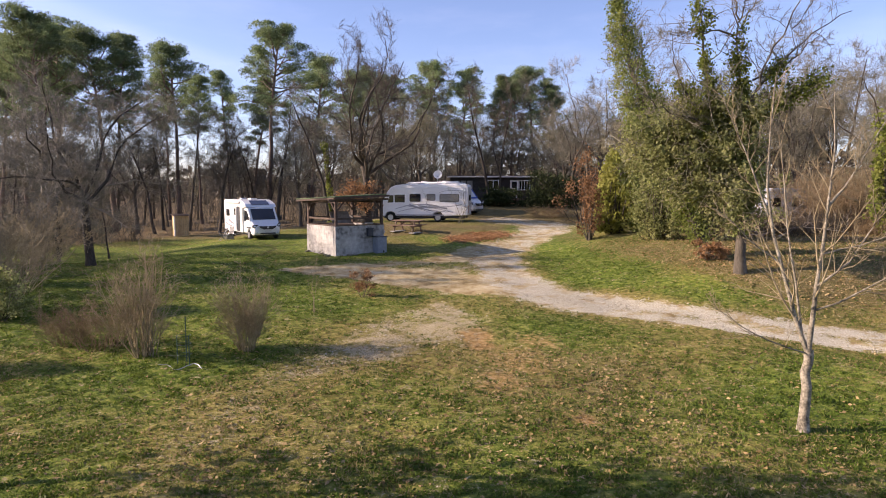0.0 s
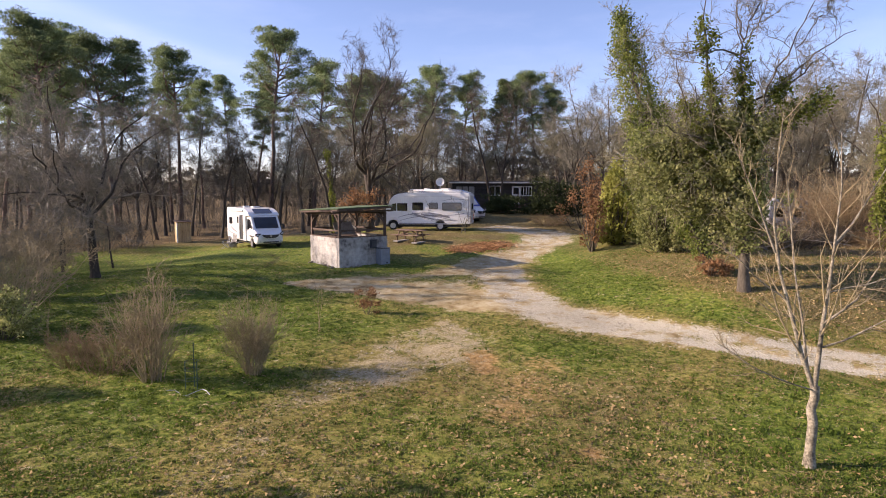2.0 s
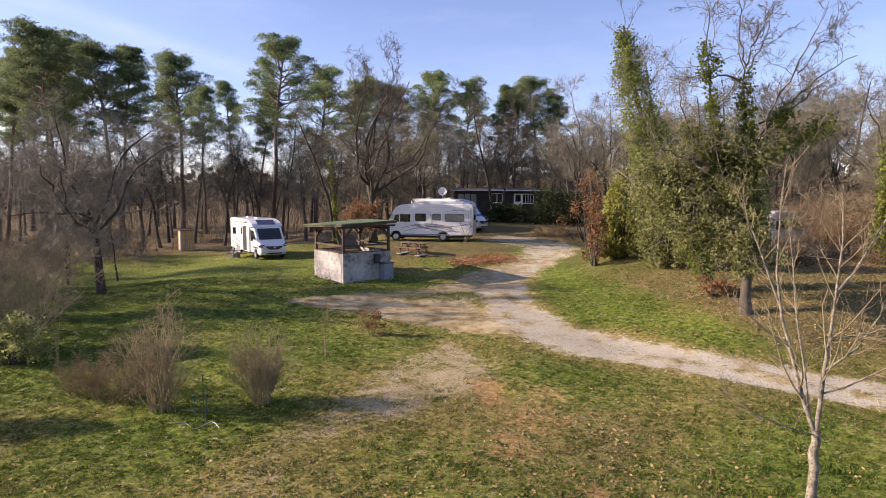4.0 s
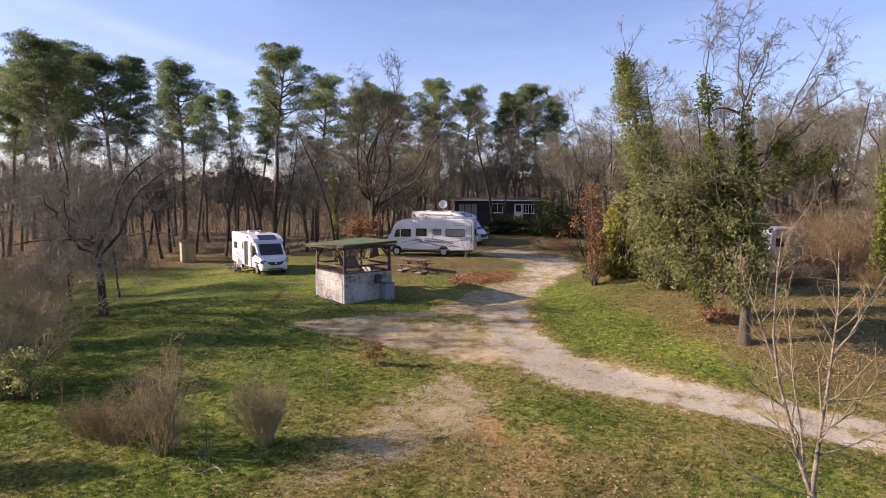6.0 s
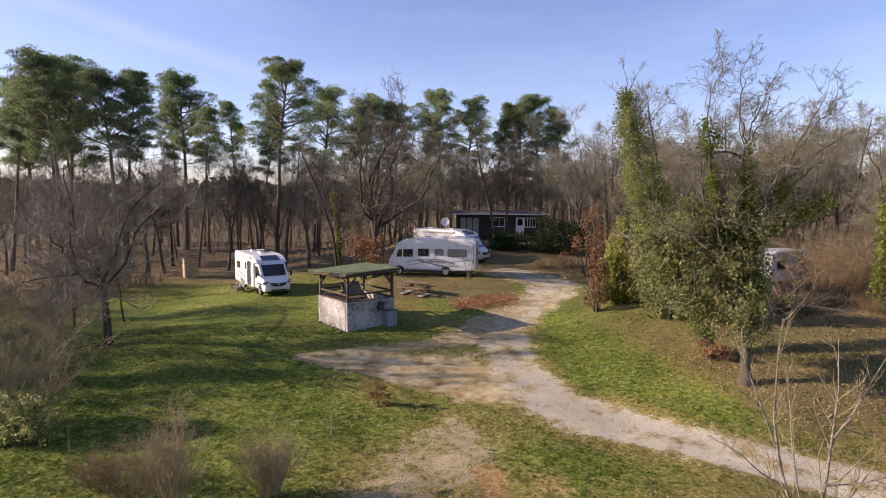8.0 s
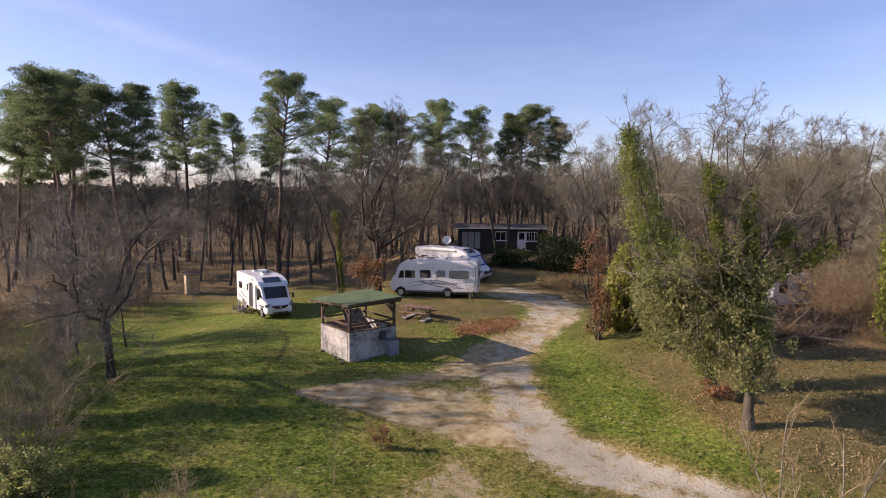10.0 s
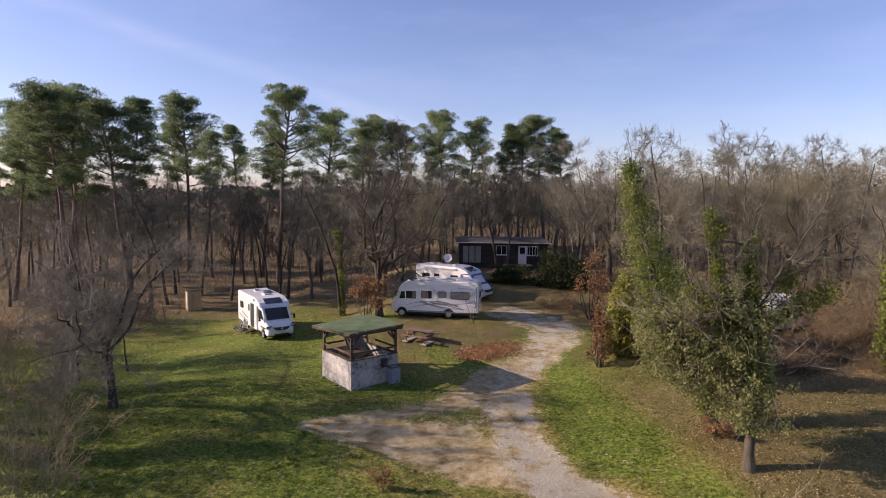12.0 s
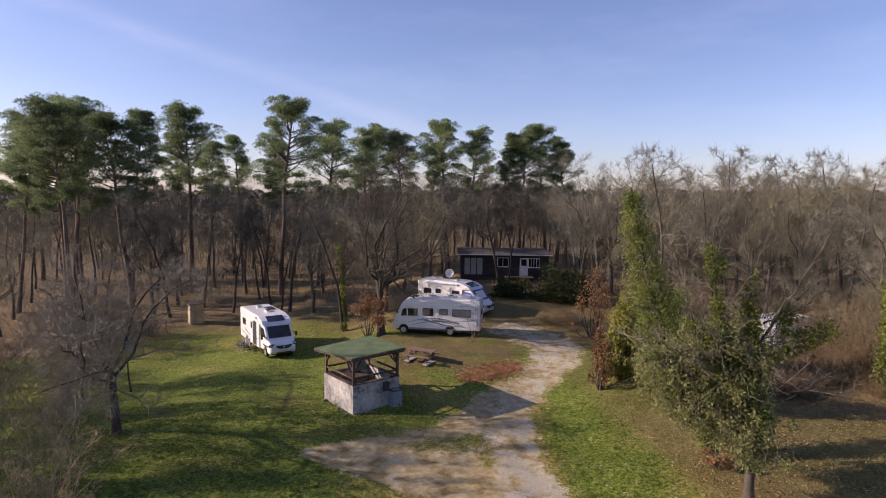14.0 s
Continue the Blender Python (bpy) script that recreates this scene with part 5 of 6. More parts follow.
FIELD_STONE = mat("dull_field_stone", [(0.1, 0.09, 0.07), (0.19, 0.17, 0.135), (0.3, 0.27, 0.22)], 0.95, 5, 30, 0.5, 0.01)


def rubble():
    rng = random.Random(12)
    for i in range(12):
        u = rng.uniform(0, 1)
        if i % 2:
            lx, ly = -0.12 - rng.random() * 0.35, u * 3.1
        else:
            lx, ly = u * 2.0, -0.12 - rng.random() * 0.35
        p = pose(-5.68, 32.25, 0, 0, 0, 40) @ Vector((lx, ly, 0))
        r = rng.uniform(0.04, 0.11)
        st = thing("stone", "rough dull stone lying at the shelter's foot", "stone", pose(p.x, p.y, on(p.x, p.y, 0.01), rng.uniform(0, 20), 0, rng.uniform(0, 360)), "stones at the shelter's foot")
        bm = bmesh.new()
        bmesh.ops.create_icosphere(bm, subdivisions=2, radius=r)
        for v in bm.verts:
            k = 1 + 0.25 * noise.noise(v.co * 9 + Vector((i, 0, 0)))
            v.co = Vector((v.co.x * 1.3 * k, v.co.y * k, v.co.z * 0.6 * k + r * 0.2))
        part("rock", bm, FIELD_STONE, st)


rubble()


# ---- single trees and bushes of the meadow ----
def young_tree():
    rng = np.random.default_rng(11)
    x, y = 6.35, 10.45
    t = thing("young_tree", "young pale-barked leafless tree with several stems", "tree", pose(x, y, on(x, y)))

    def line(pts, r0, r1, n=7):
        p = np.array(pts, float)
        s = np.linspace(0, len(p) - 1, n)
        i = np.minimum(s.astype(int), len(p) - 2)
        q = p[i] + (p[i + 1] - p[i]) * (s - i)[:, None]
        q[1:-1] += rng.normal(size=(n - 2, 3)) * 0.014
        return q[None], np.linspace(r0, r1, n)[None]

    trunk = line([(0, 0, -0.1), (0.015, 0, 0.5), (0.01, 0, 1.0), (0.02, 0, 1.42)], 0.088, 0.074)
    trunk[1][0, 0] = 0.12
    main = [
        line([(0, 0, 1.36), (-0.22, 0.08, 2.0), (-0.48, 0.12, 3.0), (-0.72, 0.18, 3.9), (-0.73, 0.2, 5.0), (-0.68, 0.2, 6.1)], 0.07, 0.012),
        line([(0.01, 0, 1.38), (0.05, 0, 2.2), (0.1, -0.1, 3.2), (0.2, -0.1, 4.4), (0.15, -0.1, 5.8)], 0.075, 0.012),
        line([(-0.06, 0.04, 1.5), (-0.12, 0.3, 2.6), (-0.22, 0.5, 3.6), (-0.32, 0.6, 5.0)], 0.042, 0.01),
        line([(0.14, -0.1, 3.9), (0.55, 0.1, 4.25), (1.0, 0.2, 4.9), (1.45, 0.3, 5.6)], 0.04, 0.008),
        line([(0.08, -0.05, 2.55), (0.5, -0.2, 3.0), (0.95, -0.3, 3.9), (1.25, -0.3, 4.8)], 0.036, 0.008),
    ]
    main += [
        line([(0.05, 0, 2.1), (0.7, -0.2, 2.45), (1.3, -0.4, 2.9), (1.9, -0.5, 3.3)], 0.032, 0.007),
        line([(0.1, -0.1, 3.1), (0.6, -0.3, 3.25), (1.1, -0.5, 3.5), (1.7, -0.6, 3.75)], 0.028, 0.007),
        line([(-0.04, -0.03, 1.36), (-0.8, -0.2, 1.62), (-1.3, -0.3, 1.9), (-1.85, -0.3, 2.25)], 0.022, 0.005),
        line([(-0.46, 0.12, 2.9), (-0.9, 0.1, 3.2), (-1.35, 0.0, 3.6), (-1.8, -0.1, 3.9)], 0.026, 0.006),
        line([(-0.7, 0.18, 3.75), (-1.0, 0.2, 4.5), (-1.3, 0.2, 5.2), (-1.6, 0.2, 5.8)], 0.034, 0.007),
    ]
    P = np.concatenate([a for a, b in main])
    R = np.concatenate([b for a, b in main]) * 0.64
    S, SR = sprout(rng, P, R, 11, (0.15, 1.0), (20, 60), (0.2, 0.48), 5, 0.16, 0.16, 0.55, 0.35, 0.0065)
    W, WR = sprout(rng, S, SR, 5, (0.15, 1.0), (20, 55), (0.3, 0.6), 3, 0.14, 0.18, 0.6, 0.5, 0.004)
    put("trunk", quick("trunk", *tubes([(*trunk, 12)])), BIRCH, t, "pale mottled trunk")
    for i in range(len(P)):
        put("stem", quick("stem", *tubes([(P[i:i + 1], R[i:i + 1], 8)])), BIRCH, t)
    put("crown", quick("crown", *tubes([(S, SR, 4), (W, WR, 3)])), TWIG_TAN, t)


young_tree()
tree_of("tree", bare_meshes(33, 11.4, 0.23, 84, 8, 7, fork=8, angle=(30, 75), reach=(0.42, 0.7), up=0.07, lean=(-0.04, 0.02), fine=0.0065, open_=(20, 62), low=0.34, tips=4, tip=0.45), (BARK_DARK, TWIG_PALE), "leafless round-crowned tree with dark trunk on the lawn", "tree", pose(-17.25, 29.8, on(-17.25, 29.8)))
oak = tree_of("oak", bare_meshes(5, 16.2, 0.32, 56, 7, 6, fork=8, angle=(25, 65), reach=(0.4, 0.65), up=0.07, fine=0.0075, open_=(24, 64), low=0.3, tips=4, tip=0.5), (BARK_DARK, TWIG_DARK), "tall leafless oak with spreading crown behind the shelter", "tree", pose(-5.7, 46.6, on(-5.7, 46.6)))


def ivy_on(rng, P, R, count, thick, sag=0.1):
    """Leaf places round the stems P."""
    m, n = R.shape
    seg = np.linalg.norm(P[:, 1:] - P[:, :-1], axis=2)
    w = (seg * 1.0).ravel()
    pick = rng.choice(len(w), count, p=w / w.sum())
    i, j = np.divmod(pick, n - 1)
    f = rng.uniform(0, 1, count)[:, None]
    c = P[i, j] * (1 - f) + P[i, j + 1] * f
    d = unit(rng.normal(size=(count, 3)) * np.array((1, 1, 0.5)))
    lump = 0.65 + 0.5 * np.sin(c[:, 2:3] * 2.3 + i[:, None]) * np.sin(c[:, 0:1] * 3.1 + 1)
    return c + d * thick * lump * rng.uniform(0.55, 1.15, (count, 1)) - np.array((0, 0, sag)) * rng.uniform(0, 1, (count, 1))


def ivy_oak():
    rng = np.random.default_rng(31)
    x, y = 10.95, 22.35
    t = thing("ivy_tree", "leafless oak heavily clad in ivy beside the track", "tree", pose(x, y, on(x, y)))
    T = np.array([[(0, 0, -0.15), (-0.05, 0, 0.7), (0.0, 0.05, 1.6), (0.05, 0.1, 2.8), (0.1, 0.1, 4.0), (0.05, 0.15, 5.0), (0.1, 0.2, 6.2)]], float)
    TR = np.array([[0.26, 0.18, 0.18, 0.2, 0.2, 0.18, 0.15]])
    # each bough: where it leaves the tree, where it ends, and how far it bows sideways
    boughs = np.array([
        (0.0, 0.1, 4.2, -1.4, 0.1, 11.3, -0.5), (0.1, 0.1, 5.0, -0.3, 0.1, 10.2, 0.1), (0.0, 0.1, 3.8, -2.3, 0.4, 8.8, -0.6), (0.3, 0.2, 6.0, 4.2, 0.5, 9.9, -0.6),
        (0.1, 0.1, 5.0, 3.0, -0.4, 7.4, -0.1), (-0.1, 0.0, 8.8, -2.6, -0.2, 8.85, 0.0), (-0.1, 0.0, 9.2, 1.4, 0.8, 12.1, -0.1), (-1.3, 0.1, 11.1, -1.35, 0.0, 13.3, 0.2),
        (0.0, 0.0, 9.0, 1.9, 2.4, 12.2, 0.2), (-0.1, 0.0, 9.3, -0.3, -0.2, 12.5, -0.3), (2.1, 0.4, 9.1, 3.2, 0.1, 11.4, 0.15), (0.55, 0.2, 7.1, 2.7, -0.5, 9.0, 0.4),
        (-0.6, 0.2, 5.2, -4.0, -0.4, 6.6, -0.1), (0.1, 0.2, 5.8, 1.5, -2.0, 10.8, 0.1)])
    t_ = np.linspace(0, 1, 6)[None, :, None]
    mains = boughs[:, None, :3] * (1 - t_) + boughs[:, None, 3:6] * t_
    mains[:, :, 0] += boughs[:, 6:] * np.sin(t_[:, :, 0] * np.pi)
    k = len(mains)
    mains[:, :, 2] = np.where(mains[:, :, 2] > 5, 5 + (mains[:, :, 2] - 5) * 0.94, mains[:, :, 2])
    mains[:, :, 0] -= 0.35 * np.clip((mains[:, :, 2] - 4) / 3, 0, 1)
    mains[:, 1:] += rng.normal(size=mains[:, 1:].shape) * 0.06
    fine_ = np.linspace(0, 5, 16)
    at_ = np.minimum(fine_.astype(int), 4)
    mains = mains[:, at_] + (mains[:, at_ + 1] - mains[:, at_]) * (fine_ - at_)[None, :, None] + rng.normal(size=(k, 16, 3)) * np.array((0.03, 0.03, 0.04))
    MR = np.linspace(0.066, 0.012, 16)[None] * np.array((1.1, 1.1, 0.9, 0.95, 0.7, 0.65, 0.55, 0.3, 0.5, 0.5, 0.4, 0.6, 0.6, 0.7))[:, None]
    L, LR = sprout(rng, mains, MR, 13, (0.2, 1.0), (30, 75), (0.2, 0.45), 6, 0.08, 0.36, 0.5, 0.3, 0.01, shrink=0.3)
    S, SR = sprout(rng, L, LR, 7, (0.15, 1.0), (25, 70), (0.3, 0.6), 4, 0.08, 0.35, 0.5, 0.35, 0.007)
    W, WR = sprout(rng, S, SR, 7, (0.1, 1.0), (25, 70), (0.3, 0.6), 2, 0.06, 0.25, 0.6, 0.5, 0.0045)
    put("trunk", quick("trunk", *tubes([(T, TR, 12)])), BARK, t, "grey trunk bare at its foot")
    for i in range(len(mains)):
        put("limb", quick("limb", *tubes([(mains[i:i + 1], MR[i:i + 1], 7)])), BARK, t)
    put("crown", quick("crown", *tubes([(L, LR, 5), (S, SR, 3), (W, WR, 3)])), TWIG, t)
    # ivy: dense on trunk and lower limbs, thinner on three risers
    C = [ivy_on(rng, T[:, 2:], TR[:, 2:], 13000, 0.6, 0.25), ivy_on(rng, mains[[0, 1, 2]][:, :7], MR[[0, 1, 2]][:, :7], 4200, 0.32)]
    put("ivy", quick("ivy", *leaves(rng, np.concatenate(C), 0.105), False), IVY, t, "glossy green ivy leaves")
    k = 270
    u = rng.uniform(0, 1, k) ** 1.2
    lo_, hi_ = 2.0 + 2.0 * u, 5.9 + 0.5 * np.sin(u * 5)
    C0 = np.stack([-3.1 * u + 0.1, 1.9 * u, lo_ + (hi_ - lo_) * rng.uniform(0, 1, k)], 1) + rng.normal(size=(k, 3)) * np.array((0.25, 0.5, 0.15))
    D = cloud(rng, cloud(rng, C0, 2, (0.32, 0.32, 0.32)), 62, (0.14, 0.14, 0.17))
    put("hanging_ivy", quick("hanging_ivy", *leaves(rng, D, 0.122), False), LAUREL, t, "tangle of hanging ivy and brambles")
    B = cloud(rng, C0, 3, (0.4, 0.5, 0.3))
    d = unit(rng.normal(size=B.shape) * np.array((1, 1, 0.7)))
    Q = np.stack([B, B + d * 0.55, B + d * 1.05 + rng.normal(size=B.shape) * 0.16 - np.array((0, 0, 0.1))], 1)
    put("tangle", quick("tangle", *tubes([(Q, np.full(Q.shape[:2], 0.007), 3)])), TWIG, t, "dead twigs caught in the ivy")
    high = cloud(rng, np.array([(1.5, -0.3, 6.3), (1.9, -0.4, 6.6), (2.2, -0.4, 6.9), (1.0, -0.2, 5.9), (0.9, -0.2, 6.9), (1.1, 0.0, 7.3)]), 6, (0.22, 0.22, 0.26))
    E_ = np.concatenate([cloud(rng, high, 45, (0.15, 0.15, 0.16)), cloud(rng, ivy_on(rng, mains[[0, 1]][:, 3:13], MR[[0, 1]][:, 3:13], 62, 0.34), 48, (0.11, 0.11, 0.15)), cloud(rng, ivy_on(rng, mains[[2]][:, 4:11], MR[[2]][:, 4:11], 24, 0.36), 48, (0.13, 0.13, 0.15))])
    put("young_ivy", quick("young_ivy", *leaves(rng, E_, 0.115), False), IVY_LIGHT, t, "yellow-green ivy")


ivy_oak()


def ivy_column():
    rng = np.random.default_rng(41)
    x, y = 11.2, 25.6
    t = thing("ivy_tree", "narrow tree wholly wrapped in yellow-green ivy", "tree", pose(x, y, on(x, y)))
    T = np.array([[(0, 0, -0.1), (-0.6, 0.4, 1.5), (-1.25, 0.9, 3.0), (-1.8, 1.3, 4.4), (-2.2, 1.7, 5.8), (-2.55, 2.1, 7.2), (-2.85, 2.5, 8.6), (-3.15, 2.8, 10.2), (-3.4, 2.9, 11.8)]])
    TR = np.array([[0.26, 0.2, 0.18, 0.16, 0.14, 0.12, 0.1, 0.07, 0.04]])
    L, LR = sprout(rng, T, TR, 24, (0.3, 1.0), (35, 75), (0.1, 0.26), 5, 0.14, 0.25, 0.4, 0.3, 0.01)
    S, SR = sprout(rng, L, LR, 7, (0.3, 1.0), (25, 60), (0.35, 0.6), 4, 0.1, 0.3, 0.55, 0.35, 0.007)
    W, WR = sprout(rng, S, SR, 5, (0.2, 1.0), (25, 60), (0.3, 0.6), 2, 0.06, 0.25, 0.6, 0.5, 0.005)
    put("trunk", quick("trunk", *tubes([(T, TR, 8)])), BARK, t)
    put("crown", quick("crown", *tubes([(L, LR, 5), (S, SR, 3), (W, WR, 3)])), TWIG, t)
    k = 370
    z = rng.uniform(0.7, 11.4, k)
    rad = np.interp(z, [0.7, 2.4, 3.6, 5.5, 8, 10, 11.4], [0.35, 0.4, 0.9, 1.0, 0.88, 0.58, 0.2])
    a = rng.uniform(0, 2 * np.pi, k)
    q = rad * np.sqrt(rng.uniform(0.1, 1, k))
    cx, cy = np.interp(z, T[0, :, 2], T[0, :, 0]), np.interp(z, T[0, :, 2], T[0, :, 1])
    C = cloud(rng, np.stack([cx + q * np.cos(a), cy + q * np.sin(a), z], 1), 52, (0.17, 0.17, 0.22))
    pick = rng.random(len(C)) < 0.42
    put("ivy", quick("ivy", *leaves(rng, C[pick], 0.105), False), IVY_LIGHT, t, "thick yellow-green ivy")
    put("inner_ivy", quick("inner_ivy", *leaves(rng, C[~pick], 0.105), False), IVY, t, "darker inner ivy")


ivy_column()


def leaf_bush(name, label, x, y, rx, ry, h, count, size, ma, seed, lo=0.1, stems=18, wood=TWIG_DARK, category="bush", long=1.0):
    """A leafy bush: thin stems, and leaves in uneven clumps."""
    rng = np.random.default_rng(seed)
    b = thing(name, label, category, pose(x, y, on(x, y)))
    k = max(10, count // 90)
    a = rng.uniform(0, 2 * np.pi, k)
    q = np.sqrt(rng.uniform(0.05, 1, k))
    z = h * rng.uniform(lo, 0.92, k)
    taper = 1 - 0.45 * (z / h) ** 2
    C = np.stack([rx * q * taper * np.cos(a), ry * q * taper * np.sin(a), z], 1)
    C = C * (1 + 0.18 * np.sin(C[:, 2:3] * 2.1 + np.arctan2(C[:, 1:2], C[:, 0:1]) * 3 + seed))
    D = cloud(rng, C, count // k, (rx * 0.15, ry * 0.15, h * 0.07))
    D = D[D[:, 2] > 0.02]
    base = np.zeros((len(C), 3))
    base[:, :2] = C[:, :2] * 0.15
    mid = (base + C) / 2 + rng.normal(size=C.shape) * 0.12 * h / 3
    P = np.stack([base - np.array((0, 0, 0.08)), mid, C], 1)
    R = np.linspace(0.028, 0.008, 3)[None] * np.ones((k, 1)) * h / 3
    tagged(put("branchwork", quick("branchwork", *tubes([(P, R, 4)])), wood, b), kind="stuff")
    put("foliage", quick("foliage", *leaves(rng, D, size, long), False), ma, b)
    return b


leaf_bush("withered_tree", "small tree with withered russet leaves on the bank", 8.45, 35.3, 0.85, 0.85, 3.6, 1700, 0.14, RUST, 51, 0.22)
leaf_bush("bamboo_clump", "yellow-green bamboo clump beside the ivy tree", 10.5, 37.0, 1.3, 1.1, 4.5, 5200, 0.17, BAMBOO, 52, 0.05, long=1.6)
leaf_bush("evergreen_bush", "evergreen bush with mid-green leaves under the ivy tree", 11.4, 32.6, 1.3, 1.1, 4.2, 6500, 0.14, LAUREL, 53, 0.05)
leaf_bush("evergreen_bush", "broad evergreen bush with olive leaves behind the ivy-clad oak", 13.3, 31.2, 1.5, 1.3, 4.4, 7500, 0.14, LAUREL, 68, 0.04)
leaf_bush("evergreen_bush", "tall evergreen bush with bright green leaves beside the bamboo", 12.4, 36.4, 1.6, 1.4, 5.2, 7000, 0.16, IVY, 69, 0.04)
leaf_bush("withered_bush", "low bush of withered russet leaves by the ivy-clad oak", 10.95, 25.1, 0.9, 0.6, 1.0, 900, 0.12, RUST, 55, 0.05)
leaf_bush("dark_bush", "broad dark evergreen bush before the cabin", 10.6, 57.6, 2.9, 2.0, 3.2, 8000, 0.17, DARK_LEAF, 56, 0.02)
leaf_bush("dark_bush", "low dark evergreen hedge beside the cabin steps", 5.6, 59.2, 2.2, 1.4, 1.7, 4000, 0.2, DARK_LEAF, 57, 0.02)
leaf_bush("withered_bush", "russet withered leaves on shoots round the oak", -6.7, 46.3, 2.1, 1.2, 3.3, 1700, 0.15, RUST, 58, 0.48)
leaf_bush("withered_tree", "russet leaved young oak at the wood's edge", 10.5, 46.4, 1.6, 1.4, 5.2, 1400, 0.16, RUST, 59, 0.25)
leaf_bush("withered_bush", "small russet bush in the meadow grass", -2.9, 21.85, 0.55, 0.5, 0.95, 900, 0.07, RUST, 60, 0.05)
leaf_bush("evergreen_bush", "green bush in rough grass at the lawn's edge", -13.6, 18.3, 0.9, 0.9, 1.7, 2500, 0.1, LAUREL, 63, 0.05)
leaf_bush("evergreen_bush", "ivy-grown trunk with yellow-green leaves", 24.5, 33.5, 1.1, 1.1, 7.5, 4500, 0.2, IVY_LIGHT, 64, 0.05)

BUSH = dict(tall=shrub_meshes(71, 46, 2.4, 0.42, 7, 5, 0.012, 0.22, 0.16), dense=shrub_meshes(72, 80, 1.8, 0.42, 7, 5, 0.008, 0.2, 0.14), low=shrub_meshes(73, 70, 1.4, 0.9, 7, 5, 0.008, 0.5, 0.2), brush=shrub_meshes(74, 20, 4.2, 0.85, 8, 8, 0.022, 0.9, 0.26, (25, 75)), thin=shrub_meshes(75, 4, 1.9, 0.12, 4, 2, 0.008, 0.05))


def shrub(kind, label, x, y, size=1.0, turn=0.0, ma=TWIG, wide=1.0, group=""):
    m = pose_tree(x, y, turn, size, 0, wide)
    b = thing("bare_bush", label, "bush", m, group)
    for key, me in zip(("branchwork", "crown"), BUSH[kind]):
        o = put(key, me, ma, b)
        if o.data.materials[0] != ma:
            o.material_slots[0].link = "OBJECT"
            o.material_slots[0].material = ma
    return b


shrub("tall", "tall leafless bush of upright tan twigs in the meadow", -7.4, 14.9, 1.08, 0, TWIG_TAN)
shrub("low", "low leafless bush with reddish brown twigs in the meadow", -8.9, 15.7, 1.0, 40, TWIG_RED, 1.1)
shrub("low", "low leafless bush with reddish brown twigs in the meadow", -10.0, 16.1, 0.8, 170, TWIG_RED, 1.0)
shrub("dense", "dense upright leafless bush in the meadow", -5.05, 15.5, 1.05, 0, TWIG_TAN)
shrub("thin", "thin leafless sapling in the grass", -4.15, 19.4, 0.95, 0, TWIG_TAN)
shrub("thin", "thin leafless sapling in the grass", -11.7, 17.5, 1.1, 80, TWIG_TAN)
shrub("low", "heap of dead brown branches beside the cabin drive", 8.4, 50.2, 0.75, 20, TWIG_RED, 2.2)
shrub("low", "heap of dead brown branches beside the cabin drive", 10.4, 50.6, 0.65, 120, TWIG, 2.0)
shrub("thin", "thin leafless sapling beside the motorhome", 1.3, 44.6, 1.25, 120, TWIG, 2.6)
for i, (x, y, s, ma) in enumerate([(-15.0, 20.2, 0.75, TWIG_TAN), (-16.2, 22.4, 0.85, TWIG_TAN), (-19.0, 26.5, 0.9, TWIG_TAN), (-21.5, 31.5, 0.8, TWIG_TAN), (-24.0, 36.0, 0.8, TWIG_TAN), (-18.2, 23.5, 0.9, TWIG), (-26.5, 40.5, 0.85, TWIG), (-23.0, 28.0, 1.0, TWIG_GREY), (-27, 33, 1.0, TWIG)]):
    shrub("brush", "tangled leafless brush at the lawn's edge", x, y, s, 37 * i, ma, 1.0, "brush round the meadow")
for i, (x, y, s, ma) in enumerate([(24.4, 37.2, 0.9, TWIG_RED), (25.6, 39.5, 1.0, TWIG_RED), (27.0, 42.0, 1.05, TWIG), (23.2, 36.4, 0.75, TWIG_RED), (24.0, 38.4, 0.85, TWIG_RED), (28.5, 44.0, 1.0, TWIG_RED), (26.4, 38.0, 0.9, TWIG_TAN)]):
    shrub("brush", "dense leafless red-brown brush beside the wood", x, y, s, 53 * i, ma, 1.1, "brush beside the wood")
rngp = random.Random(8)
for i in range(46):
    x, y = rngp.uniform(15.5, 38), rngp.uniform(35, 51)
    if x < 15.5 + max(0, 31 - y) * 0.9 or 0.46 < x / y < 0.61 and y < 45.5 or abs(x - 23.5) < 3.0 and y < 45.5:
        continue
    shrub("brush", "dense leafless red-brown brush beside the wood", x, y, rngp.uniform(0.7, 1.25), rngp.uniform(0, 360), rngp.choice([TWIG_RED, TWIG_TAN, TWIG_RED, TWIG]), 1.1, "brush beside the wood")


# brush added on the caravan's sunny side to shade its white body
for i, (x, y, s_) in enumerate([(19.6, 42.6, 1.0), (20.2, 44.6, 1.1), (18.4, 44.0, 1.15), (17.6, 42.0, 0.9)]):
    shrub("brush", "dense leafless brush round the hidden caravan", x, y, s_, 71 * i, TWIG, 1.1, "brush beside the wood")
rngt = random.Random(21)
for i in range(26):
    x, y = rngt.uniform(17.5, 25), rngt.uniform(33.5, 38.5)
    shrub("low", "low dark tangle of brambles and dead twigs under the trees", x, y, rngt.uniform(0.6, 0.95), rngt.uniform(0, 360), rngt.choice([TWIG_DARK, TWIG_RED, TWIG_DARK]), 1.7, "tangles under the trees")


rngl = random.Random(33)
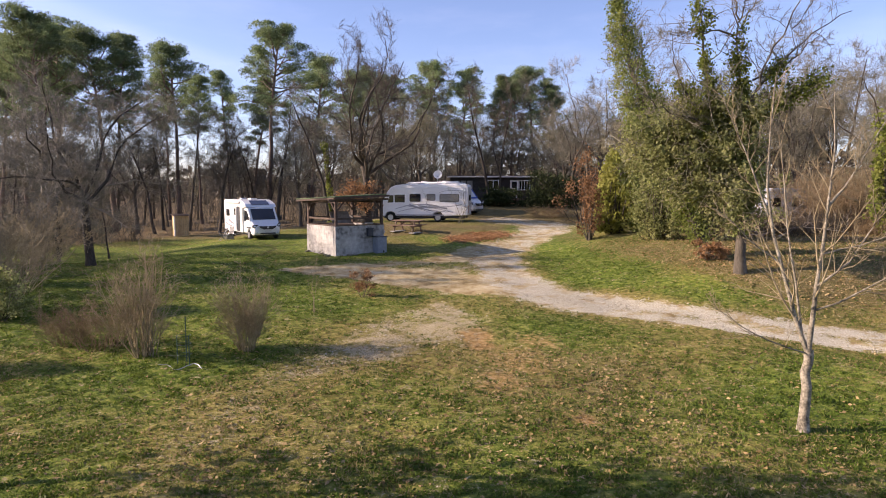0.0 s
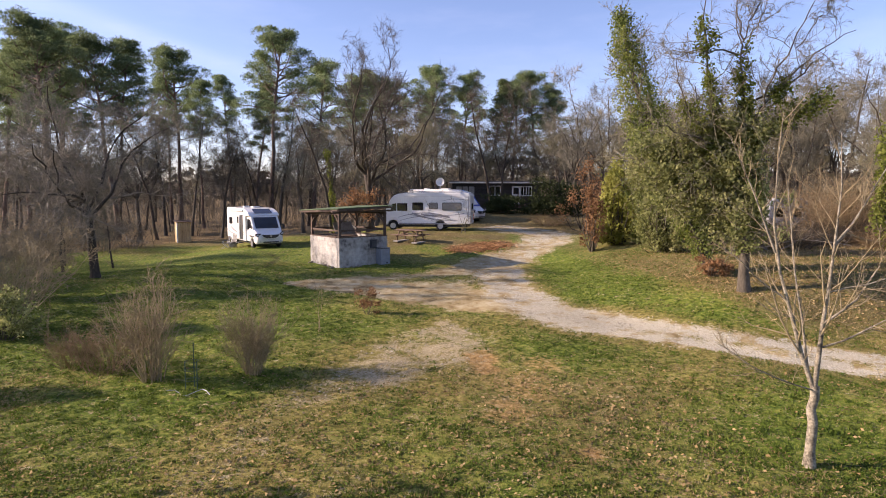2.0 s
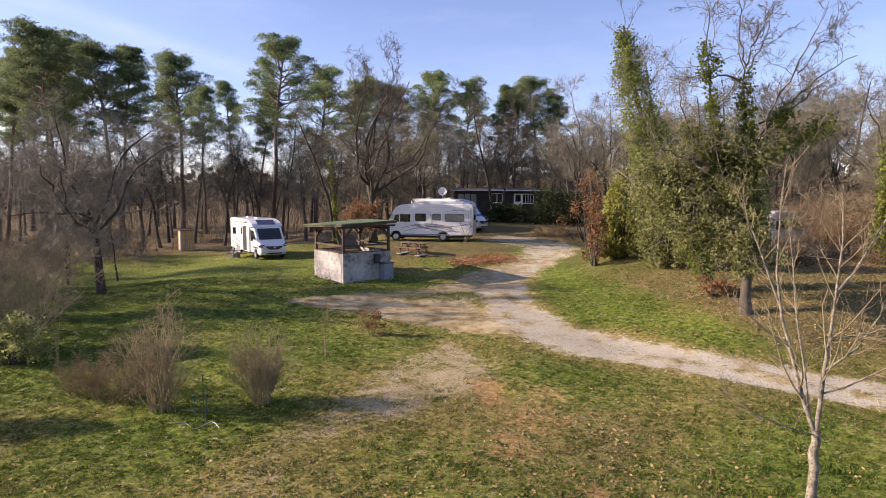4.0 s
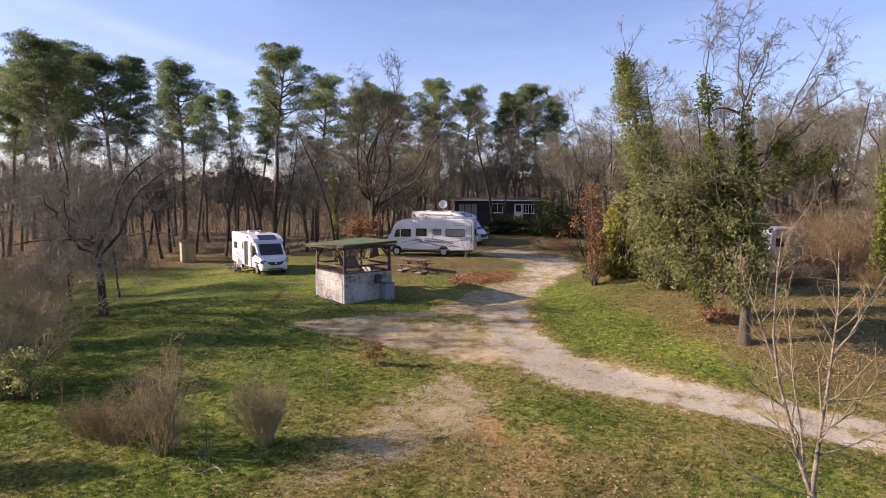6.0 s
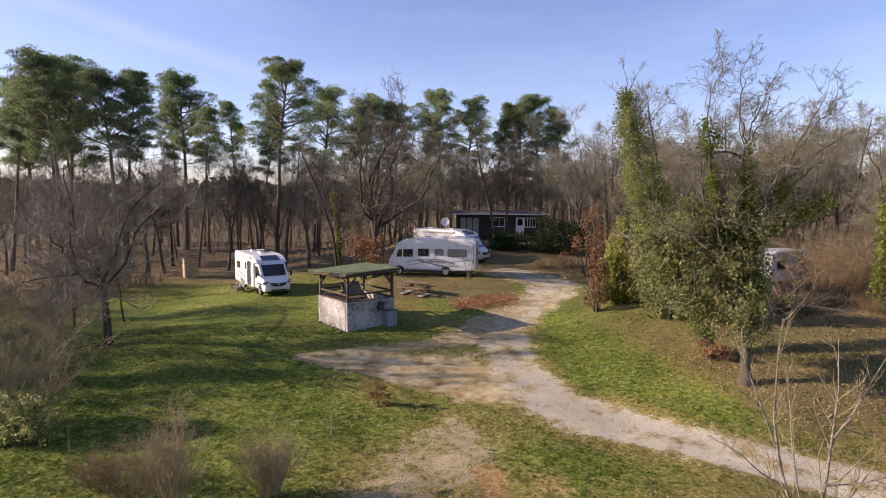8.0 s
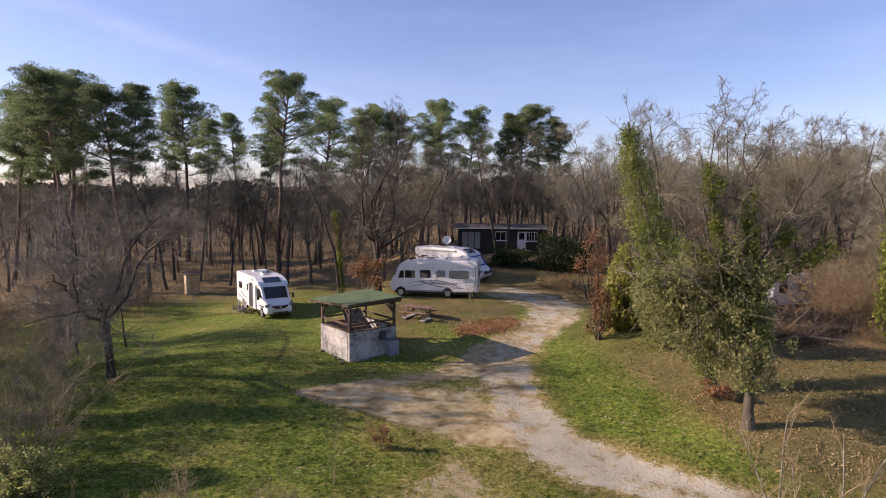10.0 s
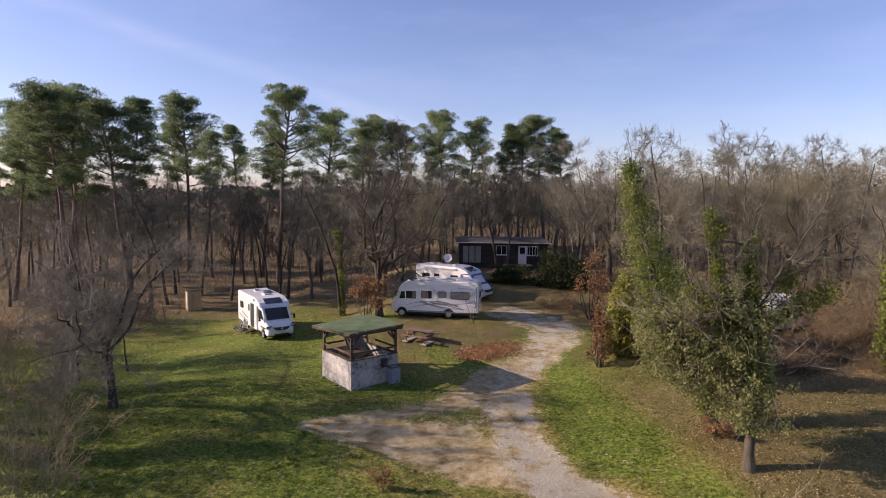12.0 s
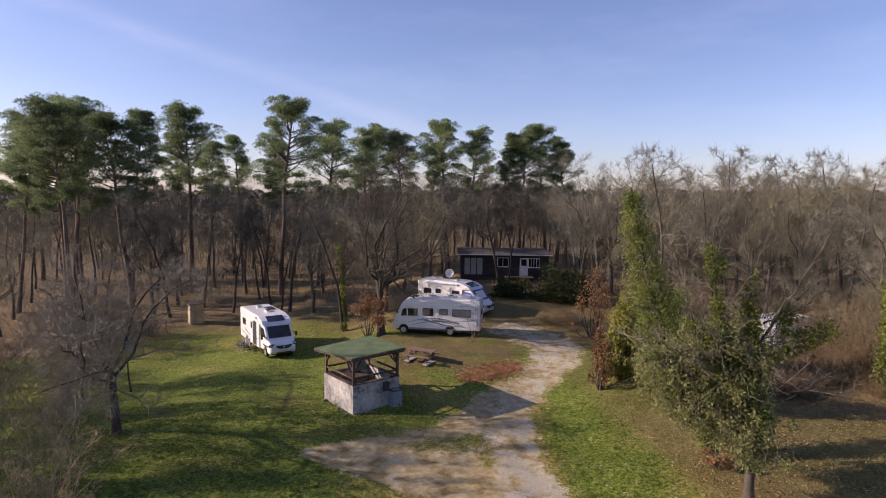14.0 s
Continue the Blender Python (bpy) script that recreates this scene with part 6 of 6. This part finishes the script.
for i in range(34):
    x, y = rngl.uniform(-37, -20), rngl.uniform(34, 57)
    if -0.5 < x / y < -0.38 and y < 60 or x > -30 + (57 - y) * 0.35 + 2:
        continue
    shrub("brush", "tangled leafless brush at the lawn's edge", x, y, rngl.uniform(0.45, 0.75), rngl.uniform(0, 360), rngl.choice([TWIG_RED, TWIG_DARK, TWIG]), 1.15, "brush round the meadow")


def fallen_branch(x, y, turn, L, r, seed, rise=0.12):
    """A dead bough lying on the ground, with its side branches."""
    rng = np.random.default_rng(seed)
    f = thing("fallen_branch", "pale dead branch lying on the ground under the trees", "branch", pose(x, y, on(x, y), 0, 0, turn), "fallen dead branches")
    P, R = stem(rng, (0, 0, 0.04), (1, 0, rise), L, r, 9, 0.16, 0.0, 0.25, 1.0)
    P[:, :, 2] = np.maximum(P[:, :, 2], 0.03)
    S, SR = sprout(rng, P, R, 7, (0.2, 1.0), (25, 65), (0.3, 0.6), 5, 0.08, 0.3, 0.55, 0.3, 0.01)
    W, WR = sprout(rng, S, SR, 5, (0.2, 1.0), (25, 65), (0.3, 0.6), 3, 0.05, 0.3, 0.55, 0.4, 0.007)
    put("bough", quick("bough", *tubes([(P, R, 7)])), DEAD_WOOD, f)
    tagged(put("brushwood", quick("brushwood", *tubes([(S, SR, 5), (W, WR, 3)])), DEAD_WOOD, f), kind="stuff")


DEAD_WOOD = mat("bleached_dead_wood", [(0.16, 0.13, 0.1), (0.28, 0.24, 0.19), (0.4, 0.36, 0.3)], 0.9, 3, 22, 0.3, 0.01, spread=0.2)
for x, y, turn, L, r, seed, rise in [(15.9, 33.0, 5, 3.6, 0.05, 1, 0.1), (16.6, 33.4, -12, 4.2, 0.045, 2, 0.16), (17.2, 33.2, 18, 4.6, 0.05, 3, 0.35), (18.4, 33.8, 160, 3.2, 0.04, 4, 0.5), (18.0, 32.8, 30, 3.6, 0.045, 5, 0.3), (17.0, 32.3, 75, 1.6, 0.07, 6, 0.9), (19.2, 34.4, 10, 3.8, 0.04, 7, 0.4), (17.4, 34.6, 140, 3.4, 0.04, 8, 0.6)]:
    fallen_branch(x, y, turn, L, r, seed, rise)


def tree_guard():
    g = thing("tree_guard", "thin green wire guard on stakes round a seedling", "guard", pose(-6.15, 14.2, on(-6.15, 14.2)))
    for x, y, h in ((-0.14, 0, 0.75), (0.14, 0, 0.75), (0.0, 0.18, 1.15)):
        part("stake", cyl(0.014, h, (x, y, h / 2 - 0.03), sides=8), GREEN_METAL, g)
    for z in (0.25, 0.5, 0.7):
        a = np.linspace(0, 2 * np.pi, 13)
        P = np.stack([0.16 * np.cos(a), 0.06 + 0.16 * np.sin(a), np.full(13, z)], 1)[None]
        put("wire_ring", quick("wire_ring", *tubes([(P, np.full((1, 13), 0.006), 5)])), GREEN_METAL, g)
    hose = np.array([(-0.45 + 0.13 * i, -0.12 + 0.12 * math.sin(i * 1.3), 0.06 + 0.05 * math.cos(i)) for i in range(9)])[None]
    h = thing("hose", "pale garden hose lying in the grass", "hose", pose(-6.15, 14.0, on(-6.15, 14.0)))
    put("pipe", quick("pipe", *tubes([(hose, np.full((1, 9), 0.009), 8)])), STEEL, h)


tree_guard()


# ---- the woods ----
WOOD = [
    (bare_meshes(101, 14, 0.17, 16, 6, 7, 0.32, (25, 60)), (BARK, TWIG), "leafless woodland tree with slender grey trunk"),
    (bare_meshes(102, 12, 0.14, 15, 6, 7, 0.3, (25, 65), (0.12, 0.0)), (BARK_DARK, TWIG_DARK), "leaning leafless woodland tree with dark trunk"),
    (bare_meshes(103, 15, 0.2, 30, 6, 6, fork=6, angle=(25, 65), reach=(0.35, 0.6), open_=(15, 48), low=0.38), (BARK, TWIG_GREY), "leafless forked woodland tree"),
    (bare_meshes(104, 10, 0.11, 15, 6, 7, 0.25, (25, 65), (-0.1, 0.05)), (BARK_DARK, TWIG), "small leafless woodland tree"),
    (bare_meshes(105, 16, 0.19, 17, 6, 7, 0.42, (25, 60), (0.03, 0.02)), (BARK_DARK, TWIG_GREY), "tall leafless woodland tree with high crown"),
    (bare_meshes(106, 13, 0.17, 36, 6, 6, fork=7, angle=(30, 75), reach=(0.4, 0.65), open_=(18, 58), low=0.34), (BARK, TWIG_OLIVE), "leafless woodland tree with broad tan crown"),
]
PROTO = {}


def wood_tree(kind, x, y, size, turn):
    m = pose_tree(x, y, turn, size)
    if kind not in PROTO:
        me, ma, label = WOOD[kind]
        PROTO[kind] = tree_of("woodland_tree", me, ma, label, "tree", m, "leafless trees of the wood")
    else:
        base = PROTO[kind]
        copy_thing(base, m @ Matrix.Diagonal((1 / base.scale[0], 1 / base.scale[1], 1 / base.scale[2], 1)))


placed = [(-5.7, 46.6), (3.0, 57.0)]


def clear(x, y, gap):
    if any((x - a) ** 2 + (y - b) ** 2 < gap * gap for a, b in placed):
        return False
    if -1 < x < 13 and 60 < y < 77 or 16 < x < 28 and 40 < y < 47:
        return False
    placed.append((x, y))
    return True


for kind, x, y, s, turn in [(1, -9.5, 52.0, 1.05, 170), (1, -23.2, 63.4, 1.0, 20), (0, -25.6, 75, 1.0, 0), (1, -20.6, 68.2, 0.95, 200), (0, -5.4, 66, 0.95, 60), (3, -15.6, 73, 1.0, 60), (4, -12.8, 70, 0.85, 0), (3, -22.4, 35.5, 0.65, 30), (3, -20.6, 37.6, 0.55, 90), (3, -24.5, 39, 0.6, 210), (2, 12.5, 60, 0.9, 30), (5, 26.5, 37.5, 0.55, 100)]:
    placed.append((x, y))
    wood_tree(kind, x, y, s, turn)
for kind, x, y, s, turn in [(2, -6.4, 56.8, 0.9, 20), (5, -10.5, 58.6, 0.95, 130), (2, -14.0, 60.5, 0.9, 250), (5, -3.2, 61.5, 0.95, 60), (4, -17.0, 62.5, 0.9, 310), (2, -2.6, 66.5, 0.95, 170), (2, -31, 62, 1.0, 10), (1, -28.5, 60.5, 1.1, 190), (0, -27.4, 66, 1.0, 90), (1, -18.3, 64.0, 0.8, 10), (2, 29, 41, 0.95, 140), (4, 20.5, 48, 0.8, 50)]:
    placed.append((x, y))
    wood_tree(kind, x, y, s, turn)
rngw = random.Random(17)
for count, (x0, x1, y0, y1), gap, sizes in [(38, (-62, -8, 67, 100), 3.2, (0.75, 1.1)), (40, (-8, 24, 68, 102), 2.4, (0.75, 1.1)), (54, (15, 62, 47, 88), 2.8, (0.9, 1.14)), (16, (27, 52, 30, 50), 3.0, (0.7, 1.0)), (10, (-52, -27, 32, 66), 3.2, (0.6, 0.9))]:
    n = 0
    for _ in range(4000):
        x, y = rngw.uniform(x0, x1), rngw.uniform(y0, y1)
        if clear(x, y, gap):
            wood_tree(rngw.choice([0, 0, 1, 2, 3, 4, 4, 5] if x < 14 else [0, 2, 2, 3, 5, 5]), x, y, rngw.uniform(*sizes), rngw.uniform(0, 360))
            n += 1
            if n >= count:
                break

tree_of("woodland_tree", bare_meshes(107, 13, 0.17, 15, 6, 6, 0.4, (25, 60), (-0.36, 0.0), up=0.02), (BARK_DARK, TWIG_DARK), "dark trunk leaning far over before the cabin", "tree", pose_tree(4.9, 61.0), "leafless trees of the wood")
tree_of("woodland_tree", bare_meshes(108, 12, 0.13, 13, 6, 6, 0.4, (25, 60), (0.1, 0.0), up=0.02), (BARK_DARK, TWIG_DARK), "dark slender trunk standing before the cabin", "tree", pose_tree(5.2, 61.6), "leafless trees of the wood")


def trunk_ivy():
    rng = np.random.default_rng(77)
    x, y = -9.5, 52.0
    v = thing("climbing_ivy", "green ivy climbing a slender woodland trunk", "ivy", pose(x, y, on(x, y)))
    P = np.array([[(0, 0, 0.0), (-0.05, 0, 2.0), (-0.15, 0, 4.0), (-0.3, 0, 6.0), (-0.5, 0, 7.5)]], float)
    C = ivy_on(rng, P, np.full((1, 5), 0.1), 1500, 0.34)
    put("foliage", quick("foliage", *leaves(rng, C, 0.17), False), IVY_LIGHT, v)
    put("vine", quick("vine", *tubes([(P + np.array((0.12, -0.1, 0)), np.full((1, 5), 0.03), 5)])), BARK, v)


trunk_ivy()
PINE = [pine_meshes(201, 21, 0.24, 0.5, 0.27, (-0.03, 0.02), limbs=36), pine_meshes(202, 21, 0.2, 0.48, 0.165, (0.05, 0.0), 26, cone=0.7), pine_meshes(203, 21, 0.26, 0.42, 0.27, limbs=36), pine_meshes(204, 21, 0.18, 0.38, 0.14, (-0.09, 0.03), 20, 5, cone=0.3)]
PINES = {}


def pine(kind, x, y, top, turn):
    s = (top - on(x, y)) / 21.0
    m = pose_tree(x, y, turn, s, 0, 1.2)
    if kind not in PINES:
        t = thing("pine", "tall pine with bare trunk and dark green tufted crown", "tree", m, "pines of the wood")
        put("trunk", PINE[kind][0], PINE_BARK, t)
        put("crown", PINE[kind][1], (PINE_BARK, NEEDLE), t)
        PINES[kind] = t
    else:
        base = PINES[kind]
        copy_thing(base, m @ Matrix.Diagonal((1 / base.scale[0], 1 / base.scale[1], 1 / base.scale[2], 1)))


for kind, x, y, top, turn in [(0, -36.9, 85.5, 23.8, 40), (0, -37.0, 58.0, 20.3, 80), (2, -41.5, 66, 21.5, 130), (1, -38.5, 72, 21.8, 0), (0, -46, 72, 22.0, 200), (2, -34.5, 64.5, 19.5, 250), (1, -45, 62, 19.5, 20), (3, -31.5, 80, 19.0, 0), (3, -29.0, 84, 20.0, 120), (1, -25.5, 82, 19.5, 90), (3, -49, 80, 21.0, 80), (1, -53, 70, 20.0, 210), (3, -41, 92, 21.0, 160), (0, -57, 84, 22.0, 100)]:
    pine(kind, x, y, top, turn)
for kind, x, y, top, turn in [(2, -21.4, 75.5, 22.8, 0), (0, -18.0, 84, 21.5, 300), (3, -13.5, 90, 20.5, 220), (2, -13.8, 95, 22.0, 60), (0, -8.5, 96, 21.5, 10), (2, -1.2, 94, 22.9, 150), (0, 2.5, 95, 21.8, 240), (1, 6.5, 97, 22.3, 45), (0, 10.5, 97, 21.6, 330), (2, 15.0, 98.5, 22.8, 200), (0, 18.6, 100, 20.8, 70), (1, -4.5, 99, 21.0, 75)]:
    pine(kind, x, y, top, turn)
# unseen trees beyond the meadow's sunny side, added so that their shadows cross the grass
for kind, x, y, s, turn in [(5, -27, 19.5, 0.6, 0), (1, -31, 25.5, 0.7, 60), (0, -33, 22.0, 0.7, 100), (2, -26, 15.0, 0.45, 40)]:
    wood_tree(kind, x, y, s, turn)
for kind, x, y, top, turn in [(3, -33, 19.5, 11.0, 90), (1, -27, 14.0, 7.5, 10), (3, -44, 24.0, 16.0, 20)]:
    pine(kind, x, y, top, turn)
for kind, x, y, s, turn in [(2, -29, 31.0, 0.8, 70), (2, -35, 33.0, 0.9, 10), (5, -31, 28.5, 0.7, 200)]:
    wood_tree(kind, x, y, s, turn)
# two evergreens out of view, placed to throw shade over the near grass
leaf_bush("hedge_tree", "unseen evergreen tree added to shade the near meadow", -11.0, 6.4, 2.6, 2.9, 9.0, 4500, 0.24, LAUREL, 65, 0.42, category="tree")
leaf_bush("hedge_tree", "unseen evergreen tree added to shade the near meadow", -16.0, 4.2, 2.8, 3.2, 10.5, 9000, 0.24, LAUREL, 66, 0.03, category="tree")


def undergrowth():
    """Thin shoots and saplings all over the wood's floor."""
    rng = np.random.default_rng(300)
    lots = []
    for n, x0, x1, y0, y1, h in ((2200, -70, 26, 66, 112, 3.2), (1400, 14, 75, 46, 105, 3.6), (600, -60, -25, 40, 66, 2.6), (2600, -130, 130, 106, 165, 9.5)):
        B = np.stack([rng.uniform(x0, x1, n), rng.uniform(y0, y1, n), np.zeros(n)], 1)
        keep = ~((B[:, 0] > -3) & (B[:, 0] < 13) & (B[:, 1] < 77))
        B = B[keep]
        B[:, 2] = height(B[:, 0], B[:, 1]) - 0.1
        d = unit(rng.normal(size=B.shape) * 0.22 + np.array((0, 0, 1)))
        L = h * rng.uniform(0.4, 1.4, len(B))
        path, p = [B], B
        for s in range(3):
            d = unit(d + rng.normal(size=d.shape) * 0.12)
            p = p + d * (L / 3)[:, None]
            path.append(p)
        P = np.stack(path, 1)
        R = rng.uniform(0.0027, 0.0085, (len(B), 1)) * h * np.linspace(1, 0.3, 4)[None]
        S, SR = sprout(rng, P, R, 5, (0.3, 1.0), (20, 60), (0.25, 0.5), 2, 0.1, 0.2, 0.6, 0.4, 0.007)
        lots += [(P, R, 3), (S, SR, 3)]
    ob = put("undergrowth", quick("undergrowth", *tubes(lots)), TWIG_DARK)
    tagged(ob, "brown leafless undergrowth of the wood", "undergrowth", kind="stuff")


undergrowth()


def far_woods():
    """Distant wooded rises beyond the trees."""
    rng = np.random.default_rng(301)
    V, F, off = [], [], 0
    for n, y0, y1, h, size in ((11000, 165, 300, 13, 1.4), (9000, 380, 700, 15, 3.0)):
        y = rng.uniform(y0, y1, n)
        x = rng.uniform(-1.0, 1.0, n) * y * 1.0
        lump = 0.75 + 0.25 * np.sin(x * 0.11 + y * 0.03) * np.sin(x * 0.031 + 1)
        z = height(x, y) + h * lump * rng.uniform(0.0, 1, n) ** 0.6
        v, f = leaves(rng, np.stack([x, y, z], 1), size * 1.8)
        V.append(v)
        F.append(f + off)
        off += len(v)
    m = leafy("distant_wood", [(0.045, 0.045, 0.035), (0.075, 0.07, 0.055), (0.1, 0.09, 0.07)], 0.1, 0.9, 0.3, 0.02)
    ob = put("far_woods", quick("far_woods", np.concatenate(V), np.concatenate(F), False), m)
    tagged(ob, "distant grey-green wooded skyline", "woods", kind="stuff")


far_woods()


# ---- grass, leaves and stones ----
def meadow_cover():
    rng = np.random.default_rng(400)

    def spots(n, y0, y1, wide=0.8, power=1.0):
        y = y0 + (y1 - y0) * rng.uniform(0, 1, n) ** power
        x = rng.uniform(-1, 1, n) * (y * wide + 1.0)
        z, k = surface(x, y)
        return x, y, z, k

    # grass tufts of three blades, and broad low leaves between them
    x, y, z, k = spots(110000, 6.5, 34, 0.78, 1.2)
    bare = np.maximum.reduce([k["track"], k["lobe"], k["side"], k["orange"]])
    keep = (rng.random(len(x)) > bare * 1.25 + 0.2 * k["dry"] + 0.7 * k["litter"] * (y > 17)) & ((x + 5.5) ** 2 + (y - 34.5) ** 2 > 5.5)
    x, y, z = x[keep], y[keep], z[keep]
    dryness = k["dry"][keep] + 0.5 * k["litter"][keep]
    n = len(x)
    clump = np.clip(wobble(x, y, 0.22, 9) + 0.5 * wobble(x, y, 0.9, 2), -0.3, 1)
    tall = (0.025 + 0.035 * rng.random(n)) * (1 + 1.1 * np.clip(clump, 0, 1))
    dry = rng.random(n) < dryness * 0.6
    for name, pick, ma, label in (("grass", ~dry, GRASS, "short green winter grass"), ("dry_grass", dry, DRY_GRASS, "dry straw-coloured grass")):
        q = np.stack([x[pick], y[pick], z[pick]], 1)
        C = np.repeat(q, 3, 0) + rng.normal(size=(len(q) * 3, 3)) * np.array((0.035, 0.035, 0))
        d = unit(rng.normal(size=C.shape) * 1.0 + np.array((0, 0, 1)))
        s = unit(np.cross(d, rng.normal(size=C.shape)))
        L = np.repeat(tall[pick], 3)[:, None] * rng.uniform(0.6, 1.3, (len(C), 1))
        V = np.stack([C - s * 0.012 - d * 0.01, C + s * 0.012 - d * 0.01, C + d * L], 1).reshape(-1, 3)
        ob = put(name, quick(name, V, np.arange(len(V)).reshape(-1, 3), False), ma)
        tagged(ob, label, "grass", kind="stuff")
    pick = (clump > -0.1) & ~dry & (rng.random(n) < 0.85)
    C = np.repeat(np.stack([x[pick], y[pick], z[pick] + 0.02], 1), 2, 0) + rng.normal(size=(pick.sum() * 2, 3)) * np.array((0.05, 0.05, 0.008))
    ob = put("clover", quick("clover", *leaves(rng, C, 0.055, 1.0, 0.55), False), GRASS)
    tagged(ob, "low green clover and meadow herbs", "herbs", kind="stuff")
    # fallen leaves
    x, y, z, k = spots(80000, 6.5, 48, 0.78, 1.1)
    keep = rng.random(len(x)) < 0.035 + 0.65 * k["litter"] + 0.3 * k["dry"] * (y < 16) - k["track"]
    C = np.stack([x[keep], y[keep], z[keep] + 0.025], 1)
    bx, by = rng.uniform(7.5, 24, 26000), rng.uniform(17.5, 34, 26000)
    bz, bk = surface(bx, by)
    keep = rng.random(len(bx)) < bk["litter"] * 1.1 - bk["track"]
    C = np.concatenate([C, np.stack([bx[keep], by[keep], bz[keep] + 0.025], 1)])
    ob = put("fallen_leaves", quick("fallen_leaves", *leaves(rng, C, 0.075, 1.1, 0.75), False), LITTER)
    tagged(ob, "scattered tan fallen oak leaves", "leaves", kind="stuff")
    n = 5000
    t = rng.uniform(0.2, 4.0, n)
    px, py = 0.5 + t * 0.85 + rng.normal(size=n) * 0.45, 37.7 + 0.55 * t + rng.normal(size=n) * 0.55
    C = np.stack([px, py, surface(px, py)[0] + 0.02], 1)
    ob = put("leaf_drift", quick("leaf_drift", *leaves(rng, C, 0.12, 1.1, 0.7), False), LITTER_RED)
    tagged(ob, "drift of russet fallen leaves beside the track", "leaves", kind="stuff")
    # gravel
    x, y, z, k = spots(60000, 9, 40, 0.8, 1.0)
    keep = rng.random(len(x)) < np.maximum(k["track"] * 0.8, k["side"] * 0.25 * (y > 14))
    C = np.stack([x[keep], y[keep], z[keep] + 0.004], 1)
    r = rng.uniform(0.012, 0.035, len(C))[:, None]
    octa = np.array([(1, 0, 0), (0, 1, 0), (-1, 0, 0), (0, -1, 0), (0, 0, 0.7), (0, 0, -0.7)], float)
    V = C[:, None] + octa[None] * r[:, None] * rng.uniform(0.6, 1.4, (len(C), 6, 1))
    f = np.array([(0, 1, 4), (1, 2, 4), (2, 3, 4), (3, 0, 4), (1, 0, 5), (2, 1, 5), (3, 2, 5), (0, 3, 5)])
    F = (np.arange(len(C))[:, None, None] * 6 + f[None]).reshape(-1, 3)
    ob = put("gravel", quick("gravel", V.reshape(-1, 3), F, False), STONE)
    tagged(ob, "loose pale limestone gravel on the track", "gravel", kind="stuff")


meadow_cover()
